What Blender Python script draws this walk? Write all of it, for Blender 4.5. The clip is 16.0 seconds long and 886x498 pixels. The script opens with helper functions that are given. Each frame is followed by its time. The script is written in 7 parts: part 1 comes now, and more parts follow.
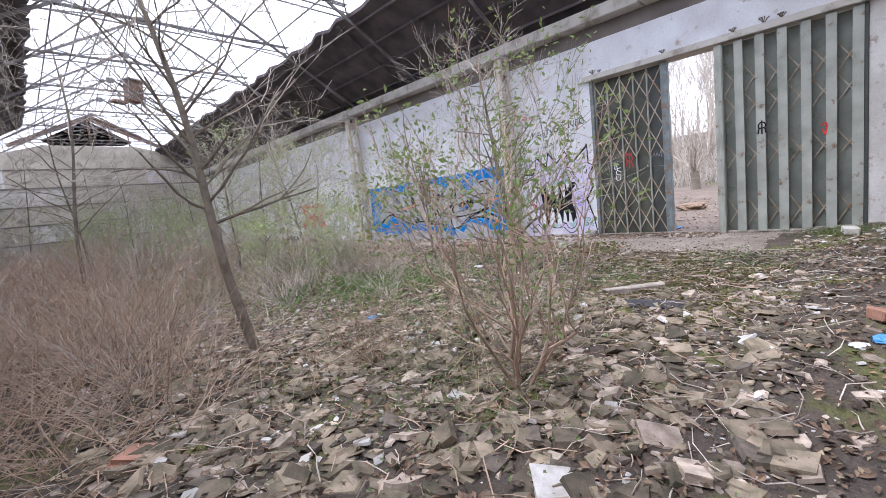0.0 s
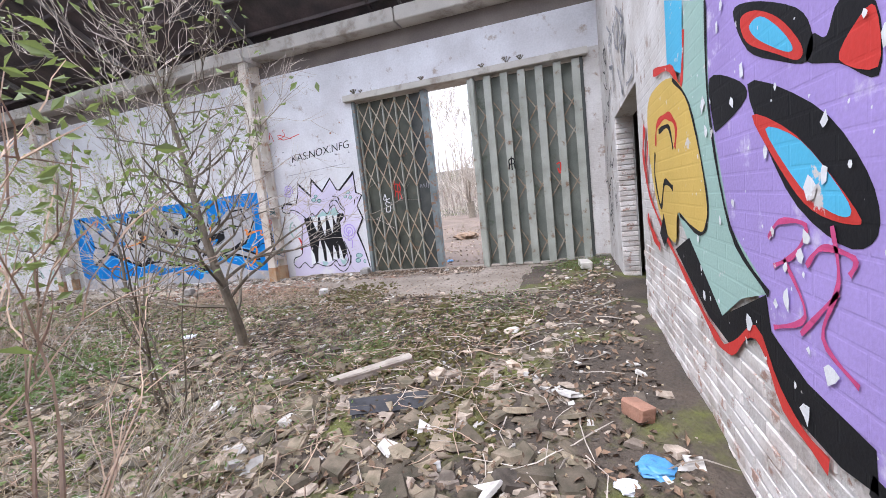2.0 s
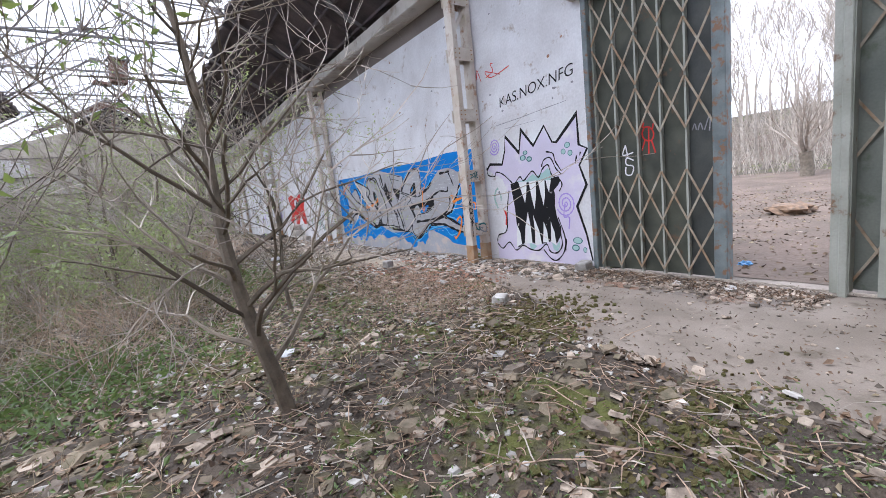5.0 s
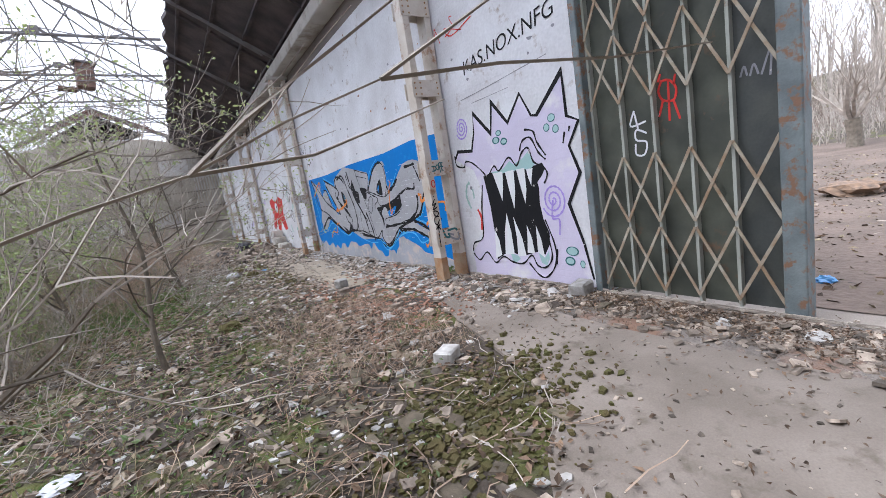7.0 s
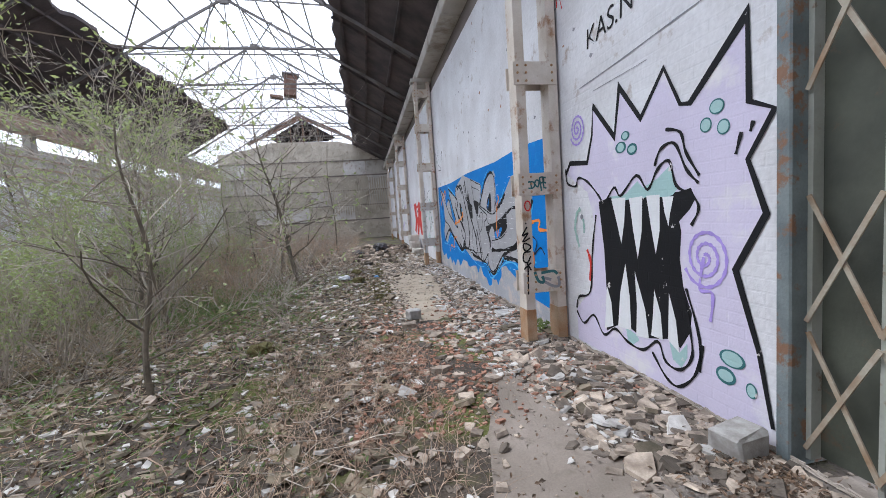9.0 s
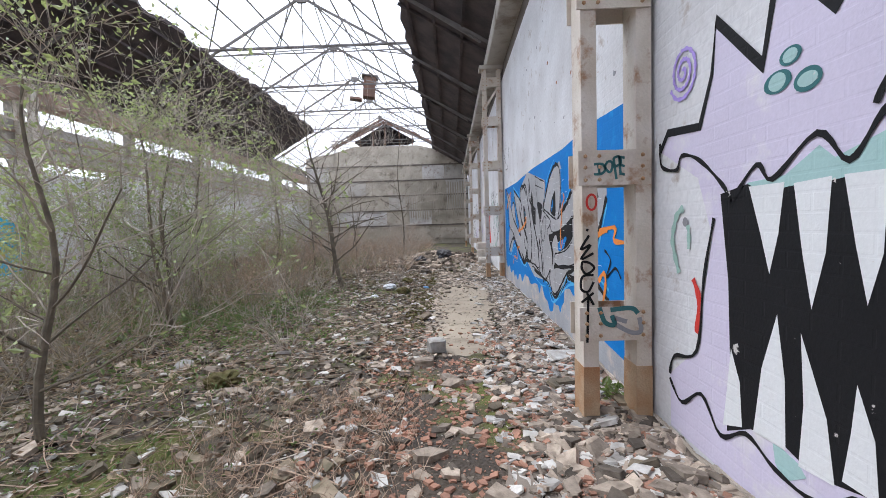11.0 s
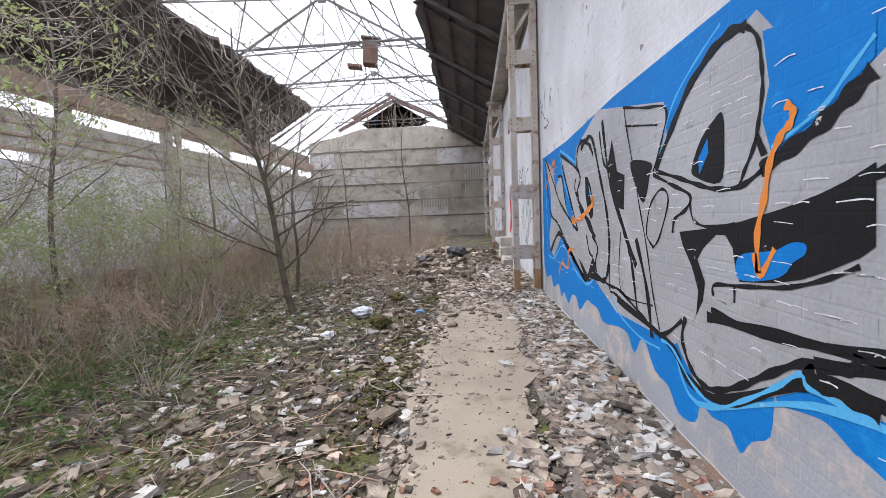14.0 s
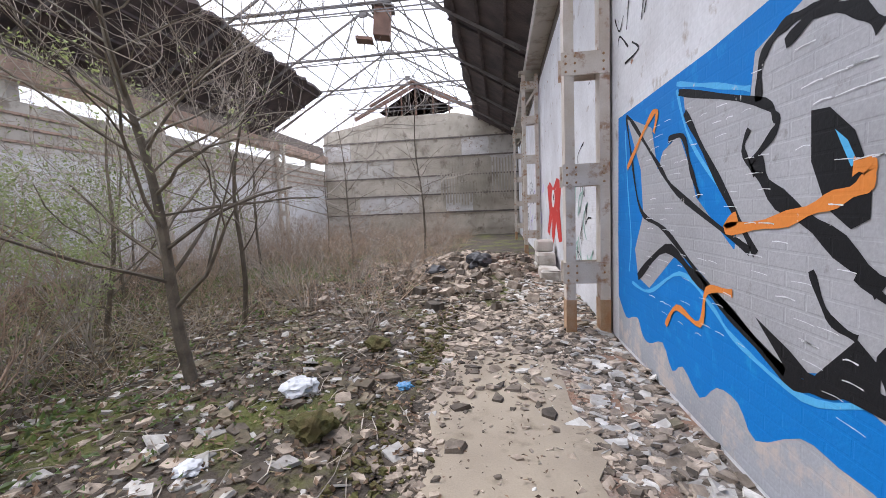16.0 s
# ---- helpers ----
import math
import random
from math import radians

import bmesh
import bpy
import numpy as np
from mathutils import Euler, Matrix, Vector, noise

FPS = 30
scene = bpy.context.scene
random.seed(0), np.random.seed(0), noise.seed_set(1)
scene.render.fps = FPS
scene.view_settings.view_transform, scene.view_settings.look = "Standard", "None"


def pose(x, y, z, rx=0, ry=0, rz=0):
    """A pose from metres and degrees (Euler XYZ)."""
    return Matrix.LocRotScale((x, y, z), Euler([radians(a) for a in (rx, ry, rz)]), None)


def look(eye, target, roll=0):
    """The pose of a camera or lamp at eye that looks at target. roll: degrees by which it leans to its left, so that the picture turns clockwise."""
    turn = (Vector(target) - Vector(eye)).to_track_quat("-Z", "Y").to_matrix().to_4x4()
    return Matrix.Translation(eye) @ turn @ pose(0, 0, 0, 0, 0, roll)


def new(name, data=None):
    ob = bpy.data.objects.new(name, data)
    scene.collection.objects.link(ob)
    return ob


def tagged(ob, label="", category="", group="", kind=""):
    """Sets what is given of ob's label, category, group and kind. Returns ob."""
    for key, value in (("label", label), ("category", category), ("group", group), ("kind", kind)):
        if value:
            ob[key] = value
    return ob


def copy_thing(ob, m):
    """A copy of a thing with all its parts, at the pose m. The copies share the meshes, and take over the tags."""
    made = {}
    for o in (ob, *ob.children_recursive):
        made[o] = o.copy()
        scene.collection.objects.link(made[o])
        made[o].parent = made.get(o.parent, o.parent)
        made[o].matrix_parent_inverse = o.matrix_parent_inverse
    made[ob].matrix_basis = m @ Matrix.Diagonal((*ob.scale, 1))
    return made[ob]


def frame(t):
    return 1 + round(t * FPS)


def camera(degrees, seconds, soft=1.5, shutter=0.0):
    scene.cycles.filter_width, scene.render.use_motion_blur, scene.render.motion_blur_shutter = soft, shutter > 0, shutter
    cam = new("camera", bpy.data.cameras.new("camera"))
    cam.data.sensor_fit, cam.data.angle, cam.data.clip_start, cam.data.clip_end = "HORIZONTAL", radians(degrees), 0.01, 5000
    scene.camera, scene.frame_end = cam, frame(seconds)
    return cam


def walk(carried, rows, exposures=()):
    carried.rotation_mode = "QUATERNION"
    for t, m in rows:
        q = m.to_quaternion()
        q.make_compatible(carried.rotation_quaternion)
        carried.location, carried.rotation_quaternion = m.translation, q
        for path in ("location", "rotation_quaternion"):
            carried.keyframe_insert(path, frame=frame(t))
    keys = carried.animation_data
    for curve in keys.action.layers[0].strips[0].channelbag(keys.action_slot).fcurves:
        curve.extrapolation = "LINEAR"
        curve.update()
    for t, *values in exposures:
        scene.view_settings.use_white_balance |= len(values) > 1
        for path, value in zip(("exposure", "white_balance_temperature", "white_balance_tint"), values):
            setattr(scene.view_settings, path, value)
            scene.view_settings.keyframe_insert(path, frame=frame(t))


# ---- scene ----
cam = camera(93.9, 16.0, soft=0.7)
PATH = [
    (0, (-0.098, -0.062, 1.505), (1.317, 1.333, 1.277), -6.3),
    (0.5, (0.382, 0.158, 1.506), (1.97, 1.356, 1.298), -6.1),
    (1, (0.804, 0.257, 1.526), (2.613, 1.077, 1.292), -5.0),
    (1.5, (1.488, 0.183, 1.59), (3.318, 0.963, 1.384), -6.5),
    (2, (2.104, 0.02, 1.576), (3.997, 0.632, 1.367), -6.1),
    (2.5, (2.737, -0.066, 1.624), (4.618, 0.583, 1.424), -6.5),
    (2.6, (2.852, -0.08, 1.622), (4.725, 0.594, 1.43), -6.0),
    (3, (3.332, -0.012, 1.618), (5.079, 0.948, 1.458), -7.0),
    (3.5, (3.932, 0.181, 1.599), (5.472, 1.448, 1.452), -3.4),
    (4, (4.532, 0.355, 1.616), (5.822, 1.871, 1.414), -3.8),
    (4.2, (4.784, 0.439, 1.623), (5.989, 2.018, 1.386), -4.1),
    (6.3, (6.898, 1.699, 1.565), (8.017, 3.33, 1.272), -7.0),
    (6.5, (7.118, 1.775, 1.534), (8.255, 3.392, 1.234), -7.1),
    (7, (7.611, 1.989, 1.571), (8.671, 3.658, 1.271), -9.1),
    (7.5, (8.031, 2.276, 1.587), (8.798, 4.104, 1.322), -6.0),
    (8, (8.519, 2.509, 1.538), (9.088, 4.413, 1.309), -5.2),
    (8.5, (8.97, 2.782, 1.554), (9.39, 4.727, 1.347), -4.4),
    (9, (9.391, 3.151, 1.589), (9.747, 5.111, 1.422), -3.8),
    (9.5, (9.787, 3.432, 1.564), (9.945, 5.421, 1.436), -1.6),
    (9.7, (9.887, 3.55, 1.54), (9.965, 5.546, 1.428), -1.5),
    (11.8, (10.370, 5.494, 1.474), (10.207, 7.485, 1.361), -2.0),
    (12, (10.416, 5.715, 1.469), (10.160, 7.693, 1.318), -2.7),
    (12.5, (10.437, 6.31, 1.426), (10.18, 8.286, 1.257), -2.5),
    (13, (10.460, 7.016, 1.416), (10.264, 9.000, 1.267), -2.6),
    (13.5, (10.469, 7.662, 1.450), (10.279, 9.648, 1.315), -2.6),
    (14, (10.411, 8.318, 1.447), (10.264, 10.307, 1.294), -2.2),
    (14.5, (10.493, 9.001, 1.376), (10.378, 10.989, 1.184), -2.2),
    (15, (10.407, 9.787, 1.402), (10.084, 11.742, 1.133), -4.1),
    (15.5, (10.401, 10.504, 1.420), (10.072, 12.460, 1.164), -3.7),
    (16, (10.417, 11.206, 1.473), (10.138, 13.179, 1.306), -2.2),
]
walk(cam, [(t, look(eye, target, roll)) for t, eye, target, roll in PATH], exposures=((0.0, 1.2, 5900, 15), (1.0, 1.22, 5950, 15), (2.0, 1.36, 6000, 15), (3.0, 1.38, 5950, 17), (4.0, 1.1, 5900, 14), (6.3, 1.08, 5900, 13), (9.0, 1.05, 5950, 10), (12.0, 1.2, 6150, 11), (16.0, 1.24, 6200, 14)))

# ---------------------------------------------------------------- light
world = bpy.data.worlds.new("overcast_sky")
scene.world = world
world.use_nodes = True
wn = world.node_tree
wn.nodes.clear()
sky = wn.nodes.new("ShaderNodeTexSky")
sky.sky_type = "NISHITA"
sky.sun_disc = False
sky.sun_elevation = radians(48)
sky.sun_rotation = radians(60)
sky.air_density, sky.dust_density = 1.0, 4.0
sky_grey = wn.nodes.new("ShaderNodeHueSaturation")
sky_grey.inputs["Saturation"].default_value = 0.12
cloud_pos = wn.nodes.new("ShaderNodeTexCoord")
cloud = wn.nodes.new("ShaderNodeTexNoise")
cloud.inputs["Scale"].default_value = 2.2
cloud.inputs["Detail"].default_value = 5
cloud_ramp = wn.nodes.new("ShaderNodeMapRange")
cloud_ramp.inputs["To Min"].default_value = 5.6
cloud_ramp.inputs["To Max"].default_value = 8.2
cloud_mix = wn.nodes.new("ShaderNodeMix")
cloud_mix.data_type = "RGBA"
cloud_mix.inputs[0].default_value = 0.8
bg = wn.nodes.new("ShaderNodeBackground")
bg.inputs["Strength"].default_value = 0.16
out = wn.nodes.new("ShaderNodeOutputWorld")
wn.links.new(cloud_pos.outputs["Generated"], cloud.inputs["Vector"])
wn.links.new(cloud.outputs["Fac"], cloud_ramp.inputs["Value"])
wn.links.new(sky.outputs[0], sky_grey.inputs["Color"])
wn.links.new(sky_grey.outputs[0], cloud_mix.inputs[6])
cloud_tint = wn.nodes.new("ShaderNodeVectorMath")
cloud_tint.operation = "SCALE"
cloud_tint.inputs[0].default_value = (0.94, 0.985, 1.09)
wn.links.new(cloud_ramp.outputs[0], cloud_tint.inputs["Scale"])
wn.links.new(cloud_tint.outputs[0], cloud_mix.inputs[7])
wn.links.new(cloud_mix.outputs[2], bg.inputs["Color"])
wn.links.new(bg.outputs[0], out.inputs[0])

sun = new("sun", bpy.data.lights.new("sun", "SUN"))
sun.data.energy = 1.8
sun.data.angle = radians(40)
sun.data.color = (1.0, 0.985, 0.97)
sun.matrix_world = look((-13, 24, 40), (6, 12, 0))

# ---------------------------------------------------------------- materials
def links_of(mat):
    return mat.node_tree.nodes, mat.node_tree.links


def material(name, base, second=None, rough=0.85, metal=0.0, scale=3.0, fine=40.0, bump=0.3, spot=None, spot_scale=6.0,
             spot_edge=(0.55, 0.65), vary=0.25, brick=0.0, dist=0.01, island=0.0):
    """A weathered surface: two colours mixed by coarse and fine noise, a stain colour in patches, grain relief and,
    if asked for, the relief of brick courses under paint."""
    mat = bpy.data.materials.new(name)
    mat.use_nodes = True
    n, l = links_of(mat)
    b = n["Principled BSDF"]
    b.inputs["Roughness"].default_value = rough
    b.inputs["Metallic"].default_value = metal
    geo = n.new("ShaderNodeNewGeometry")
    coarse = n.new("ShaderNodeTexNoise")
    coarse.inputs["Scale"].default_value = scale
    coarse.inputs["Detail"].default_value = 6
    grain = n.new("ShaderNodeTexNoise")
    grain.inputs["Scale"].default_value = fine
    grain.inputs["Detail"].default_value = 4
    for t in (coarse, grain):
        l.new(geo.outputs["Position"], t.inputs["Vector"])
    ramp = n.new("ShaderNodeMapRange")
    ramp.inputs["From Min"].default_value, ramp.inputs["From Max"].default_value = 0.35, 0.65
    l.new(coarse.outputs["Fac"], ramp.inputs["Value"])
    mix = n.new("ShaderNodeMix")
    mix.data_type = "RGBA"
    second = second or tuple(c * (1 - vary) for c in base)
    mix.inputs[6].default_value = (*base, 1)
    mix.inputs[7].default_value = (*second, 1)
    l.new(ramp.outputs[0], mix.inputs[0])
    colour = mix.outputs[2]
    gm = n.new("ShaderNodeMapRange")
    gm.inputs["To Min"].default_value, gm.inputs["To Max"].default_value = 1 - vary, 1 + vary
    l.new(grain.outputs["Fac"], gm.inputs["Value"])
    mul = n.new("ShaderNodeVectorMath")
    mul.operation = "SCALE"
    l.new(colour, mul.inputs[0])
    l.new(gm.outputs[0], mul.inputs["Scale"])
    colour = mul.outputs[0]
    if spot:
        sn = n.new("ShaderNodeTexNoise")
        sn.inputs["Scale"].default_value = spot_scale
        sn.inputs["Detail"].default_value = 8
        sn.inputs["Roughness"].default_value = 0.65
        l.new(geo.outputs["Position"], sn.inputs["Vector"])
        sr = n.new("ShaderNodeMapRange")
        sr.inputs["From Min"].default_value, sr.inputs["From Max"].default_value = spot_edge
        l.new(sn.outputs["Fac"], sr.inputs["Value"])
        sm = n.new("ShaderNodeMix")
        sm.data_type = "RGBA"
        l.new(sr.outputs[0], sm.inputs[0])
        l.new(colour, sm.inputs[6])
        sm.inputs[7].default_value = (*spot, 1)
        colour = sm.outputs[2]
    if island:
        info = n.new("ShaderNodeObjectInfo")
        add = n.new("ShaderNodeMath")
        add.operation = "ADD"
        l.new(geo.outputs["Random Per Island"], add.inputs[0])
        l.new(info.outputs["Random"], add.inputs[1])
        fr = n.new("ShaderNodeMath")
        fr.operation = "FRACT"
        l.new(add.outputs[0], fr.inputs[0])
        ir = n.new("ShaderNodeMapRange")
        ir.inputs["To Min"].default_value, ir.inputs["To Max"].default_value = 1 - island, 1 + island
        l.new(fr.outputs[0], ir.inputs["Value"])
        im = n.new("ShaderNodeVectorMath")
        im.operation = "SCALE"
        l.new(colour, im.inputs[0])
        l.new(ir.outputs[0], im.inputs["Scale"])
        colour = im.outputs[0]
    l.new(colour, b.inputs["Base Color"])
    bp = n.new("ShaderNodeBump")
    bp.inputs["Strength"].default_value = bump
    bp.inputs["Distance"].default_value = dist
    height = n.new("ShaderNodeMath")
    height.operation = "ADD"
    l.new(grain.outputs["Fac"], height.inputs[0])
    l.new(coarse.outputs["Fac"], height.inputs[1])
    l.new(height.outputs[0], bp.inputs["Height"])
    normal = bp.outputs[0]
    if brick:
        sep = n.new("ShaderNodeSeparateXYZ")
        l.new(geo.outputs["Position"], sep.inputs[0])
        flat = n.new("ShaderNodeCombineXYZ")
        along = n.new("ShaderNodeMath")
        along.operation = "ADD"
        l.new(sep.outputs[0], along.inputs[0])
        l.new(sep.outputs[1], along.inputs[1])
        l.new(along.outputs[0], flat.inputs[0])
        l.new(sep.outputs[2], flat.inputs[1])
        bt = n.new("ShaderNodeTexBrick")
        bt.inputs["Scale"].default_value = 1.0
        bt.inputs["Brick Width"].default_value = 0.26
        bt.inputs["Row Height"].default_value = 0.083
        bt.inputs["Mortar Size"].default_value = 0.009
        bt.inputs["Mortar Smooth"].default_value = 0.6
        l.new(flat.outputs[0], bt.inputs["Vector"])
        inv = n.new("ShaderNodeMath")
        inv.operation = "SUBTRACT"
        inv.inputs[0].default_value = 1.0
        l.new(bt.outputs["Fac"], inv.inputs[1])
        bb = n.new("ShaderNodeBump")
        bb.inputs["Strength"].default_value = brick
        bb.inputs["Distance"].default_value = 0.006
        l.new(inv.outputs[0], bb.inputs["Height"])
        l.new(normal, bb.inputs["Normal"])
        normal = bb.outputs[0]
    l.new(normal, b.inputs["Normal"])
    return mat


def paint(name, c, brick=0.15, rough=0.7, vary=0.08, spot=(0.62, 0.59, 0.57), edge=(0.64, 0.665), spot_scale=7.0):
    m = material(name, c, rough=rough, vary=vary, scale=1.5, fine=60, bump=0.12, brick=brick, spot=spot, spot_edge=edge, spot_scale=spot_scale)
    m.node_tree.nodes["Principled BSDF"].inputs["Specular IOR Level"].default_value = 0.22
    return m


M_WHITE = material("whitewashed_brick", (0.72, 0.72, 0.74), (0.60, 0.59, 0.60), rough=0.8, scale=1.3, fine=26, bump=0.4, vary=0.15,
                   spot=(0.40, 0.34, 0.30), spot_scale=3.4, spot_edge=(0.60, 0.70), brick=0.2)
M_WHITE_OLD = material("flaking_whitewash", (0.66, 0.64, 0.62), (0.52, 0.49, 0.46), rough=0.85, scale=1.6, fine=35, bump=0.5, vary=0.15,
                       spot=(0.33, 0.25, 0.20), spot_scale=5, spot_edge=(0.56, 0.66), brick=0.4)
M_BRICK_W = material("painted_brick", (0.70, 0.66, 0.63), (0.50, 0.44, 0.40), rough=0.85, scale=5, fine=60, bump=0.7, vary=0.2,
                     spot=(0.36, 0.23, 0.18), spot_scale=9, spot_edge=(0.56, 0.64), island=0.2)
M_BRICK_R = material("red_brick", (0.40, 0.21, 0.14), (0.28, 0.15, 0.105), rough=0.9, scale=9, fine=80, bump=0.5, vary=0.2, island=0.2)
M_CONC = material("weathered_concrete", (0.42, 0.40, 0.37), (0.32, 0.30, 0.27), rough=0.9, scale=1.2, fine=50, bump=0.35, vary=0.15,
                  spot=(0.22, 0.19, 0.16), spot_scale=3, spot_edge=(0.58, 0.72))
M_CONC_L = material("pale_concrete", (0.55, 0.52, 0.47), (0.42, 0.39, 0.35), rough=0.9, scale=1.0, fine=50, bump=0.3, vary=0.12,
                    spot=(0.27, 0.225, 0.18), spot_scale=2, spot_edge=(0.52, 0.7))
# Dark brown for the bands under the eaves, the north ledges and the back room.
M_DARK_BROWN = material("dark_brown_plaster", (0.20, 0.17, 0.15), (0.13, 0.11, 0.10), rough=0.95, scale=0.9, fine=30, bump=0.3, vary=0.2)
M_PATH = material("dusty_concrete_floor", (0.37, 0.31, 0.235), (0.28, 0.232, 0.178), rough=0.92, scale=1.3, fine=90, bump=0.25, vary=0.12,
                  spot=(0.19, 0.155, 0.11), spot_scale=3.1, spot_edge=(0.54, 0.70))
M_APRON = material("dirty_concrete_apron", (0.30, 0.252, 0.212), (0.205, 0.17, 0.138), rough=0.92, scale=1.4, fine=90, bump=0.4, vary=0.18,
                   spot=(0.15, 0.122, 0.092), spot_scale=2.6, spot_edge=(0.55, 0.68))
M_ROOF = material("dark_roof_boards", (0.115, 0.088, 0.085), (0.055, 0.047, 0.05), rough=0.9, scale=1.5, fine=20, bump=0.5, vary=0.25, dist=0.03)
M_RUSTBEAM = material("rust_brown_girder", (0.20, 0.115, 0.085), (0.14, 0.085, 0.065), rough=0.85, scale=2, fine=40, bump=0.3, vary=0.2)
M_STEEL_W = material("peeling_white_steel", (0.64, 0.59, 0.53), (0.52, 0.45, 0.37), rough=0.6, scale=3, fine=60, bump=0.3, vary=0.1,
                     spot=(0.33, 0.19, 0.11), spot_scale=4.5, spot_edge=(0.54, 0.66))
M_RUST = material("rusty_steel", (0.36, 0.19, 0.09), (0.42, 0.30, 0.19), rough=0.85, scale=5, fine=80, bump=0.4, vary=0.25)
M_GIRDER = material("faded_red_girder", (0.48, 0.34, 0.27), (0.32, 0.23, 0.185), rough=0.85, scale=2, fine=40, bump=0.3, vary=0.2,
                    spot=(0.12, 0.09, 0.075), spot_scale=3, spot_edge=(0.56, 0.66))
M_TAN = material("stained_tan_concrete", (0.52, 0.465, 0.385), (0.38, 0.335, 0.27), rough=0.9, scale=1.1, fine=50, bump=0.3, vary=0.15,
                 spot=(0.22, 0.185, 0.145), spot_scale=1.6, spot_edge=(0.54, 0.68))
M_TRUSS = material("grey_truss_steel", (0.20, 0.19, 0.185), (0.13, 0.11, 0.10), rough=0.7, scale=2, fine=40, bump=0.2, vary=0.2)
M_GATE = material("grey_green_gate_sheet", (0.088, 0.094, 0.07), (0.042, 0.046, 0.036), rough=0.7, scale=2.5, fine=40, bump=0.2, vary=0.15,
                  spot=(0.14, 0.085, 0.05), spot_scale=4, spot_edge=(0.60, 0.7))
M_GATE_L = material("pale_gate_picket", (0.40, 0.41, 0.36), (0.29, 0.30, 0.255), rough=0.7, scale=2.5, fine=40, bump=0.25, vary=0.15,
                    spot=(0.20, 0.12, 0.07), spot_scale=5, spot_edge=(0.6, 0.68))
M_GATE_R = material("pale_green_gate_sheet", (0.22, 0.235, 0.20), (0.15, 0.165, 0.14), rough=0.7, scale=2.0, fine=40, bump=0.25, vary=0.18,
                    spot=(0.10, 0.12, 0.08), spot_scale=3, spot_edge=(0.56, 0.7))
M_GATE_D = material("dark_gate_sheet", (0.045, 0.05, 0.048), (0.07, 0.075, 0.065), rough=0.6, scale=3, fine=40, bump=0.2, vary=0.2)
M_LATTICE = material("rust_spotted_lattice_bar", (0.42, 0.38, 0.30), (0.30, 0.20, 0.12), rough=0.7, scale=6, fine=60, bump=0.2, vary=0.2)
M_POST = material("blue_grey_peeling_post", (0.21, 0.245, 0.245), (0.13, 0.155, 0.16), rough=0.6, scale=4, fine=60, bump=0.3, vary=0.15,
                  spot=(0.22, 0.12, 0.07), spot_scale=7, spot_edge=(0.53, 0.6))
M_BARK = material("grey_brown_bark", (0.20, 0.165, 0.125), (0.12, 0.10, 0.075), rough=0.9, scale=8, fine=70, bump=0.6, vary=0.25, island=0.15)
M_TWIG = material("grey_twig", (0.50, 0.44, 0.375), (0.33, 0.285, 0.24), rough=0.9, scale=5, fine=60, bump=0.2, vary=0.2, island=0.25)
M_TWIG_R = material("reddish_brown_stem", (0.46, 0.34, 0.25), (0.33, 0.235, 0.17), rough=0.9, scale=5, fine=60, bump=0.2, vary=0.2, island=0.25)
M_TWIG_Y = material("straw_stem", (0.38, 0.31, 0.20), (0.26, 0.205, 0.13), rough=0.9, scale=5, fine=60, bump=0.2, vary=0.2, island=0.3)


def leaf_material(name, c, d):
    m = material(name, c, d, rough=0.6, scale=3, fine=50, bump=0.1, vary=0.2, island=0.35)
    n, l = links_of(m)
    b = n["Principled BSDF"]
    tr = n.new("ShaderNodeBsdfTranslucent")
    tr.inputs["Color"].default_value = (c[0] * 1.6, c[1] * 1.6, c[2], 1)
    mx = n.new("ShaderNodeMixShader")
    mx.inputs[0].default_value = 0.3
    l.new(b.outputs[0], mx.inputs[1])
    l.new(tr.outputs[0], mx.inputs[2])
    l.new(mx.outputs[0], n["Material Output"].inputs["Surface"])
    return m


M_LEAF = leaf_material("spring_green_leaf", (0.19, 0.24, 0.10), (0.14, 0.20, 0.065))
M_LEAF_D = leaf_material("dull_green_leaf", (0.33, 0.38, 0.21), (0.24, 0.285, 0.145))
M_IVY = leaf_material("low_green_herb", (0.15, 0.21, 0.085), (0.10, 0.15, 0.06))
M_MOSS = material("moss", (0.105, 0.105, 0.03), (0.13, 0.10, 0.04), rough=1.0, scale=8, fine=150, bump=0.9, vary=0.3, dist=0.02)
M_RUBBLE = material("rubble_piece", (0.35, 0.288, 0.23), (0.175, 0.14, 0.11), rough=0.95, scale=12, fine=90, bump=0.4, vary=0.22, island=0.75)
M_RUBBLE_W = material("white_plaster_chip", (0.55, 0.53, 0.50), (0.36, 0.335, 0.305), rough=0.95, scale=12, fine=90, bump=0.3, vary=0.15, island=0.35)
M_RUBBLE_D = material("mossy_broken_tile", (0.245, 0.195, 0.14), (0.105, 0.09, 0.058), rough=0.95, scale=8, fine=90, bump=0.5, vary=0.25, island=0.55)
M_LITTER = material("dead_leaf", (0.21, 0.135, 0.085), (0.10, 0.07, 0.05), rough=0.9, scale=9, fine=70, bump=0.2, vary=0.25, island=0.55)
M_BLUEBAG = material("blue_plastic", (0.06, 0.22, 0.48), (0.10, 0.32, 0.55), rough=0.35, scale=8, fine=50, bump=0.2, vary=0.15)
M_WHITEBAG = material("white_plastic", (0.70, 0.71, 0.74), (0.58, 0.6, 0.63), rough=0.4, scale=8, fine=50, bump=0.2, vary=0.1)
M_BLACKJUNK = material("black_sheet", (0.03, 0.03, 0.035), (0.05, 0.05, 0.055), rough=0.6, scale=6, fine=50, bump=0.2, vary=0.2)

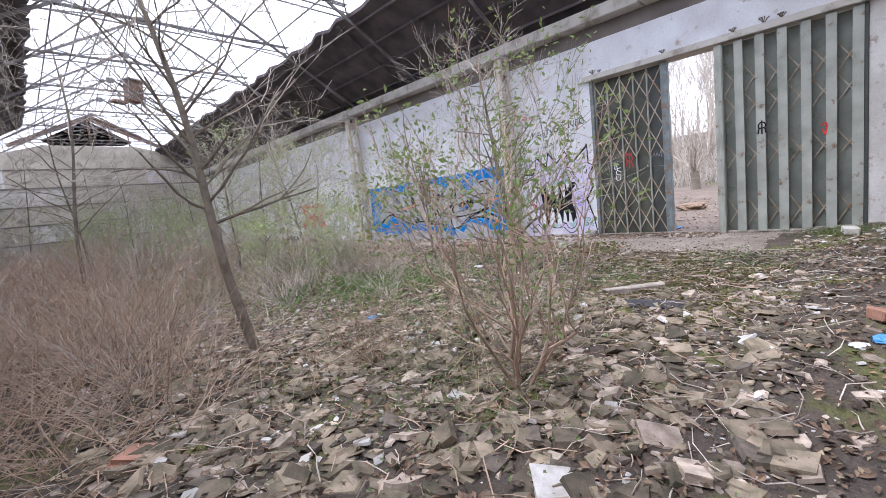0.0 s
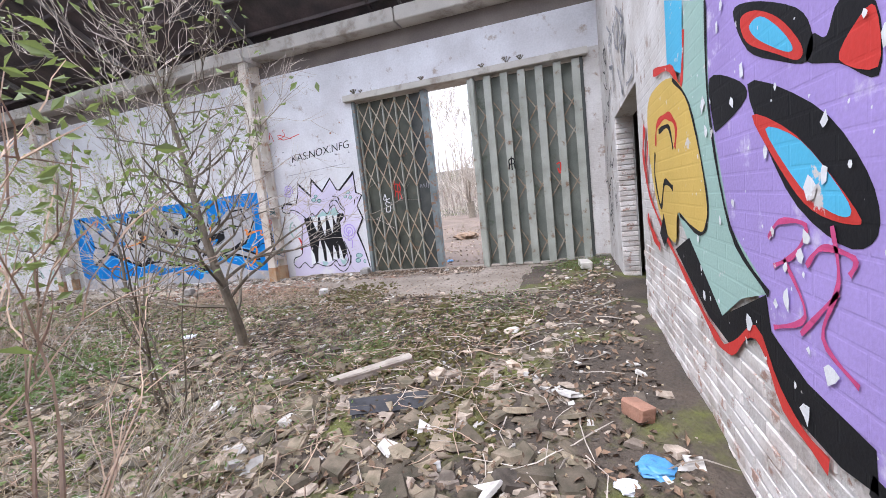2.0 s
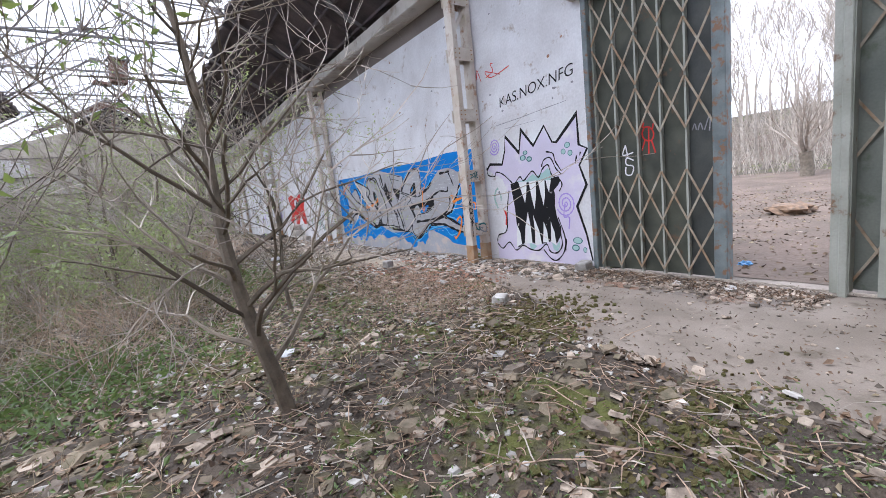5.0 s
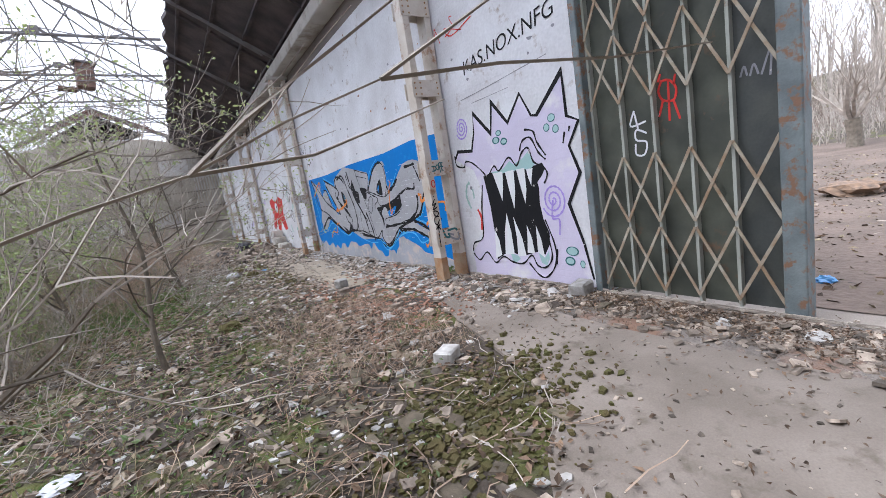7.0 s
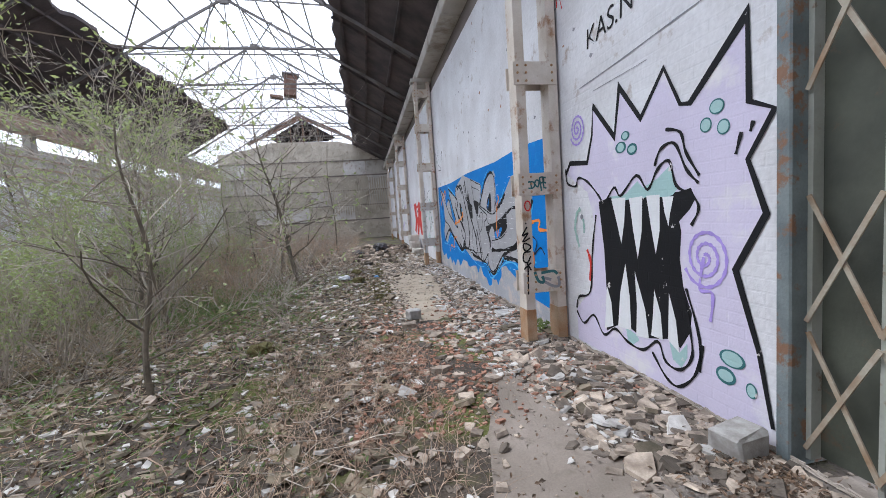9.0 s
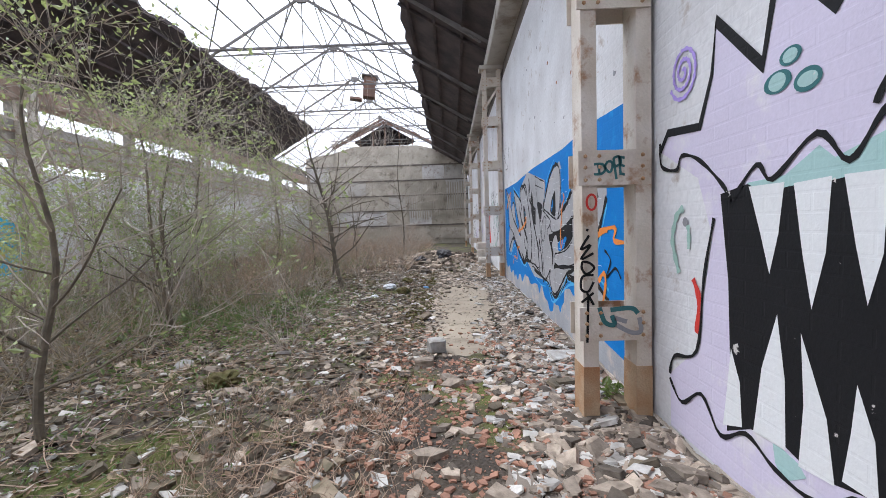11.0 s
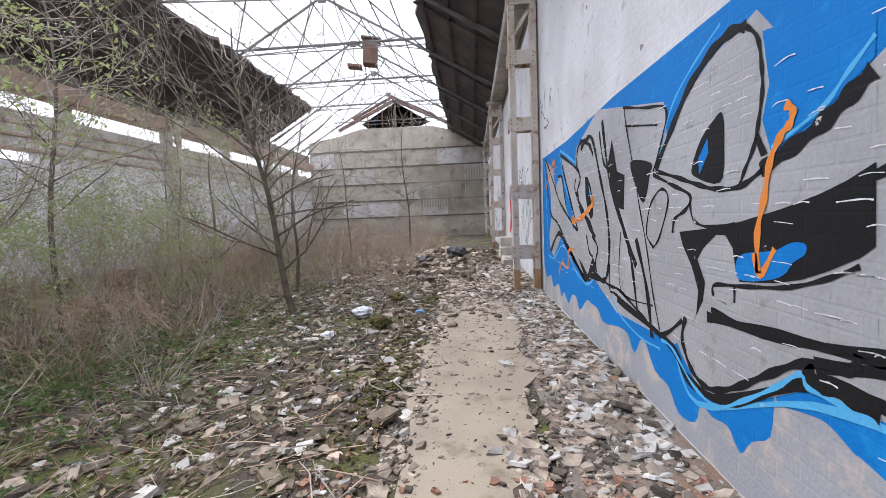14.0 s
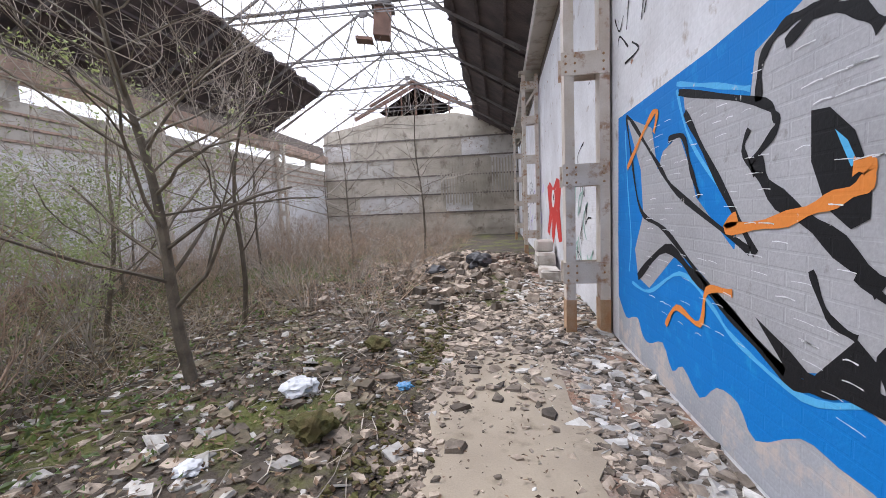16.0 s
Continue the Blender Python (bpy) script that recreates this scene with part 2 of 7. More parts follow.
P_LILAC = paint("lilac_paint", (0.58, 0.50, 0.74))
P_PALE = paint("pale_lilac_paint", (0.64, 0.59, 0.73), spot=(0.72, 0.70, 0.72), edge=(0.55, 0.68), spot_scale=2)
P_BLACK = paint("black_paint", (0.012, 0.012, 0.014), vary=0.2, edge=(0.66, 0.68))
P_BLUE = paint("blue_paint", (0.006, 0.195, 0.59), spot=(0.015, 0.27, 0.65), edge=(0.55, 0.75))
P_SKY = paint("light_blue_paint", (0.10, 0.45, 0.80))
P_SILVER = paint("silver_paint", (0.43, 0.43, 0.45), rough=0.45, vary=0.2, spot=(0.30, 0.29, 0.29), edge=(0.60, 0.66), brick=0.2)
P_WHITE = paint("white_paint", (0.75, 0.76, 0.77))
P_MINT = paint("mint_paint", (0.38, 0.56, 0.55))
P_TEAL = paint("pale_teal_paint", (0.36, 0.53, 0.47))
P_ORANGE = paint("orange_paint", (0.75, 0.25, 0.05))
P_RED = paint("red_paint", (0.60, 0.05, 0.04))
P_PURPLE = paint("purple_paint", (0.41, 0.31, 0.66), spot=(0.58, 0.51, 0.72), edge=(0.58, 0.66), spot_scale=5, vary=0.14)
P_YELLOW = paint("ochre_yellow_paint", (0.66, 0.46, 0.12))
P_CYAN = paint("cyan_paint", (0.10, 0.48, 0.72))
P_MAGENTA = paint("magenta_paint", (0.58, 0.08, 0.22))
P_VIOLET = paint("violet_line_paint", (0.40, 0.30, 0.70))
P_GREY = paint("grey_paint", (0.28, 0.28, 0.30))

# ---------------------------------------------------------------- mesh helpers
def part(name, bm, mat, parent=None, label=""):
    """Links a bmesh as one mesh object, under a thing or a part if one is given."""
    me = bpy.data.meshes.new(name)
    bm.to_mesh(me)
    bm.free()
    me.materials.append(mat)
    ob = new(name, me)
    if parent is not None:
        ob.parent = parent
    if label:
        ob["label"] = label
    return ob


def mesh_of(name, verts, faces, mat, parent=None, label=""):
    me = bpy.data.meshes.new(name)
    me.from_pydata([tuple(v) for v in verts], [], [tuple(f) for f in faces])
    me.materials.append(mat)
    me.update()
    ob = new(name, me)
    if parent is not None:
        ob.parent = parent
    if label:
        ob["label"] = label
    return ob


def empty(name, label, category, group="", at=(0, 0, 0)):
    ob = new(name)
    ob.location = at
    return tagged(ob, label, category, group)


def box(bm, x0, x1, y0, y1, z0, z1, bevel=0.0):
    r = bmesh.ops.create_cube(bm, size=1.0, matrix=Matrix.Translation(((x0 + x1) / 2, (y0 + y1) / 2, (z0 + z1) / 2)) @
                              Matrix.Diagonal((x1 - x0, y1 - y0, z1 - z0, 1)))
    if bevel:
        es = list({e for v in r["verts"] for e in v.link_edges})
        bmesh.ops.bevel(bm, geom=es, offset=bevel, segments=1, affect="EDGES")
    return bm


def boxes(*rows, bevel=0.0):
    bm = bmesh.new()
    for r in rows:
        box(bm, *r, bevel=bevel)
    return bm


def bar(bm, a, b, w, h=None):
    """A square bar from a to b."""
    a, b = Vector(a), Vector(b)
    h = h or w
    d = b - a
    m = Matrix.Translation((a + b) / 2) @ d.to_track_quat("Z", "Y").to_matrix().to_4x4() @ Matrix.Diagonal((w, h, d.length, 1))
    bmesh.ops.create_cube(bm, size=1.0, matrix=m)


def tubes(paths, sides=4):
    """Tapered tubes along polylines of (point, radius)."""
    verts, faces = [], []
    for pts in paths:
        base = len(verts)
        k = sides if pts[0][1] > 0.006 else 3
        for i, (p, r) in enumerate(pts):
            q = pts[min(i + 1, len(pts) - 1)][0] - pts[max(i - 1, 0)][0]
            u = q.orthogonal().normalized() if q.length > 1e-6 else Vector((1, 0, 0))
            w = q.cross(u).normalized() if q.length > 1e-6 else Vector((0, 1, 0))
            for j in range(k):
                a = 2 * math.pi * j / k
                verts.append(p + r * (math.cos(a) * u + math.sin(a) * w))
        for i in range(len(pts) - 1):
            for j in range(k):
                a, b = base + i * k + j, base + i * k + (j + 1) % k
                faces.append((a, b, b + k, a + k))
        faces.append(tuple(base + (len(pts) - 1) * k + j for j in range(k)))
    return verts, faces


# ---------------------------------------------------------------- the hall
WALL, NEAR, WEST, END = 11.7, -0.7, -2.0, 40.0      # inner faces
RIDGE_X, EAVE_Z, SLOPE = 4.85, 6.35, 0.585
GATE_Y0, GATE_Y1, GATE_Z = -0.38, 5.06, 4.36


def hall_noise(x, y):
    p = Vector((x * 0.55, y * 0.55, 0.0))
    return 0.05 * noise.noise(p) + 0.035 * noise.noise(p * 3.1) + 0.018 * noise.noise(p * 8.3)


def ground_z(x, y):
    if x > WALL:
        return -0.02 + 0.06 * noise.noise(Vector((x * 0.2, y * 0.2, 3))) + max(0.0, x - 22) * 0.035 + 0.16 * max(0.0, min(x, 90.0) - 44)
    z = hall_noise(x, y)
    near = max(0.0, 1 - abs(y - NEAR - 0.2) / 1.2)
    z += 0.16 * near * max(0.0, min(1.0, (x - 3) / 2))
    z += 0.10 * math.exp(-((x - 9.6) ** 2 / 2.5 + (y - 22.0) ** 2 / 8)) * 3
    flat = 0.0
    if 9.75 < x < 11.3 and 4.0 < y < 18:
        flat = 1.0
    if 8.6 < x and -0.2 < y < 6.5:
        flat = max(flat, min(1.0, (x - 8.6) / 0.6) * min(1.0, (6.5 - y) / 0.8) * min(1.0, max(0.0, (y - 0.6) / 0.8)))
    return z * (1 - 0.9 * flat) - 0.012 * flat


def ground():
    def axis(lo, hi, step, far):
        a = list(np.arange(lo, hi, step))
        d, v = step, hi
        while v < far:
            a.append(v)
            d *= 1.45
            v += d
        d, v = step, lo
        low = []
        while v > -far:
            d *= 1.45
            v -= d
            low.append(v)
        return low[::-1] + a + [far]
    xs, ys = axis(-2.2, 16.0, 0.11, 900), axis(-1.0, 26.0, 0.13, 900)
    verts = [(x, y, ground_z(x, y)) for y in ys for x in xs]
    w = len(xs)
    faces = [(j * w + i, j * w + i + 1, (j + 1) * w + i + 1, (j + 1) * w + i) for j in range(len(ys) - 1) for i in range(w - 1)]
    mat = material("soil_with_leaf_litter", (0.095, 0.073, 0.055), (0.055, 0.044, 0.035), rough=0.97, scale=2.2, fine=38, bump=0.9, vary=0.45,
                   spot=(0.11, 0.115, 0.03), spot_scale=0.9, spot_edge=(0.5, 0.6), dist=0.03)
    ob = mesh_of("ground", verts, faces, mat)
    for p in ob.data.polygons:
        p.use_smooth = True
    return tagged(ob, "dark trodden soil with dead leaves and moss", "ground", kind="structure")


ground()


def outside_field():
    verts, faces = [], []
    xs, ys = np.linspace(12.1, 60, 40), np.linspace(-25, 40, 50)
    for y in ys:
        for x in xs:
            verts.append((x, y, ground_z(x, y) + 0.03))
    w = len(xs)
    faces = [(j * w + i, j * w + i + 1, (j + 1) * w + i + 1, (j + 1) * w + i) for j in range(len(ys) - 1) for i in range(w - 1)]
    mat = material("pale_fallen_leaf_ground", (0.17, 0.122, 0.094), (0.105, 0.078, 0.058), rough=0.97, scale=0.8, fine=14, bump=0.6, vary=0.3,
                   spot=(0.15, 0.13, 0.06), spot_scale=0.35, spot_edge=(0.58, 0.66), dist=0.03)
    ob = mesh_of("leaf_field", verts, faces, mat)
    return tagged(ob, "pale brown ground covered in fallen leaves", "ground", kind="structure")


outside_field()


def apron_edge(y):
    """How far the bare concrete before the gate reaches into the hall; past the gate it tapers to a tongue."""
    return float(np.interp(y, (0.4, 3.3, 3.76, 4.62, 5.66, 6.51, 7.0), (8.7, 8.8, 9.42, 9.74, 10.1, 10.3, 10.5)))


def floor_slabs():
    a = boxes((9.93, 10.86, 9.2, 17.3, -0.12, 0.012))
    b = boxes((9.0, 12.0, 0.4, 6.9, -0.12, 0.016))
    for name, bm, lab in (("pavement", a, "dusty pale concrete walkway along the wall"), ("pavement", b, "worn concrete apron before the gate")):
        bmesh.ops.subdivide_edges(bm, edges=bm.edges[:], cuts=24, use_grid_fill=True)
        for v in bm.verts:
            q = Vector((v.co.x * 1.7, v.co.y * 1.7, 0))
            if v.co.y < 9.5 and v.co.y > 9.0:
                v.co.y += 0.35 * noise.noise(q * 3) + 0.12
                v.co.z -= 0.03
            if "apron" in lab:
                far = WALL + 0.45 if v.co.y < 5.05 else 10.85
                left = apron_edge(v.co.y)
                if v.co.y > 6.8:
                    v.co.y += 0.5 * noise.noise(q * 1.5) + 0.2 * noise.noise(q * 5)
                k = (v.co.x - 9.0) / 3.0
                v.co.x = left + (far - left) * k + (1 - k) ** 4 * (0.3 * noise.noise(q * 1.1) + 0.16 * noise.noise(q * 4))
            if v.co.z > 0:
                v.co.z += 0.006 * noise.noise(q * 2)
            if "apron" in lab:
                continue
            if v.co.x < 9.94:
                v.co.x += 0.2 * noise.noise(q) + 0.12 * noise.noise(q * 4)
            elif v.co.x > 10.8:
                v.co.x += float(np.interp(v.co.y, (9.2, 10.5, 12.0, 14.4, 16.0), (-0.32, -0.25, 0.05, 0.1, -0.1))) + 0.24 * noise.noise(q * 1.3) + 0.1 * noise.noise(q * 5)
        tagged(part(name, bm, M_APRON if "apron" in lab else M_PATH), lab, "concrete floor", kind="structure")


floor_slabs()


def wall_foot_dust():
    xs, ys = np.linspace(10.8, WALL + 0.02, 9), np.linspace(2.4, 24, 170)
    verts = [(x + (0.16 * noise.noise(Vector((0, y * 1.1, 5))) if i == 0 else 0.0), y, max(ground_z(x, y) + 0.012, 0.03 if y < 7 else -1) - (0.0 if 0 < i else 0.042)) for y in ys for i, x in enumerate(xs)]
    w = len(xs)
    faces = [(j * w + i, j * w + i + 1, (j + 1) * w + i + 1, (j + 1) * w + i) for j in range(len(ys) - 1) for i in range(w - 1)]
    mat = material("plaster_dust_and_gravel", (0.27, 0.235, 0.205), (0.16, 0.135, 0.115), rough=0.97, scale=5, fine=70, bump=0.9, vary=0.4, dist=0.02,
                   spot=(0.27, 0.165, 0.115), spot_scale=1.5, spot_edge=(0.48, 0.6))
    tagged(mesh_of("dust_strip", verts, faces, mat), "grey plaster dust and gravel at the wall foot", "dust", kind="structure")


wall_foot_dust()


def long_wall():
    z = 5.4
    t = WALL + 0.4
    w = empty("wall_east", "whitewashed brick wall covered in graffiti, with a gate opening", "wall")
    w["kind"] = "structure"
    part("wall_face", boxes((WALL, t, GATE_Y1 + 0.06, END, -0.3, z)), M_WHITE, w)
    part("wall_face", boxes((WALL, t, NEAR, GATE_Y1 + 0.06, GATE_Z + 0.16, z)), M_WHITE, w)
    part("wall_face", boxes((WALL, t, NEAR, GATE_Y0, -0.3, GATE_Z + 0.16)), M_WHITE_OLD, w)
    bm = boxes((WALL - 0.14, t + 0.02, GATE_Y0 - 0.1, GATE_Y1 + 0.22, GATE_Z, GATE_Z + 0.15), bevel=0.012)
    part("lintel", bm, M_CONC_L, w, "pale concrete gate lintel")
    # Dark brown band between wall face and eave beam, set back 3 cm.
    part("dark_band", boxes((WALL + 0.03, t, NEAR, END, z, z + 0.4)), M_DARK_BROWN, w, "dark brown plaster band under the eave beam")
    bm = bmesh.new()
    y = NEAR
    while y < END:
        box(bm, WALL - 0.42, t, y + 0.01, min(y + 4.26, END), z + 0.4, z + 0.72, bevel=0.02)
        y += 4.28
    part("eave_beam", bm, M_CONC_L, w, "weathered concrete eave beam")


long_wall()


def near_wall():
    w = empty("wall_south", "brick cross wall with a doorway, painted with a bright mural", "wall")
    w["kind"] = "structure"
    y0, y1, z = NEAR - 0.27, NEAR, 6.2
    part("wall_face", boxes((7.1, 9.4, y0, y1, 2.66, z)), M_WHITE_OLD, w)
    part("wall_face", boxes((9.4, WALL + 0.4, y0, y1, -0.3, z)), M_WHITE_OLD, w)
    part("wall_face", boxes((WEST - 0.4, 7.1, y0, y1, -0.3, z)), M_WHITE_OLD, w)
    return w


SOUTH = near_wall()


def back_room():
    """The dark space behind the doorway."""
    bm = boxes((6.4, 10.2, NEAR - 4.4, NEAR - 4.2, -0.2, 3.2), (6.2, 6.4, NEAR - 4.4, NEAR - 0.27, -0.2, 3.2),
               (10.2, 10.4, NEAR - 4.4, NEAR - 0.27, -0.2, 3.2), (6.2, 10.4, NEAR - 4.4, NEAR - 0.27, 3.2, 3.35))
    tagged(part("wall_back_room", bm, M_DARK_BROWN), "bare dark room behind the doorway", "wall", kind="structure")


back_room()


def west_wall():
    w = empty("wall_west", "low ruined wall of concrete panels with an open strip under the eave", "wall")
    w["kind"] = "structure"
    x0, x1 = WEST - 0.35, WEST
    part("wall_face", boxes((x0, x1, NEAR, END, -0.3, 3.45)), M_WHITE, w)
    part("wall_band", boxes((x0, x1, NEAR, 7.5, 3.454, 3.795), (x0, x1, 19.6, END, 3.454, 3.795)), M_WHITE_OLD, w)
    for z0, z1 in ((3.80, 4.13), (4.18, 4.48), (4.53, 4.85)):
        part("wall_panel", boxes((x0 + 0.02, x1, NEAR, END, z0, z1), bevel=0.01), M_CONC_L, w, "grey concrete parapet panel")
    for z in (3.78, 4.155, 4.505):
        part("rail", boxes((x0 + 0.05, x1 + 0.05, NEAR, END, z - 0.035, z + 0.035)), M_GIRDER, w, "rust-brown horizontal rail")
    bm = bmesh.new()
    y = 3.5
    while y < END:
        box(bm, x0 + 0.05, x1 - 0.05, y, y + 0.3, 3.5, 5.6)
        y += 4.25
    part("mullion", bm, M_CONC, w)
    part("eave_beam", boxes((x0 + 0.02, x1 + 0.3, NEAR, END, 5.35, 5.86), bevel=0.02), M_GIRDER, w, "rust-brown eave girder")
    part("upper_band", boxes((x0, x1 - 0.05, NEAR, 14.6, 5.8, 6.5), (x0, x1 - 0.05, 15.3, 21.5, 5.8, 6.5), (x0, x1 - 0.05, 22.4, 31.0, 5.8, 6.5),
                              (x0, x1 - 0.05, 32.0, END, 5.8, 6.5)), M_DARK_BROWN, w)


west_wall()


def end_wall():
    w = empty("wall_north", "gable wall of stained pale concrete panels, broken at the top", "wall")
    w["kind"] = "structure"
    part("wall_face", boxes((WEST, WALL, END, END + 0.35, -0.3, 7.5)), M_TAN, w)
    bm = bmesh.new()
    pts = [(WEST, 7.5), (WALL, 7.5), (9.6, 7.85), (7.6, 8.35), (2.2, 8.4), (0.4, 7.9)]
    vs = [bm.verts.new((x, y, z)) for y in (END, END + 0.3) for x, z in pts]
    k = len(pts)
    bm.faces.new(vs[:k])
    bm.faces.new(vs[k:][::-1])
    for i in range(k):
        bm.faces.new((vs[i], vs[i + k], vs[(i + 1) % k + k], vs[(i + 1) % k]))
    part("gable", bm, M_TAN, w)
    rnd = random.Random(5)
    z = 0.4
    for r in range(5):
        x = WEST + 0.1
        while x < WALL - 0.2:
            wd = rnd.choice((1.9, 2.4, 3.1))
            x2 = min(x + wd, WALL - 0.02)
            part("panel", boxes((x, x2 - 0.04, END - 0.05 - rnd.uniform(0, 0.04), END - 0.002, z, z + 1.17)),
                 rnd.choice((M_TAN, M_TAN, M_CONC_L, M_WHITE_OLD)), w)
            x = x2
        part("ledge", boxes((WEST, WALL, END - 0.16, END - 0.1, z + 1.16, z + 1.25)), M_DARK_BROWN, w)
        z += 1.27
    bm = bmesh.new()
    for s in (-1, 1):
        bar(bm, (RIDGE_X, END - 0.1, 10.35), (RIDGE_X + s * 4.4, END - 0.1, 8.3), 0.12, 0.25)
        bar(bm, (RIDGE_X, END - 1.0, 10.35), (RIDGE_X + s * 3.0, END - 1.0, 8.9), 0.3, 0.12)
    bar(bm, (RIDGE_X, END - 0.1, 10.35), (RIDGE_X, END - 0.1, 8.35), 0.12)
    for dx in (-2.1, -1.0, 1.2, 2.3):
        bar(bm, (RIDGE_X + dx, END - 0.1, 8.35), (RIDGE_X + dx, END - 0.1, 10.3 - 0.46 * abs(dx)), 0.09)
    part("gable_rafter", bm, M_RUSTBEAM, w)
    bm = bmesh.new()
    vs = [bm.verts.new(p) for p in ((RIDGE_X, END + 0.2, 10.3), (RIDGE_X + 2.6, END + 0.2, 8.7), (RIDGE_X + 1.9, END + 0.2, 8.42), (RIDGE_X - 2.2, END + 0.2, 8.42), (RIDGE_X - 2.7, END + 0.2, 8.75))]
    bm.faces.new(vs)
    bmesh.ops.solidify(bm, geom=bm.faces[:], thickness=0.06)
    part("gable_board", bm, M_ROOF, w, "dark boarding in the gable peak")
    for k in range(26):
        x = 6.4 + 0.2 * k
        part("slat", boxes((x, x + 0.11, END - 0.2, END - 0.165, 2.0 + 0.25 * rnd.random(), 5.1 + 0.15 * rnd.random())), M_TAN, w)


end_wall()


def roof_strip(name, x_eave, x_in, y0, y1, side, label):
    """What is left of the roof over one side aisle: boards on purlins, with a ragged edge."""
    r = empty(name, label, "roof")
    r["kind"] = "structure"

    def z_at(x):
        return EAVE_Z + SLOPE * (abs(x_eave - x))
    n = 60
    rnd = random.Random(int(y1) + side)
    verts, faces = [], []
    for i in range(n + 1):
        y = y0 + (y1 - y0) * i / n
        xi = x_in + rnd.uniform(-0.09, 0.09)
        for x in (x_eave - side * -0.45, (x_eave + xi) / 2, xi):
            verts.append((x, y, z_at(x) if side * (x - x_eave) < 0 else EAVE_Z - SLOPE * 0.45))
    m = len(verts)
    verts += [(x, y, z + 0.12) for x, y, z in verts]
    for i in range(n):
        for j in range(2):
            a = i * 3 + j
            faces.append((a, a + 1, a + 4, a + 3))
            faces.append((m + a, m + a + 3, m + a + 4, m + a + 1))
        faces.append((i * 3 + 2, m + i * 3 + 2, m + i * 3 + 5, i * 3 + 5))
        faces.append((i * 3, i * 3 + 3, m + i * 3 + 3, m + i * 3))
    faces += [(0, m, m + 1, 1), (1, m + 1, m + 2, 2), (n * 3, n * 3 + 1, m + n * 3 + 1, m + n * 3), (n * 3 + 1, n * 3 + 2, m + n * 3 + 2, m + n * 3 + 1)]
    mesh_of("roof_deck", verts, faces, M_ROOF, r)
    for f in (0.08, 0.36, 0.64, 0.9):
        x = x_eave + (x_in - x_eave) * f
        part("purlin", boxes((x - 0.04, x + 0.04, y0, y1, z_at(x) - 0.09, z_at(x) - 0.01)), M_ROOF, r)
    y = y0 + 1.0
    while y < y1:
        bm = bmesh.new()
        bar(bm, (x_eave, y, EAVE_Z - 0.06), (x_in, y, z_at(x_in) - 0.06), 0.06, 0.07)
        part("rafter", bm, M_ROOF, r)
        y += 4.25
    return r


roof_strip("roof_east", WALL, 8.85, NEAR - 0.3, END, 1, "dark boarded remains of the roof along the wall")
roof_strip("roof_west", WEST, 1.2, 12.0, 33.0, -1, "dark sagging remains of the far roof slope")


TIE_Z = EAVE_Z + 2.0


def truss():
    """One light steel roof truss with a raised double tie."""
    t = empty("roof_truss", "bare grey steel roof truss with thin web bars", "truss", "roof trusses")
    peak = EAVE_Z + SLOPE * 6.85 - 0.2
    z_on = lambda x: EAVE_Z - 0.1 + SLOPE * (6.85 - abs(x - RIDGE_X))
    for e in (WEST, WALL):
        bm = bmesh.new()
        bar(bm, (e, 0, EAVE_Z - 0.1), (RIDGE_X, 0, peak), 0.06, 0.08)
        part("top_chord", bm, M_TRUSS, t)
    half = 6.85 - (TIE_Z - EAVE_Z) / SLOPE + 0.5
    for y in (-0.06, 0.06):
        bm = bmesh.new()
        bar(bm, (RIDGE_X - half, y, TIE_Z), (RIDGE_X + half, y, TIE_Z), 0.03, 0.05)
        part("tie", bm, M_TRUSS, t)
    bm = bmesh.new()
    bar(bm, (RIDGE_X - half - 0.1, 0.0, TIE_Z - 0.22), (RIDGE_X + half + 0.1, 0.0, TIE_Z - 0.22), 0.03, 0.04)
    part("tie", bm, M_TRUSS, t)
    for s in (-1, 1):
        for a, b in ((3.0, 2.3), (1.6, 2.3), (1.6, 0.9), (0.45, 0.9)):
            bm = bmesh.new()
            bar(bm, (RIDGE_X + s * a, 0, z_on(RIDGE_X + s * a)), (RIDGE_X + s * b, 0, TIE_Z), 0.035)
            part("web_bar", bm, M_TRUSS, t)
        bm = bmesh.new()
        bar(bm, (RIDGE_X + s * (half - 0.3), 0, TIE_Z - 0.2), (RIDGE_X + s * 6.3, 0, EAVE_Z + 0.1), 0.05)
        part("web_bar", bm, M_TRUSS, t)
    bm = bmesh.new()
    bar(bm, (RIDGE_X, 0, TIE_Z - 0.22), (RIDGE_X, 0, peak), 0.03)
    part("king_rod", bm, M_TRUSS, t)
    part("gusset", boxes((RIDGE_X - 0.16, RIDGE_X + 0.16, -0.05, 0.05, peak - 0.2, peak + 0.06)), M_TRUSS, t)
    return t


TRUSS_YS = [3.5 + 4.25 * i for i in range(9)]
first = truss()
first.location = (0, TRUSS_YS[0], 0)
for yy in TRUSS_YS[1:]:
    copy_thing(first, pose(0, yy, 0))


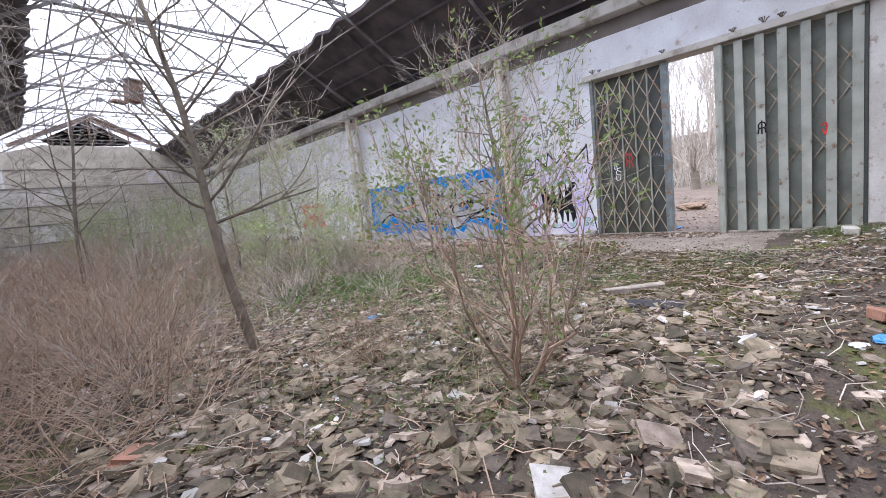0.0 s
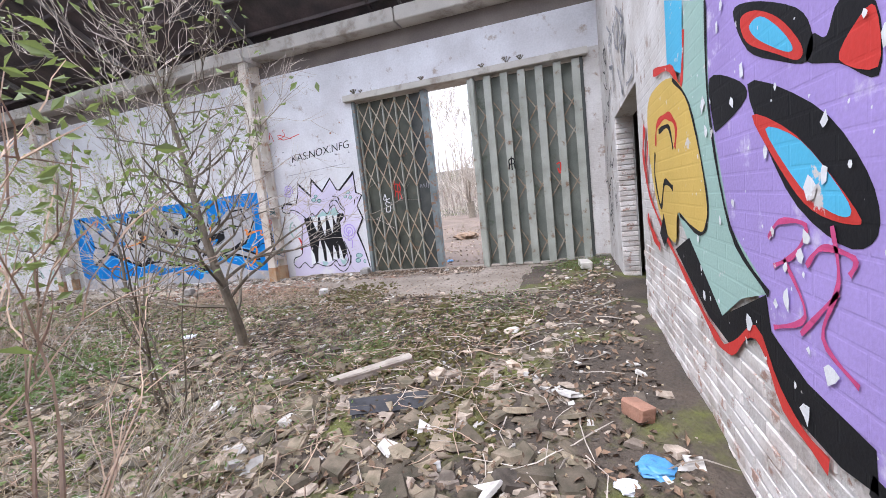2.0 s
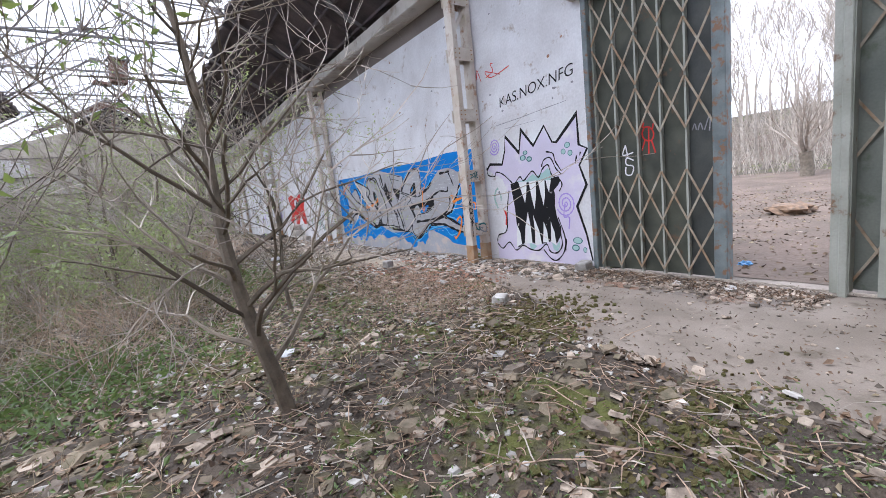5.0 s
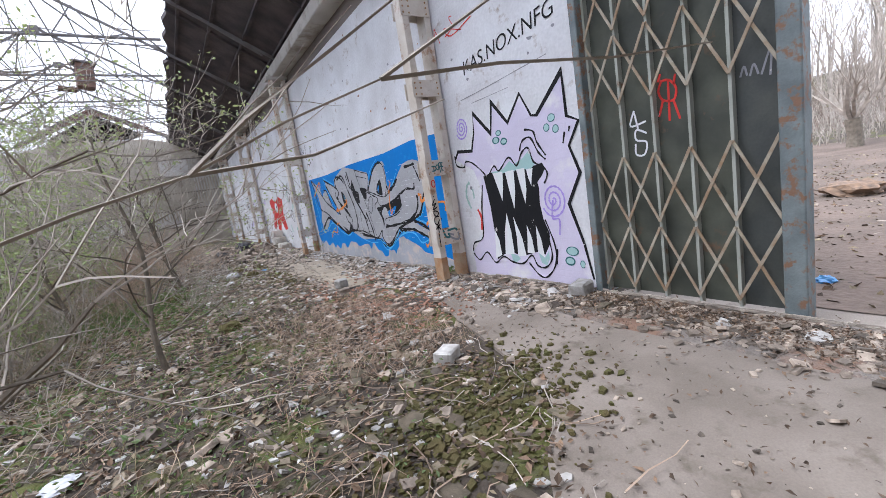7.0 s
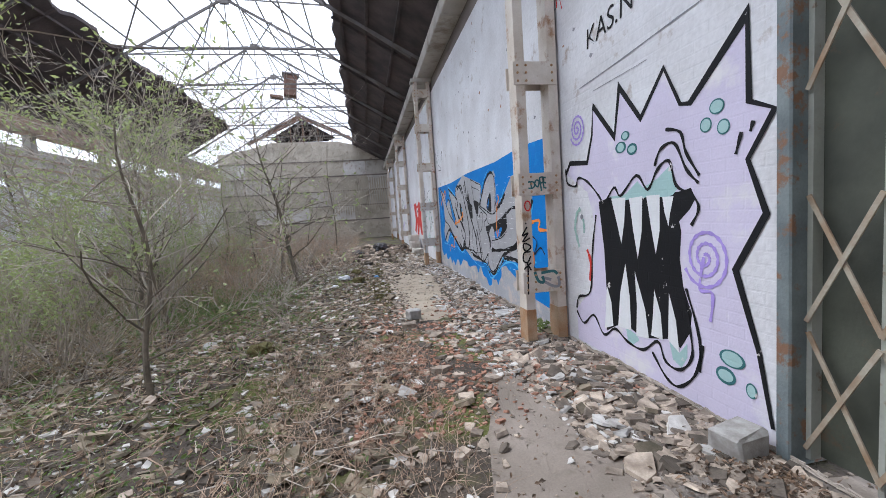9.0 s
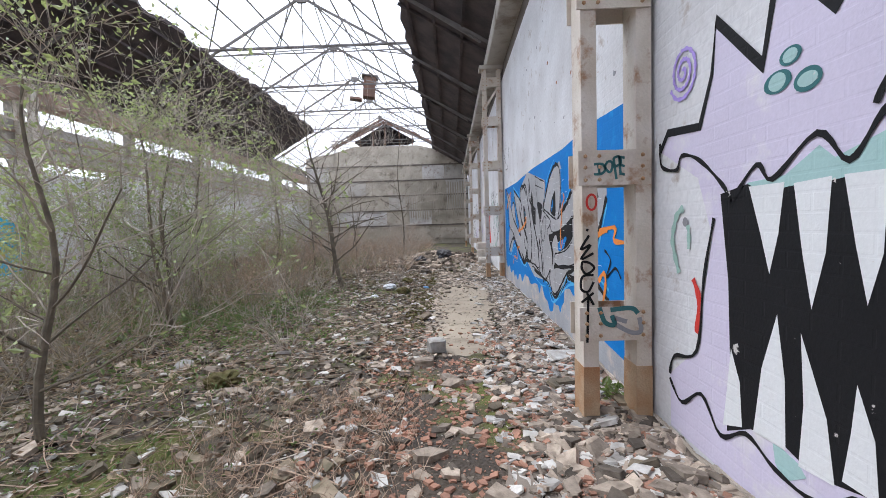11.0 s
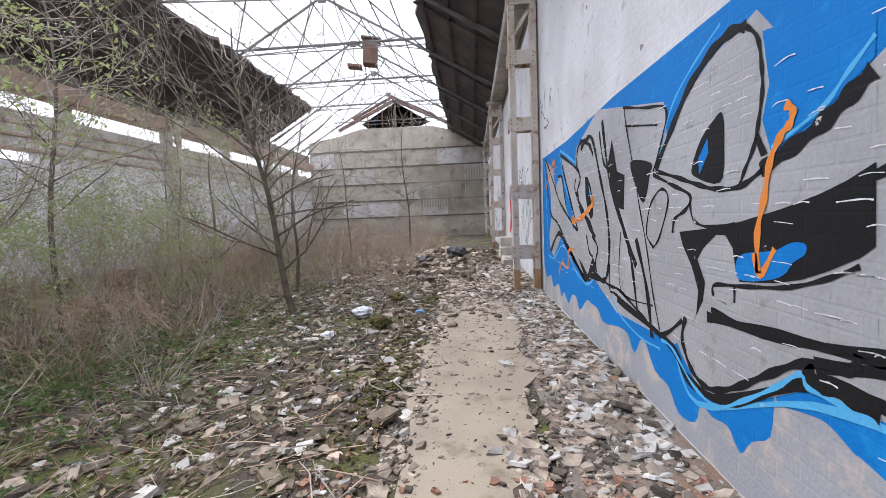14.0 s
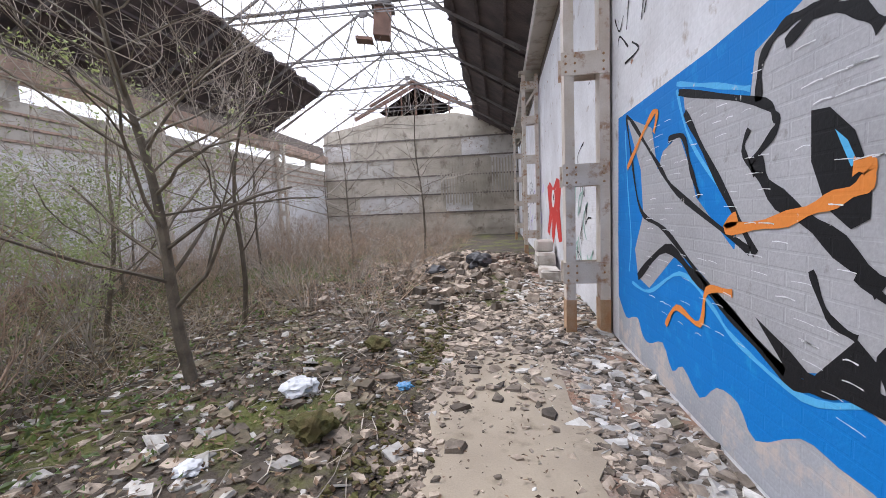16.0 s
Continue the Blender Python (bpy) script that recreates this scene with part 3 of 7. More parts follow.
def purlins():
    p = empty("purlin_frame", "bare steel purlins and crossed bracing over the open roof", "roof frame")
    z = lambda x: EAVE_Z + SLOPE * (6.85 - abs(x - RIDGE_X)) - 0.06
    for x in (1.7, 2.6, 3.4, 4.4, 5.3, 6.2, 7.1, 8.0):
        bm = bmesh.new()
        bar(bm, (x, 3.5, z(x)), (x, 37.5, z(x)), 0.04)
        part("purlin", bm, M_TRUSS, p)
    for i in range(8):
        y = TRUSS_YS[i]
        for a, b in ((8.8, 5.0), (5.0, 8.8), (1.2, 4.6), (4.6, 1.2)):
            bm = bmesh.new()
            bar(bm, (a, y, z(a) - 0.05), (b, y + 4.25, z(b) - 0.05), 0.04)
            part("brace", bm, M_TRUSS, p)


purlins()


def ridge_vent():
    v = empty("roof_ventilator", "rusty broken ventilator box tilted on the ridge", "ventilator")
    m = Matrix.Translation((5.75, 28.7, 9.3)) @ Euler((0.05, 0.1, 0.2)).to_matrix().to_4x4() @ Matrix.Diagonal((0.62, 0.62, 0.8, 1))
    bm = boxes((-0.55, 0.55, -0.6, 0.6, -0.5, 0.9), bevel=0.03)
    bm.transform(m)
    part("housing", bm, M_RUSTBEAM, v)
    bm = boxes((-0.75, 0.75, -0.8, 0.8, 0.9, 1.0), bevel=0.02)
    bm.transform(m)
    part("cap", bm, M_TRUSS, v)
    bm = boxes((-1.7, -0.6, -0.5, 0.5, -0.75, -0.6))
    bm.transform(m)
    part("torn_sheet", bm, M_RUSTBEAM, v)
    for dx in (-0.3, 0.3):
        bm = bmesh.new()
        bar(bm, (5.75 + dx, 28.7, 9.9), (5.75 + dx, 28.7, 10.25 - 0.5 * (0.9 + dx)), 0.04)
        part("bracket", bm, M_TRUSS, v)
        bm = bmesh.new()
        bar(bm, (5.75 + dx, 28.7, 9.1), (5.75 + dx, 29.0, TIE_Z), 0.04)
        part("bracket", bm, M_TRUSS, v)


ridge_vent()


def laced_column():
    """A pair of steel channels joined by riveted plates."""
    c = empty("steel_column", "laced steel column in peeling white paint, rusty at its foot", "column", "columns along the wall")
    h = 5.72
    for x0, x1 in ((-0.52, -0.41), (-0.13, -0.02)):
        bm = boxes((x0, x1, 0.0, 0.02, 0.0, h), (x0, x0 + 0.018, 0.02, 0.2, 0.0, h), (x0, x1, 0.2, 0.22, 0.0, h))
        part("channel", bm, M_STEEL_W, c)
        part("rusty_foot", boxes((x0 - 0.004, x1 + 0.004, -0.004, 0.224, 0.0, 0.42)), M_RUST, c, "rusted column foot")
    for z in (0.62, 1.76, 3.0, 4.2, 5.25):
        for y in (-0.016, 0.222):
            pl = part("batten", boxes((-0.55, -0.03, y, y + 0.014, z, z + 0.25)), M_STEEL_W, c)
            if y < 0:
                bm = bmesh.new()
                for rx in (-0.5, -0.4, -0.09):
                    for rz in (0.04, 0.13, 0.21):
                        bmesh.ops.create_icosphere(bm, subdivisions=1, radius=0.016, matrix=Matrix.Translation((rx, y - 0.002, z + rz)))
                part("rivet_row", bm, M_RUST, pl)
    part("cap_plate", boxes((-0.6, 0.04, -0.06, 0.28, h, h + 0.095)), M_CONC_L, c)
    bm = bmesh.new()
    bar(bm, (-0.45, 0.1, h - 1.0), (-0.08, 0.1, h - 0.45), 0.06)
    part("strut", bm, M_STEEL_W, c)
    return c


COLUMN_YS = (7.69, 16.2, 24.7, 33.2)
col = laced_column()
col.location = (WALL - 0.01, COLUMN_YS[0], -0.02)
for yy in COLUMN_YS[1:]:
    copy_thing(col, pose(WALL - 0.01, yy, -0.02))
for yy in COLUMN_YS:
    copy_thing(col, pose(WEST + 0.01, yy + 0.22, -0.02, 0, 0, 180))


# ---------------------------------------------------------------- the folding gate
def lattice(parent, x, y0, y1, pitch, rows):
    """Crossed flat bars in a scissor pattern, in the given rows of heights."""
    n = max(1, round((y1 - y0) / pitch))
    p = (y1 - y0) / n
    for i in range(n):
        for z0, z1 in rows:
            for s in (0, 1):
                bm = bmesh.new()
                a = (x - 0.012 * s, y0 + p * (i + s), z0)
                b = (x - 0.012 * s, y0 + p * (i + 1 - s), z1)
                bar(bm, a, b, 0.010, 0.026)
                part("lattice_bar", bm, M_LATTICE, parent)


def gate_leaf(y0, y1, pickets, deep, label):
    g = empty("folding_gate", label, "gate", "gate leaves")
    x = WALL + 0.10
    h = GATE_Z - 0.03
    p = (y1 - y0) / pickets
    for i in range(pickets):
        a = y0 + p * i
        dark = (i == 0 and not deep)
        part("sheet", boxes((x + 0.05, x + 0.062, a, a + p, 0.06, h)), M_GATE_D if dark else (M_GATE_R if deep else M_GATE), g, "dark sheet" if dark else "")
    for i in range(pickets + 1):
        a = y0 + p * i
        if deep:
            bm = boxes((x - 0.14, x + 0.05, a - 0.012, a + 0.012, 0.05, h), (x - 0.15, x - 0.135, a - 0.012, a + 0.15, 0.05, h))
            part("picket", bm, M_GATE_L, g, "pale upright channel")
        else:
            bm = boxes((x - 0.02, x + 0.05, a - 0.014, a + 0.014, 0.05, h))
            part("picket", bm, M_GATE_L, g)
    if deep:
        lattice(g, x + 0.03, y0, y1, p, ((0.15, 0.85), (1.5, 2.1), (2.6, 3.2), (3.2, 3.8)))
    else:
        lattice(g, x - 0.03, y0, y1, p, ((0.12, 0.80), (0.86, 1.56), (2.12, 2.8), (2.86, 3.54), (3.6, 4.25)))
    return g


left_leaf = gate_leaf(3.30, 5.015, 5, False, "closed leaf of a green folding lattice gate")
right_leaf = gate_leaf(-0.30, 1.98, 6, True, "pleated grey-green leaf of a folding lattice gate, pushed open")
part("end_post", boxes((WALL + 0.02, WALL + 0.20, 3.14, 3.30, 0.0, GATE_Z - 0.02), bevel=0.01), M_POST, left_leaf, "blue-grey post with flaking paint")
part("end_post", boxes((WALL - 0.08, WALL + 0.16, 1.98, 2.06, 0.0, GATE_Z - 0.02), bevel=0.01), M_GATE_L, right_leaf)
tagged(part("gate_jamb", boxes((WALL - 0.03, WALL + 0.3, 5.03, 5.118, 0.0, GATE_Z - 0.002), bevel=0.01), M_POST), "grey steel gate jamb with flaking paint", "door frame", kind="structure")
tagged(part("gate_jamb", boxes((WALL - 0.03, WALL + 0.3, GATE_Y0 + 0.002, -0.31, 0.0, GATE_Z - 0.002), bevel=0.01), M_GATE_D), "dark steel gate jamb", "door frame", kind="structure")

# ---------------------------------------------------------------- graffiti
def mural(name, label, plane):
    ob = empty(name, label, "graffiti")
    ob["plane"] = plane
    return ob


EAST_ART, SOUTH_ART = 1, 2


def on_wall(art, layer, u, z):
    d = 0.003 + 0.0012 * layer
    return (WALL - d, u, z) if art["plane"] == EAST_ART else ((u, NEAR + 0.012 + d, z) if art["plane"] == SOUTH_ART else (WEST + d, u, z))


def curve_through(pts, closed=False, k=5):
    res = []
    n = len(pts)
    rng = range(n if closed else n - 1)
    for i in rng:
        p = [Vector((*pts[(i + j) % n if closed else min(max(i + j, 0), n - 1)], 0)) for j in (-1, 0, 1, 2)]
        for s in range(k):
            t = s / k
            q = 0.5 * ((2 * p[1]) + (p[2] - p[0]) * t + (2 * p[0] - 5 * p[1] + 4 * p[2] - p[3]) * t * t + (3 * p[1] - p[0] - 3 * p[2] + p[3]) * t ** 3)
            res.append((q.x, q.y))
    if not closed:
        res.append(tuple(pts[-1]))
    return res


def fill(art, name, mat, layer, pts, smooth=False):
    if smooth:
        pts = curve_through(pts, True, 4)
    bm = bmesh.new()
    f = bm.faces.new([bm.verts.new(on_wall(art, layer, u, z)) for u, z in pts])
    f.normal_update()
    bmesh.ops.triangulate(bm, faces=[f])
    return part(name, bm, mat, art)


def stroke(art, name, mat, layer, width, pts, sharp=False):
    pts = [Vector(p) for p in (pts if sharp else curve_through(pts))]
    bm = bmesh.new()
    rows = []
    for i, p in enumerate(pts):
        d = pts[min(i + 1, len(pts) - 1)] - pts[max(i - 1, 0)]
        n = Vector((-d.y, d.x)).normalized() if d.length > 1e-6 else Vector((0, 1))
        w = width / 2 * (0.85 + 0.25 * math.sin(i * 1.3))
        if 0 < i < len(pts) - 1 and sharp:
            a, b = (pts[i] - pts[i - 1]).normalized(), (pts[i + 1] - pts[i]).normalized()
            w /= max(0.45, math.sqrt(max(0.0, (1 + a.dot(b)) / 2)))
        rows.append([bm.verts.new(on_wall(art, layer, *(p + n * s * w))) for s in (-1, 1)])
    for a, b in zip(rows, rows[1:]):
        bm.faces.new((a[0], a[1], b[1], b[0]))
    return part(name, bm, mat, art)


def blob(art, name, mat, layer, c, ru, rz):
    return fill(art, name, mat, layer, [(c[0] + ru * math.cos(a * math.pi / 9), c[1] + rz * math.sin(a * math.pi / 9)) for a in range(18)])


def spiral(art, mat, layer, c, r, turns):
    n = 14 * turns
    stroke(art, "spiral", mat, layer, 0.028, [(c[0] + r * i / n * math.cos(i * math.pi / 7), c[1] + r * 1.1 * i / n * math.sin(i * math.pi / 7)) for i in range(2, n)])


def blue_field(art):
    """The blue ground of the piece, with a ragged, dripping lower edge over a grey wash."""
    rnd = random.Random(11)
    low = [(8.0, 0.02), (15.95, 0.02)]
    top = [(15.95, 0.8)] + [(15.9 - 0.3 * i, 0.78 + 0.06 * math.sin(i * 1.7) + rnd.uniform(-0.06, 0.06)) for i in range(26)] + [(8.0, 0.8)]
    fill(art, "grey_wash", paint("grey_wash_paint", (0.40, 0.41, 0.44), vary=0.18, spot=(0.52, 0.46, 0.42), edge=(0.5, 0.6), spot_scale=4), 0.4, low + top)
    edge = []
    drips = [(9.72, 0.57), (9.78, 0.58), (9.89, 0.63), (9.99, 0.62), (10.13, 0.59), (10.16, 0.62), (10.18, 0.42), (10.3, 0.33), (10.37, 0.23), (10.42, 0.25), (10.49, 0.31), (10.62, 0.29), (10.74, 0.31), (10.8, 0.17), (11, 0.13), (11.14, 0.25), (11.35, 0.28), (11.56, 0.46), (11.73, 0.28), (11.88, 0.4)]
    u = 8.0
    while u < 15.85:
        if drips and u > drips[0][0] - 0.15:
            edge += drips
            u = edge[-1][0] + 0.25
            drips = []
        edge.append((u, 0.33 + 0.06 * math.sin(u * 2.1) + rnd.uniform(-0.09, 0.07)))
        u += rnd.uniform(0.12, 0.35)
    edge.append((15.97, 0.5))
    fill(art, "blue_ground", P_BLUE, 1, curve_through(edge, k=3) + [(15.98, 1.2), (15.96, 2.42), (14.0, 2.40), (12.2, 2.46), (10.2, 2.44), (9.0, 2.50), (8.0, 2.46)])


P_TEALDARK = paint("dark_teal_paint", (0.05, 0.16, 0.17))

art = mural("monster_graffiti", "lilac graffiti of a roaring spiky monster with white fangs", EAST_ART)
fill(art, "body", P_PALE, 1, [(7.47, 0.06), (7.48, 0.42), (7.18, 0.67), (7.03, 1.37), (7.17, 1.72), (7.61, 1.95), (7.51, 2.06), (7.15, 2.02), (7.04, 2.28), (7.01, 2.56), (6.66, 2.19), (6.57, 2.61), (6.29, 2.27), (6.01, 2.58), (5.85, 2.27), (5.76, 2.25), (5.31, 2.65), (5.3, 2.14), (5.14, 2.06), (5.31, 1.8), (5.19, 1.47), (5.4, 1.11), (5.24, 0.62), (5.15, 0.17), (5.1, 0.06), (7.45, 0.06)])
stroke(art, "outline", P_BLACK, 3, 0.045, [(7.61, 1.95), (7.51, 2.06), (7.15, 2.02), (7.04, 2.28), (7.01, 2.56), (6.66, 2.19), (6.57, 2.61), (6.29, 2.27), (6.01, 2.58), (5.85, 2.27), (5.76, 2.25), (5.31, 2.65), (5.3, 2.14), (5.14, 2.06), (5.31, 1.8), (5.19, 1.47), (5.4, 1.11), (5.24, 0.62), (5.15, 0.17)], sharp=True)
fill(art, "mouth", P_BLACK, 2, [(6.96, 1.61), (6.72, 1.65), (6.49, 1.63), (6.31, 1.65), (6.16, 1.66), (6.02, 1.64), (5.88, 1.64), (5.76, 1.66), (5.72, 1.58), (5.78, 1.5), (5.88, 1.42), (5.86, 1.34), (5.88, 1.14), (5.85, 0.93), (5.77, 0.74), (5.79, 0.59), (5.89, 0.44), (6.0, 0.48), (6.08, 0.46), (6.27, 0.41), (6.37, 0.4), (6.51, 0.44), (6.71, 0.41), (6.89, 0.31), (6.87, 0.7), (6.89, 1.14)])
fill(art, "gum", P_MINT, 3, [(6.76, 1.65), (6.52, 1.66), (6.35, 1.76), (6.28, 1.7), (6.1, 1.76), (5.97, 1.84), (5.92, 1.76), (5.88, 1.67), (5.94, 1.62), (6.02, 1.6), (6.16, 1.63), (6.31, 1.61), (6.49, 1.61), (6.64, 1.59)])
for fang in ([(6.74, 1.63), (6.52, 1.63), (6.55, 1.4), (6.6, 1.21), (6.66, 1.4)], [(6.47, 1.62), (6.29, 1.63), (6.31, 1.33), (6.37, 1.09), (6.42, 1.32)],
             [(6.24, 1.63), (6.08, 1.63), (6.09, 1.34), (6.14, 1.15), (6.19, 1.37)], [(6.05, 1.61), (5.93, 1.61), (5.97, 1.48), (5.99, 1.38), (6.03, 1.49)],
             [(6.92, 0.33), (6.77, 0.39), (6.79, 0.62), (6.86, 0.78), (6.89, 0.54)], [(6.69, 0.41), (6.49, 0.42), (6.5, 0.74), (6.55, 1.03), (6.64, 0.75)],
             [(6.42, 0.39), (6.25, 0.41), (6.29, 0.66), (6.42, 0.98), (6.4, 0.67)], [(6.22, 0.45), (6.08, 0.45), (6.1, 0.67), (6.17, 0.85), (6.19, 0.65)],
             [(6.02, 0.47), (5.9, 0.4), (5.93, 0.65), (6.0, 0.85), (6.01, 0.66)]):
    fill(art, "fang", P_WHITE, 4, fang)
fill(art, "chin", P_MINT, 2.6, [(6.01, 0.46), (5.9, 0.4), (5.82, 0.5), (5.82, 0.39), (5.88, 0.29), (5.97, 0.32)])
fill(art, "chin", P_MINT, 2.6, [(6.57, 0.43), (6.42, 0.4), (6.38, 0.36), (6.5, 0.27), (6.55, 0.33)])
stroke(art, "line", P_BLACK, 5, 0.028, [(7.61, 2.01), (7.59, 1.85), (7.4, 1.8), (7.34, 1.88), (7.16, 1.83), (6.94, 1.66), (6.87, 1.56)])
stroke(art, "line", P_BLACK, 5, 0.028, [(6.87, 1.56), (6.69, 1.73), (6.59, 1.65), (6.36, 1.81), (6.22, 1.68), (6.1, 1.83), (5.97, 1.88), (5.9, 1.69), (5.75, 1.61), (5.69, 1.51), (5.76, 1.39)])
stroke(art, "line", P_BLACK, 5, 0.028, [(6.13, 1.86), (6.06, 1.98), (5.91, 2.0), (5.8, 1.8), (5.69, 1.69)])
stroke(art, "line", P_BLACK, 5, 0.028, [(6.0, 2.12), (5.85, 2.07), (5.8, 1.92), (5.68, 1.74)])
stroke(art, "line", P_BLACK, 5, 0.028, [(7.48, 0.39), (7.33, 0.28), (7.12, 0.42), (6.94, 0.26), (6.74, 0.37), (6.55, 0.3), (6.33, 0.29), (6.14, 0.42), (6.05, 0.28), (5.89, 0.27), (5.77, 0.42), (5.8, 0.67), (5.87, 0.96)])
stroke(art, "line", P_BLACK, 5, 0.028, [(6.21, 0.31), (6.05, 0.15), (5.9, 0.13), (5.73, 0.31), (5.7, 0.57), (5.82, 0.92)])
stroke(art, "line", P_BLACK, 5, 0.028, [(7.48, 0.42), (7.42, 0.56), (7.17, 0.67), (7.1, 1.13), (7.01, 1.48)])
stroke(art, "line", P_BLACK, 5, 0.028, [(5.67, 0.53), (5.7, 0.32)])
stroke(art, "line", P_BLACK, 5, 0.028, [(5.27, 2.02), (5.29, 1.96)])
stroke(art, "line", P_BLACK, 5, 0.028, [(5.35, 1.97), (5.39, 1.84)])
blob(art, "bubble", P_TEALDARK, 4, (5.62, 2.07), 0.05, 0.05)
blob(art, "bubble_fill", P_MINT, 5, (5.62, 2.07), 0.04, 0.04)
blob(art, "bubble", P_TEALDARK, 4, (5.53, 2.17), 0.06, 0.05)
blob(art, "bubble_fill", P_MINT, 5, (5.53, 2.17), 0.05, 0.04)
blob(art, "bubble", P_TEALDARK, 4, (5.48, 2.03), 0.05, 0.05)
blob(art, "bubble_fill", P_MINT, 5, (5.48, 2.03), 0.04, 0.04)
blob(art, "bubble", P_TEALDARK, 4, (6.57, 2.08), 0.08, 0.05)
blob(art, "bubble_fill", P_MINT, 5, (6.57, 2.08), 0.05, 0.04)
blob(art, "bubble", P_TEALDARK, 4, (6.5, 2.17), 0.06, 0.04)
blob(art, "bubble_fill", P_MINT, 5, (6.5, 2.17), 0.04, 0.03)
blob(art, "bubble", P_TEALDARK, 4, (6.41, 2.04), 0.07, 0.05)
blob(art, "bubble_fill", P_MINT, 5, (6.41, 2.04), 0.05, 0.03)
blob(art, "bubble", P_TEALDARK, 4, (5.43, 0.51), 0.1, 0.06)
blob(art, "bubble_fill", P_MINT, 5, (5.43, 0.51), 0.08, 0.05)
blob(art, "bubble", P_TEALDARK, 4, (5.48, 0.38), 0.08, 0.06)
blob(art, "bubble_fill", P_MINT, 5, (5.48, 0.38), 0.06, 0.04)
blob(art, "bubble", P_TEALDARK, 4, (5.29, 0.35), 0.04, 0.05)
blob(art, "bubble_fill", P_MINT, 5, (5.29, 0.35), 0.03, 0.04)
spiral(art, P_VIOLET, 4, (5.64, 1.17), 0.21, 3)
spiral(art, P_VIOLET, 4, (7.33, 2.4), 0.16, 3)
stroke(art, "line", P_VIOLET, 5, 0.03, [(5.65, 1.17), (5.69, 0.94), (5.58, 0.92), (5.6, 0.72)])
stroke(art, "line", P_TEAL, 4, 0.05, [(7.32, 1.55), (7.39, 1.51), (7.43, 1.43), (7.45, 1.34), (7.42, 1.24), (7.37, 1.13)])
stroke(art, "line", P_TEAL, 4, 0.04, [(7.27, 1.44), (7.26, 1.38), (7.26, 1.29)])
stroke(art, "line", P_RED, 4, 0.05, [(7.17, 0.78), (7.15, 0.99), (7.21, 1.11)])
blob(art, "smudge", P_GREY, 3, (7.3, 1.46), 0.03, 0.03)

art = mural("blue_graffiti", "silver and black lettering graffiti on a blue field", EAST_ART)
blue_field(art)
fill(art, "lettering", P_SILVER, 2, [(15.67, 2.37), (15.24, 1.81), (15.17, 1.4), (15.4, 1.07), (15.31, 0.81), (15.01, 0.76), (14.44, 1.12), (14.17, 1.07), (13.25, 0.69), (13.03, 0.77), (12.77, 0.91), (12.84, 2.13), (12.94, 2.19), (13.23, 2.26), (13.41, 2.23), (13.49, 2.11), (13.5, 1.97), (14.37, 2.28), (14.33, 2.11), (13.77, 1.51), (13.52, 1.21), (13.7, 1.22), (14.15, 1.52), (14.27, 1.76), (14.42, 1.97), (14.72, 1.9), (14.83, 1.77), (14.97, 2.13)])
fill(art, "lettering", P_SILVER, 2.2, [(13.54, 2.22), (12.66, 2.46), (11.21, 2.15), (11.12, 1.64), (10.94, 1.26), (10.75, 0.82), (11.04, 0.57), (12.14, 0.52), (13.72, 0.99)])
fill(art, "lettering", P_SILVER, 2.4, [(10.69, 1.57), (10.84, 1.8), (10.58, 2.24), (10.32, 2.31), (10.18, 2.15), (10.19, 1.58)])
fill(art, "lettering", P_SILVER, 2.6, [(10.11, 1.57), (9.84, 1.84), (9.44, 2.11), (9.21, 2.15), (9.01, 2.15), (8.81, 2.1), (8.63, 2.01), (8.62, 1.74), (8.74, 1.51), (9.06, 1.1), (9.27, 1.01), (9.68, 0.9), (9.95, 0.74), (10.41, 0.46), (10.77, 0.4), (10.97, 0.54), (11.04, 0.62), (10.75, 0.82), (10.64, 1.01), (10.94, 1.26), (10.86, 1.35), (10.73, 1.57)])
fill(art, "lettering", P_SILVER, 2.8, [(9.68, 0.89), (9.37, 0.97), (9.09, 0.86), (8.59, 0.7), (8.59, 0.63), (8.77, 0.61), (9.08, 0.67), (9.36, 0.75), (9.95, 0.74)])
stroke(art, "line", P_BLACK, 4, 0.05, [(10.11, 1.38), (9.68, 1.55), (9.41, 1.62), (9.13, 1.6), (9.09, 1.71)])
stroke(art, "line", P_BLACK, 4, 0.06, [(9.05, 1.47), (9.06, 1.3), (9.23, 1.1), (9.62, 0.96), (10.12, 0.89), (10.68, 0.84)])
stroke(art, "line", P_BLACK, 4, 0.065, [(8.62, 1.71), (8.77, 1.48), (9, 1.13), (9.12, 1.07), (9.32, 1), (9.95, 0.83)])
stroke(art, "line", P_BLACK, 4, 0.065, [(12.12, 0.65), (11.13, 0.55), (10.9, 0.41), (10.52, 0.43), (9.95, 0.76), (9.62, 0.79), (9.36, 0.78), (9.08, 0.7), (8.79, 0.62), (8.59, 0.61)])
stroke(art, "line", P_BLACK, 4, 0.07, [(9.32, 0.96), (9.09, 0.91), (8.59, 0.71)])
stroke(art, "line", P_BLACK, 4, 0.06, [(9.38, 2.05), (9.02, 2.06), (8.98, 2.08)])
stroke(art, "line", P_BLACK, 4, 0.04, [(9.02, 2.06), (8.92, 1.87), (8.85, 1.72)])
stroke(art, "line", P_ORANGE, 6, 0.06, [(9, 1.47), (8.9, 1.46), (8.92, 1.34), (8.61, 1.4)])
stroke(art, "line", P_ORANGE, 6, 0.06, [(8.85, 0.87), (8.71, 0.97), (8.66, 0.87), (8.77, 0.61), (8.95, 0.45), (8.99, 0.5)])
stroke(art, "glow_line", P_SKY, 3, 0.035, [(8.62, 1.65), (8.79, 1.33), (8.99, 1.09), (9.23, 1.02)])
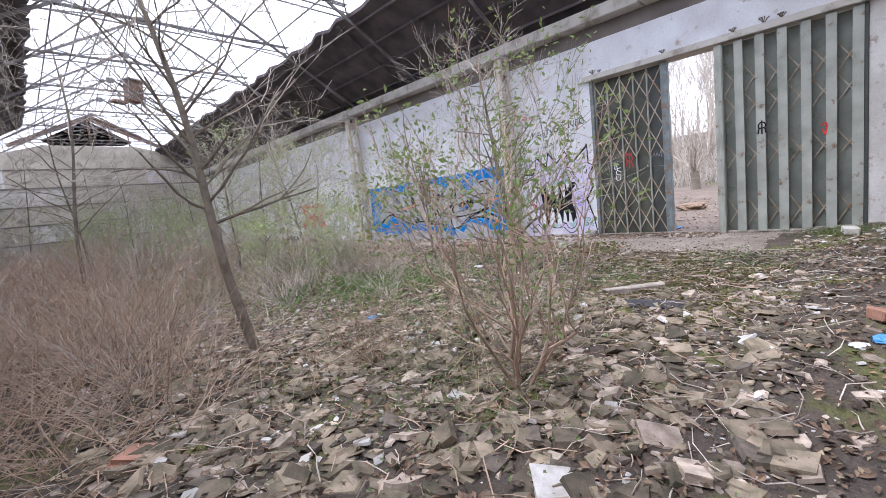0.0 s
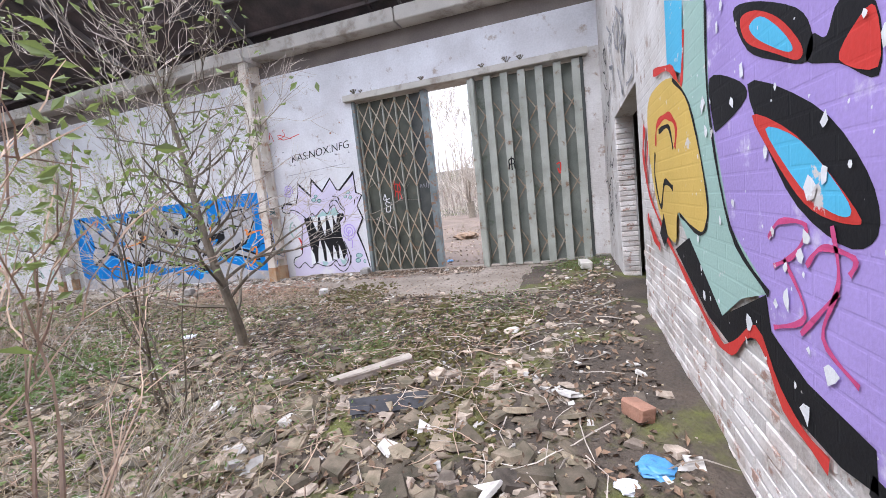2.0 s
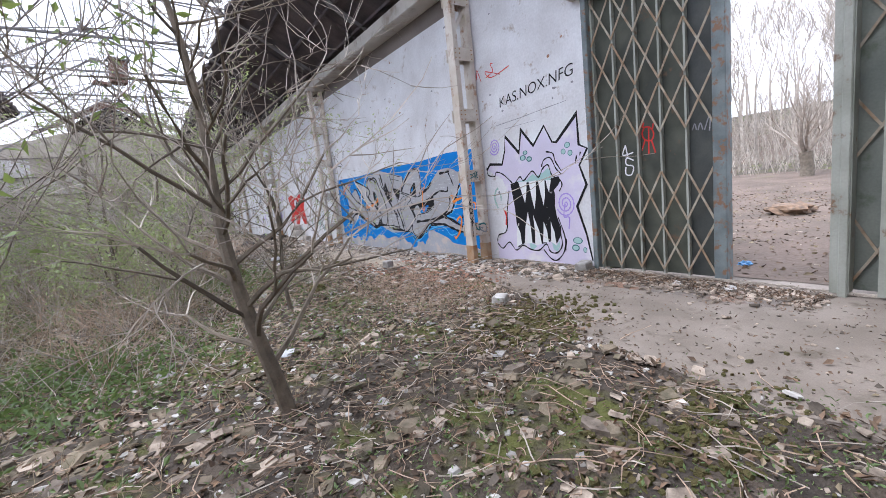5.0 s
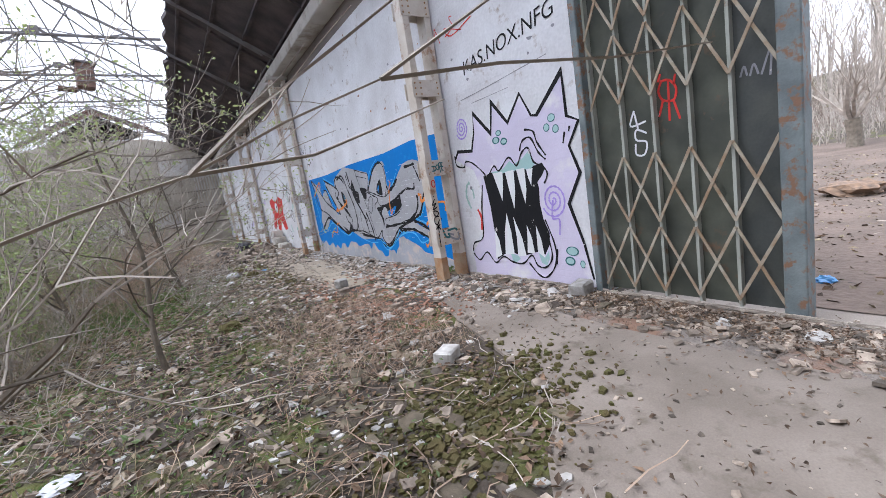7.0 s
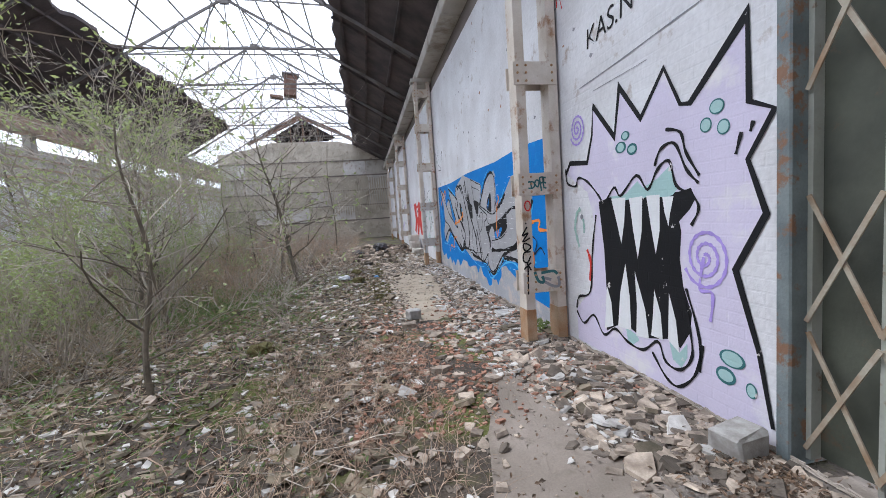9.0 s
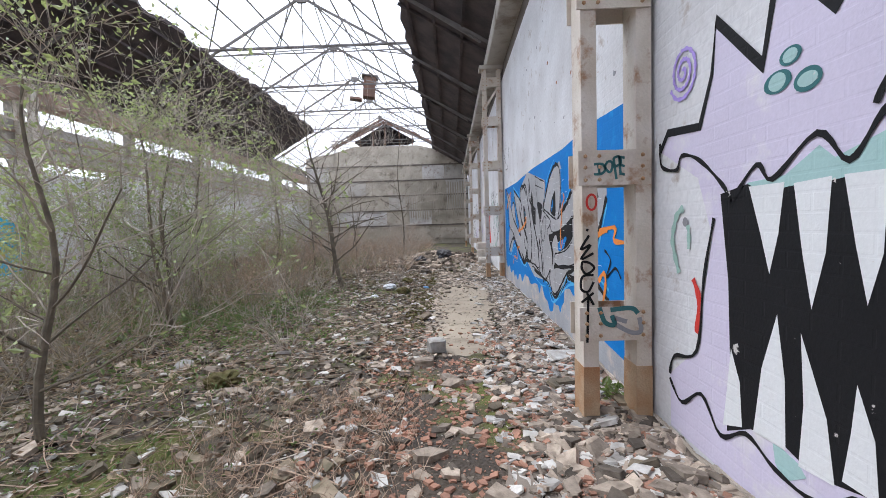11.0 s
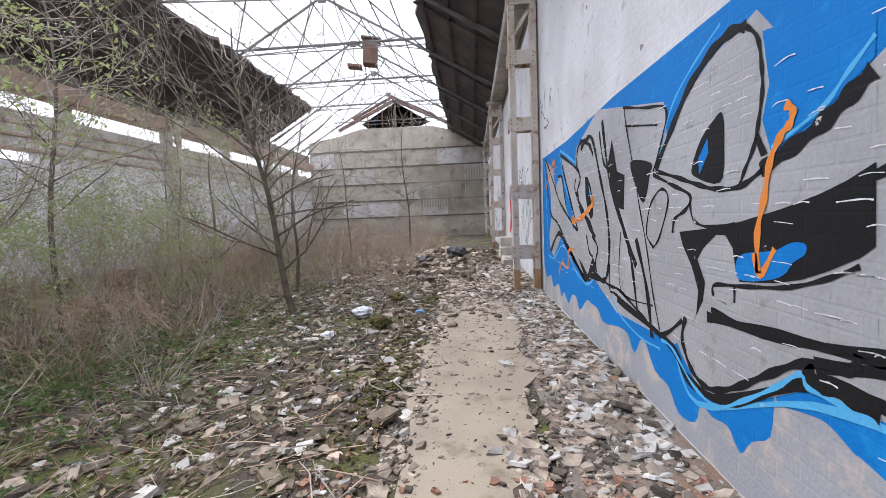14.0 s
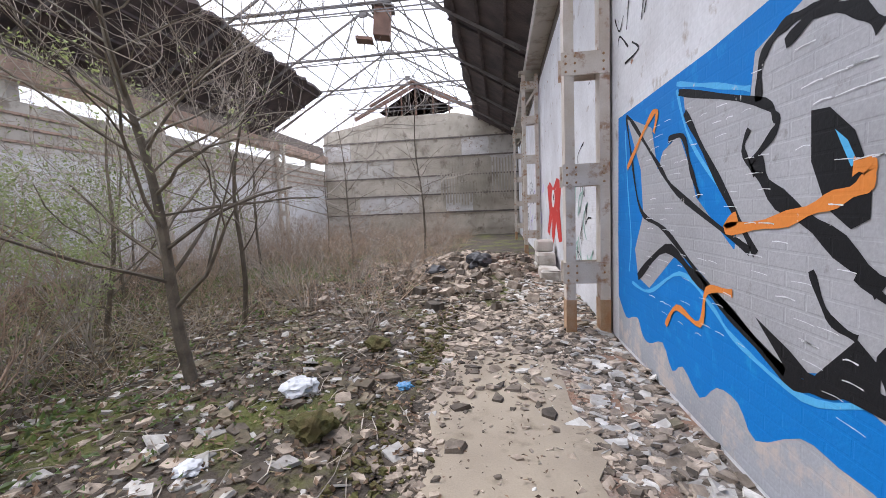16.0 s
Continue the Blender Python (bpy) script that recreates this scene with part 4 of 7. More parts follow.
stroke(art, "glow_line", P_SKY, 3, 0.035, [(11.04, 0.52), (10.77, 0.3), (9.95, 0.67), (9.41, 0.71), (9.15, 0.52), (8.87, 0.58)])
stroke(art, "glow_line", P_SKY, 3, 0.035, [(9.23, 1.01), (8.98, 0.94), (8.59, 0.82)])
stroke(art, "line", P_BLACK, 4, 0.05, [(15.67, 2.37), (15.49, 2.29), (14.83, 1.82), (14.45, 1.57), (13.54, 1.22)])
stroke(art, "line", P_BLACK, 4, 0.05, [(15.67, 2.37), (15.52, 2), (15.24, 1.45), (14.66, 1.28), (13.94, 0.95), (13.25, 0.69)])
stroke(art, "line", P_BLACK, 4, 0.08, [(15.31, 0.81), (14.65, 1.14), (14.17, 1), (13.8, 0.88), (13.25, 0.68), (13.03, 0.71), (12.77, 0.81)])
stroke(art, "line", P_BLACK, 4, 0.05, [(14.43, 2.27), (13.53, 1.98), (13.37, 1.87), (13.37, 1.8), (13.56, 1.67)])
stroke(art, "line", P_BLACK, 4, 0.1, [(13.51, 1.69), (13.38, 1.52), (13.03, 1.33), (12.78, 1.16)])
stroke(art, "line", P_BLACK, 4, 0.06, [(14.33, 2.11), (13.97, 1.72), (13.49, 1.21)])
stroke(art, "line", P_BLACK, 4, 0.06, [(13.5, 1.97), (13.48, 2.16), (13.34, 2.25), (13.16, 2.24), (12.94, 2.15), (12.83, 2.04)])
stroke(art, "line", P_BLACK, 4, 0.04, [(13.11, 1.18), (13.01, 1.01), (12.87, 0.96)])
stroke(art, "line", P_BLACK, 4, 0.04, [(13.57, 1.85), (13.62, 1.75), (13.51, 1.61)])
stroke(art, "line", P_BLACK, 4, 0.05, [(14.61, 1.97), (14.36, 1.95), (14.23, 1.72), (14.1, 1.52)])
fill(art, "eye", P_BLACK, 4.4, [(13.14, 1.84), (13.04, 1.83), (12.92, 1.72), (12.84, 1.54), (12.84, 1.4), (12.92, 1.36), (13.04, 1.44), (13.13, 1.63)])
fill(art, "eye_glint", P_SKY, 5, [(13.01, 1.74), (12.95, 1.69), (12.9, 1.6), (12.93, 1.59)])
fill(art, "shade", P_BLACK, 4.4, [(13.12, 0.69), (12.87, 0.96), (12.77, 0.89), (12.77, 0.79), (13.03, 0.7)])
fill(art, "shade", P_BLACK, 4.4, [(13.48, 0.89), (13.22, 0.8), (13.06, 0.72), (13.22, 0.69)])
stroke(art, "line", P_ORANGE, 6, 0.06, [(15.63, 1.86), (15.03, 2.2), (14.84, 2.23), (14.91, 2.08)])
stroke(art, "line", P_ORANGE, 6, 0.07, [(13.66, 1.4), (13.77, 1.33), (13.33, 1.38), (13.04, 1.46), (12.87, 1.52), (12.85, 1.58), (12.92, 1.59)])
stroke(art, "line", P_ORANGE, 6, 0.05, [(14.63, 0.53), (14.43, 0.72), (14.07, 0.69), (13.98, 0.93), (13.69, 0.97)])
stroke(art, "glow_line", P_SKY, 3, 0.035, [(15.48, 0.73), (15.01, 0.73), (14.39, 0.98), (13.94, 0.85), (13.68, 0.72), (13.14, 0.62), (12.77, 0.76)])
stroke(art, "glow_line", P_SKY, 3, 0.035, [(14.47, 2.34), (13.99, 2.19), (13.57, 2.05)])
stroke(art, "glow_line", P_SKY, 3, 0.035, [(14.47, 2.3), (14.24, 1.9), (13.71, 1.45)])
stroke(art, "glow_line", P_SKY, 3, 0.035, [(15.71, 2.25), (15.63, 1.68), (15.52, 1.17), (15.58, 0.83)])

stroke(art, "line", P_BLACK, 5, 0.06, [(13.31, 2.17), (13.06, 2.24), (12.84, 2.2), (12.59, 1.79), (12.4, 1.46), (12.32, 1.16), (12.37, 0.88), (12.49, 0.76), (12.73, 0.75), (13.13, 0.71)])
stroke(art, "line", P_BLACK, 5, 0.04, [(12.6, 2.23), (12.49, 1.94), (12.36, 1.84)])
stroke(art, "line", P_BLACK, 5, 0.04, [(12.89, 1.19), (12.69, 1.07), (12.77, 0.92), (12.73, 0.81)])

stroke(art, "line", P_ORANGE, 6.6, 0.05, [(8.82, 1.38), (8.42, 1.42), (8.44, 1.3), (8.12, 1.28), (8.13, 1.12)])
stroke(art, "line", P_BLACK, 6, 0.025, [(8.68, 1.2), (8.53, 1.11), (8.64, 0.94), (8.42, 1.05), (8.29, 0.97)])
fill(art, "blue_gap", P_BLUE, 3, [(11.18, 2.09), (11.1, 1.97), (10.95, 2.14), (10.69, 2.27), (10.48, 2.29), (10.55, 2.38), (11.1, 2.22)])
fill(art, "blue_gap", P_BLUE, 3.1, [(10.28, 2.2), (10.23, 1.96), (10.27, 1.82), (10.21, 1.67), (9.96, 1.77), (9.76, 1.9), (9.76, 2.02), (10.07, 2.16)])
fill(art, "lettering", P_SILVER, 3.3, [(11.31, 1.71), (11.1, 1.92), (10.89, 2.12), (10.67, 2.23), (10.51, 2.27), (10.37, 2.25), (10.31, 2.16), (10.27, 1.97), (10.29, 1.8), (10.32, 1.69), (10.26, 1.62), (9.96, 1.73), (9.75, 1.84), (9.7, 0.78), (9.81, 0.78), (9.96, 0.79), (10.02, 0.8), (10.18, 0.71), (10.38, 0.58), (10.58, 0.46), (10.77, 0.44), (10.88, 0.54), (10.94, 0.74), (11.22, 0.62), (11.69, 0.69), (12.05, 0.78), (12.04, 1.54), (11.77, 1.75), (11.44, 1.7)])
stroke(art, "line", P_BLACK, 5, 0.062, [(11.33, 1.72), (11.13, 1.92), (10.91, 2.13), (10.69, 2.25), (10.52, 2.29), (10.39, 2.27)])
stroke(art, "line", P_BLACK, 5, 0.026, [(10.39, 2.27), (10.31, 2.19), (10.28, 2.07), (10.27, 1.95), (10.29, 1.82), (10.32, 1.71), (10.38, 1.61), (10.41, 1.55)])
fill(art, "shade", P_BLACK, 5, [(10.31, 1.74), (10.29, 1.77), (10.23, 1.67), (10.27, 1.66)])
fill(art, "counter", P_BLACK, 5, [(10.56, 1.92), (10.54, 1.76), (10.57, 1.57), (10.83, 1.63), (10.84, 1.7), (10.76, 1.82), (10.64, 1.9)], True)
fill(art, "counter_glint", P_BLUE, 5.6, [(10.78, 1.72), (10.69, 1.82), (10.68, 1.74), (10.77, 1.63)])
stroke(art, "line", P_BLACK, 5.2, 0.031, [(11.33, 1.71), (11.03, 1.64), (10.8, 1.58), (10.61, 1.54), (10.41, 1.54), (10.26, 1.6)])
stroke(art, "line", P_BLACK, 5.2, 0.078, [(10.27, 1.6), (10.12, 1.66), (9.96, 1.73), (9.85, 1.8), (9.76, 1.86)])
stroke(art, "glow_line", P_SKY, 4, 0.021, [(10.21, 1.69), (9.96, 1.79), (9.86, 1.88), (9.76, 1.97)])
stroke(art, "glow_line", P_SKY, 4, 0.018, [(11.31, 1.75), (11.11, 2.08), (10.86, 2.25), (10.59, 2.37)])
fill(art, "eye", P_BLACK, 5, [(10.99, 1.3), (10.69, 1.33), (10.41, 1.37), (10.13, 1.43), (9.95, 1.48), (9.84, 1.52), (9.74, 1.57), (9.73, 1.3), (9.78, 1.26), (9.9, 1.2), (10.02, 1.15), (10.17, 1.11), (10.4, 1.08), (10.43, 1.12), (10.46, 1.24), (10.52, 1.3), (10.6, 1.3), (10.72, 1.22), (10.78, 1.15), (10.7, 1.03), (10.72, 0.92), (10.79, 0.82), (10.77, 0.97), (10.84, 1.1), (10.95, 1.22)])
stroke(art, "line", P_BLACK, 5.2, 0.021, [(10.87, 1.48), (10.83, 1.38), (10.69, 1.34), (10.44, 1.36)])
fill(art, "eye_glint", P_BLUE, 5.8, [(10.43, 1.17), (10.37, 1.22), (10.18, 1.25), (10.08, 1.29), (10.01, 1.29), (10.01, 1.25), (10.07, 1.21), (10.11, 1.16), (10.2, 1.12), (10.4, 1.09)], True)
stroke(art, "line", P_ORANGE, 7, 0.042, [(10.13, 1.85), (10.09, 1.82), (10.1, 1.77), (10.15, 1.73), (10.21, 1.63), (10.24, 1.48), (10.28, 1.32), (10.27, 1.14)])
stroke(art, "line", P_ORANGE, 7, 0.034, [(10.3, 1.23), (10.26, 1.13), (10.17, 1.26)])
stroke(art, "line", P_BLACK, 5.2, 0.023, [(10.62, 0.97), (10.61, 1.03), (10.39, 1.06), (10.12, 1.1), (9.93, 1.16), (9.78, 1.23)])
stroke(art, "line", P_BLACK, 5.2, 0.018, [(10.44, 1.05), (10.44, 0.97)])
stroke(art, "line", P_BLACK, 5.2, 0.036, [(10.64, 0.89), (10.35, 0.87), (10.11, 0.88), (9.92, 0.91), (9.77, 0.94), (9.7, 0.96)])
stroke(art, "line", P_BLACK, 5.2, 0.042, [(10.91, 0.78), (10.95, 0.64), (10.86, 0.5), (10.73, 0.44), (10.58, 0.46), (10.38, 0.57), (10.18, 0.71), (10, 0.82), (9.81, 0.86), (9.78, 0.89), (9.77, 0.93)])
stroke(art, "line", P_BLACK, 5.2, 0.068, [(9.99, 0.81), (9.93, 0.77), (9.81, 0.77), (9.69, 0.76)])
stroke(art, "line", P_BLACK, 5.2, 0.034, [(12.77, 0.79), (12.34, 0.74), (12.05, 0.74), (11.6, 0.64), (11.26, 0.57), (10.95, 0.75)])
stroke(art, "line", P_BLACK, 5.2, 0.021, [(11.92, 2.3), (11.89, 2.16), (11.73, 1.78), (11.6, 1.45), (11.48, 1.17), (11.37, 0.84), (11.26, 0.6)])
stroke(art, "line", P_BLACK, 5.2, 0.023, [(11.95, 2.3), (11.52, 2.19), (11.18, 2.1), (11.24, 1.9), (11.37, 1.71)])
stroke(art, "line", P_BLACK, 5.2, 0.018, [(11.91, 2.14), (11.3, 2.02)])
stroke(art, "line", P_BLACK, 5.2, 0.016, [(12.02, 1.26), (12.02, 0.75), (11.37, 0.75)])
fill(art, "shade", P_BLACK, 5, [(11.79, 1.83), (11.41, 1.78), (11.42, 1.69), (11.52, 1.5), (11.65, 1.59)], True)
stroke(art, "line", P_BLACK, 5.2, 0.021, [(11.37, 1.18), (11.48, 1.27), (11.41, 1.48), (11.24, 1.58), (11.14, 1.5), (11.27, 1.25), (11.38, 1.17)])
stroke(art, "line", P_BLACK, 5.2, 0.029, [(11.37, 1.69), (11.1, 1.6), (10.87, 1.52), (10.91, 1.44), (11.05, 1.38), (11.08, 1.29)])
stroke(art, "glow_line", P_SKY, 4.2, 0.026, [(11.24, 0.54), (11.08, 0.53), (10.82, 0.39), (10.58, 0.37), (10.38, 0.49), (10.15, 0.66), (10.02, 0.77), (9.98, 0.73), (9.84, 0.73), (9.69, 0.73)])
stroke(art, "glow_line", P_SKY, 4.2, 0.021, [(12.28, 0.65), (12.05, 0.52), (11.6, 0.45), (11.26, 0.47)])
stroke(art, "line", P_BLACK, 4, 0.07, [(12.51, 2.32), (12.27, 1.68), (11.68, 1)])
stroke(art, "line", P_BLACK, 4.8, 0.06, [(11.68, 1.22), (11.48, 0.86), (11.39, 0.51)])
stroke(art, "line", P_BLACK, 5, 0.03, [(12.32, 0.95), (12.32, 0.71), (12.18, 0.69), (12.01, 0.67)])
stroke(art, "line", P_BLACK, 5, 0.05, [(12.05, 1.42), (11.95, 1.28), (11.83, 1.12), (11.76, 0.99), (11.64, 0.59)])
fill(art, "shade", P_BLACK, 4.9, [(12.23, 2.09), (12.1, 1.79), (11.92, 1.74), (11.94, 1.45), (12.07, 1.47), (12.29, 1.68), (12.36, 1.86)])

art = mural("purple_mural", "purple, mint and yellow mural with blue eyes on a cross wall", SOUTH_ART)
fill(art, "purple_field", P_PURPLE, 1, [(4.9, 3.3), (4.9, 2.1), (4.7, 1.5), (4.35, 1.2), (4.1, 1.08), (3.97, 0.95), (3.71, 0.84), (3.39, 0.74), (3.2, 0.4), (2.0, 0.45), (1.0, 0.6), (1.0, 3.3)])
fill(art, "mint_band", P_TEAL, 2, [(5.03, 2.62), (4.63, 2.46), (4.63, 1.93), (4.38, 1.33), (3.98, 1.1), (4.27, 1.01), (4.54, 0.85), (4.96, 1.04), (5.4, 1.33), (5.17, 2.21)])
fill(art, "cyan_patch", P_CYAN, 2, [(5.53, 2.83), (5.07, 2.64), (5.14, 2.23), (5.54, 2.38)])
fill(art, "yellow_shape", P_YELLOW, 4, [(6.36, 2.26), (5.84, 2.33), (5.31, 2.24), (4.95, 1.96), (4.74, 1.53), (4.74, 1.32), (4.94, 1.25), (5.4, 1.35), (5.52, 1.12), (5.99, 1.26), (6.37, 1.75)], True)
fill(art, "black_patch", P_BLACK, 2.5, [(4.61, 2.07), (4.26, 1.98), (4.15, 1.88), (4.49, 1.8), (4.57, 1.83)], True)
fill(art, "black_patch", P_BLACK, 2, [(4.14, 1.93), (3.66, 1.76), (3.42, 1.55), (3.38, 1.39), (3.53, 1.35), (3.84, 1.51)], True)
fill(art, "red_lens", P_RED, 3, [(4.1, 1.8), (3.76, 1.68), (3.46, 1.45), (3.48, 1.41), (3.67, 1.44), (3.84, 1.55)], True)
fill(art, "blue_eye", P_CYAN, 4, [(3.98, 1.73), (3.73, 1.66), (3.49, 1.47), (3.53, 1.43), (3.73, 1.51)], True)
fill(art, "black_patch", P_BLACK, 2, [(4.27, 2.26), (4.07, 2.22), (3.75, 2.07), (3.66, 1.96), (3.69, 1.89), (3.86, 1.94), (4.13, 2.06)], True)
fill(art, "red_lens", P_RED, 3, [(4.19, 2.2), (4.05, 2.18), (3.86, 2.08), (3.72, 1.95), (3.74, 1.91), (3.88, 1.97), (4.13, 2.09)], True)
fill(art, "blue_eye", P_CYAN, 4, [(4.1, 2.14), (4.0, 2.14), (3.86, 2.05), (3.77, 1.96), (3.82, 1.96), (4.03, 2.07)], True)
fill(art, "black_patch", P_BLACK, 2, [(3.66, 1.96), (3.59, 1.93), (3.53, 2.0), (3.39, 1.94), (3.38, 1.77), (3.53, 1.84), (3.69, 1.89)], True)
fill(art, "red_lens", P_RED, 3, [(3.53, 1.85), (3.46, 1.92), (3.39, 1.93), (3.38, 1.79)], True)
fill(art, "black_edge", P_BLACK, 3, [(5.53, 1.07), (5.13, 1.2), (4.54, 0.85), (4.01, 1.09), (3.97, 0.95), (3.71, 0.86), (3.38, 0.83), (3.37, 0.71), (3.53, 0.68), (3.87, 0.7), (4.1, 0.88), (4.43, 0.73), (4.78, 0.78)])
stroke(art, "red_line", P_RED, 4, 0.06, [(6.45, 1.97), (6.57, 1.55), (6.0, 1.21), (5.31, 0.94), (4.69, 0.71), (4.43, 0.71), (4.12, 0.9), (3.87, 0.7), (3.59, 0.64)])
stroke(art, "red_line", P_RED, 5, 0.06, [(6.07, 1.88), (5.97, 2.04), (5.58, 2.05), (5.35, 1.94), (5.4, 1.8)])
stroke(art, "red_line", P_RED, 4.6, 0.12, [(6.58, 2.12), (6.72, 1.88), (6.6, 1.59)])
stroke(art, "red_line", P_RED, 4.6, 0.1, [(6.66, 1.26), (6.41, 1.1), (6.1, 1.01)])
stroke(art, "black_line", P_BLACK, 5.4, 0.045, [(5.92, 1.98), (5.57, 1.97), (5.45, 1.8)])
stroke(art, "black_line", P_BLACK, 5.4, 0.05, [(6.11, 1.83), (6.17, 1.63), (5.97, 1.37), (5.79, 1.57), (5.51, 1.52)])
fill(art, "black_patch", P_BLACK, 5.4, [(5.88, 1.32), (5.76, 1.14), (5.91, 1.04), (6.07, 1.14)])
stroke(art, "red_line", P_RED, 3.5, 0.06, [(6.04, 2.47), (5.45, 2.35), (5.18, 2.17), (5.06, 2.47)])
stroke(art, "black_line", P_BLACK, 5, 0.03, [(5.39, 2.26), (5.0, 2.02), (4.73, 1.52), (4.74, 1.32), (4.91, 1.25), (5.35, 1.34)])
stroke(art, "black_line", P_BLACK, 5, 0.035, [(4.63, 2.46), (4.63, 1.93), (4.38, 1.33), (3.98, 1.1)])
stroke(art, "scribble", P_MAGENTA, 6, 0.022, [(3.97, 1.32), (3.88, 1.39), (3.7, 1.39), (3.77, 1.29), (3.93, 1.22)])
stroke(art, "scribble", P_MAGENTA, 6, 0.022, [(3.85, 1.26), (3.71, 1.09), (3.94, 0.98)])
stroke(art, "scribble", P_MAGENTA, 6, 0.022, [(3.56, 1.4), (3.53, 1.24), (3.61, 1.05), (3.44, 0.97)])
stroke(art, "scribble", P_MAGENTA, 6, 0.022, [(3.7, 1.26), (3.61, 1.33), (3.46, 1.32), (3.48, 1.27)])
stroke(art, "scribble", P_MAGENTA, 6, 0.022, [(3.74, 1.02), (3.53, 1.21)])


def wall_writing(body, at, size, mat, name, label, plane="E", tilt=0.0):
    cu = bpy.data.curves.new(name, "FONT")
    cu.body = body
    cu.size = size
    cu.extrude = 0.001
    cu.offset = -0.002
    cu.shear = 0.18
    cu.materials.append(mat)
    ob = new(name, cu)
    if plane == "E":
        ob.matrix_world = Matrix.Translation(at) @ Euler((radians(90), 0, radians(-90))).to_matrix().to_4x4() @ Matrix.Rotation(tilt, 4, "Z")
    else:
        ob.matrix_world = Matrix.Translation(at) @ Euler((radians(90), 0, radians(180))).to_matrix().to_4x4() @ Matrix.Rotation(tilt, 4, "Z")
    return tagged(ob, label, "graffiti")


wall_writing("KAS.NOX.NFG", (WALL - 0.006, 7.10, 3.12), 0.275, P_BLACK, "wall_tag", "black letters written on the white wall", tilt=0.09)

art = mural("wall_crack", "thin dark crack running across the white wall", EAST_ART)
stroke(art, "line", P_GREY, 1.2, 0.012, [(7.25, 2.80), (6.6, 2.83), (6.0, 2.87), (5.5, 2.90)])
stroke(art, "line", P_GREY, 1.4, 0.008, [(7.0, 2.70), (6.2, 2.71)])
FADE = random.Random(52)
art = mural("paint_streaks", "thin pale streaks along the brick courses in the silver paint", EAST_ART)
for k in range(300):
    u, z = FADE.uniform(8.7, 15.0), 0.62 + 0.083 * FADE.randint(0, 18)
    stroke(art, "line", P_WHITE, 6.4, FADE.uniform(0.003, 0.007), [(u, z), (u + FADE.uniform(0.03, 0.06), z + 0.004), (u + FADE.uniform(0.065, 0.14), z + FADE.uniform(-0.008, 0.008))])
art = mural("wall_nicks", "dark nicks and scuffs in the white wall", EAST_ART)
for k in range(110):
    u, z, r = FADE.uniform(5.3, 24.0), FADE.uniform(2.6, 5.2), FADE.uniform(0.006, 0.03)
    fill(art, "nick", P_GREY if k % 3 else M_BRICK_R, 0.6, [(u + r * FADE.uniform(0.4, 2.2) * math.cos(a), z + r * FADE.uniform(0.5, 1.3) * math.sin(a)) for a in (0, 1.0, 2.1, 3.1, 4.2, 5.2)])
SCRIB = random.Random(21)


def scribble(name, label, mat, plane, u0, u1, z0, z1, n, width, layer=2):
    """A tangle of sprayed loops that spells nothing."""
    art = mural(name, label, plane)
    for k in range(n):
        cu, cz = SCRIB.uniform(u0, u1), SCRIB.uniform(z0, z1)
        pts = [(cu + SCRIB.uniform(-0.35, 0.35), min(max(cz + SCRIB.uniform(-0.3, 0.3), z0), z1)) for i in range(SCRIB.choice((3, 4, 5)))]
        stroke(art, "line", mat, layer + 0.05 * k, width, pts)
    return art


art = mural("mural_end", "black and red shapes at the end of the purple mural", SOUTH_ART)
fill(art, "black_patch", P_BLACK, 2, [(3.15, 2.9), (2.95, 2.2), (2.6, 1.9), (2.3, 2.3), (2.5, 2.9)], smooth=True)
fill(art, "red_lens", P_RED, 3, [(2.95, 2.75), (2.85, 2.3), (2.6, 2.1), (2.5, 2.5), (2.65, 2.8)], smooth=True)
fill(art, "blue_eye", P_CYAN, 4, [(2.85, 2.6), (2.75, 2.35), (2.62, 2.3), (2.6, 2.55)], smooth=True)
fill(art, "yellow_shape", P_YELLOW, 2, [(2.2, 1.0), (1.6, 1.2), (1.3, 2.0), (1.7, 2.6), (2.1, 1.8)], smooth=True)
stroke(art, "black_line", P_BLACK, 3, 0.05, [(2.25, 0.95), (1.6, 1.15), (1.28, 2.0), (1.7, 2.65), (2.15, 1.8), (2.25, 0.95)])
stroke(art, "black_line", P_BLACK, 3, 0.08, [(3.4, 0.72), (2.9, 0.62), (2.2, 0.6), (1.4, 0.7)])
FLAKES = random.Random(44)
art = mural("paint_flakes", "white spots where the mural paint has flaked off", SOUTH_ART)
for k in range(170):
    u, z, r = FLAKES.uniform(2.2, 5.0), FLAKES.uniform(0.75, 2.8), 0.004 + 0.034 * FLAKES.random() ** 2.5
    fill(art, "flake", P_WHITE, 7 + 0.004 * k, [(u + r * FLAKES.uniform(0.5, 1.5) * math.cos(a), z + r * FLAKES.uniform(0.6, 1.9) * math.sin(a)) for a in (0, 1.0, 2.1, 3.1, 4.2, 5.2)])
scribble("scrawl_graffiti", "thin black scrawls on old whitewash beside the doorway", P_BLACK, SOUTH_ART, 9.6, 11.5, 0.5, 4.0, 22, 0.035)
scribble("scrawl_graffiti", "grey and black scrawls on old whitewash above the doorway", P_GREY, SOUTH_ART, 7.2, 9.4, 2.75, 4.2, 12, 0.05)
scribble("scrawl_graffiti", "small red scrawl high on the white wall", P_RED, EAST_ART, 6.9, 7.4, 3.75, 4.0, 3, 0.02)
scribble("scrawl_graffiti", "small black scrawl high on the white wall", P_BLACK, EAST_ART, 15.2, 15.8, 2.9, 3.5, 5, 0.025)
scribble("scrawl_graffiti", "pale green and grey scrawls on the white wall", P_TEAL, EAST_ART, 17.0, 19.6, 0.5, 2.3, 9, 0.06)
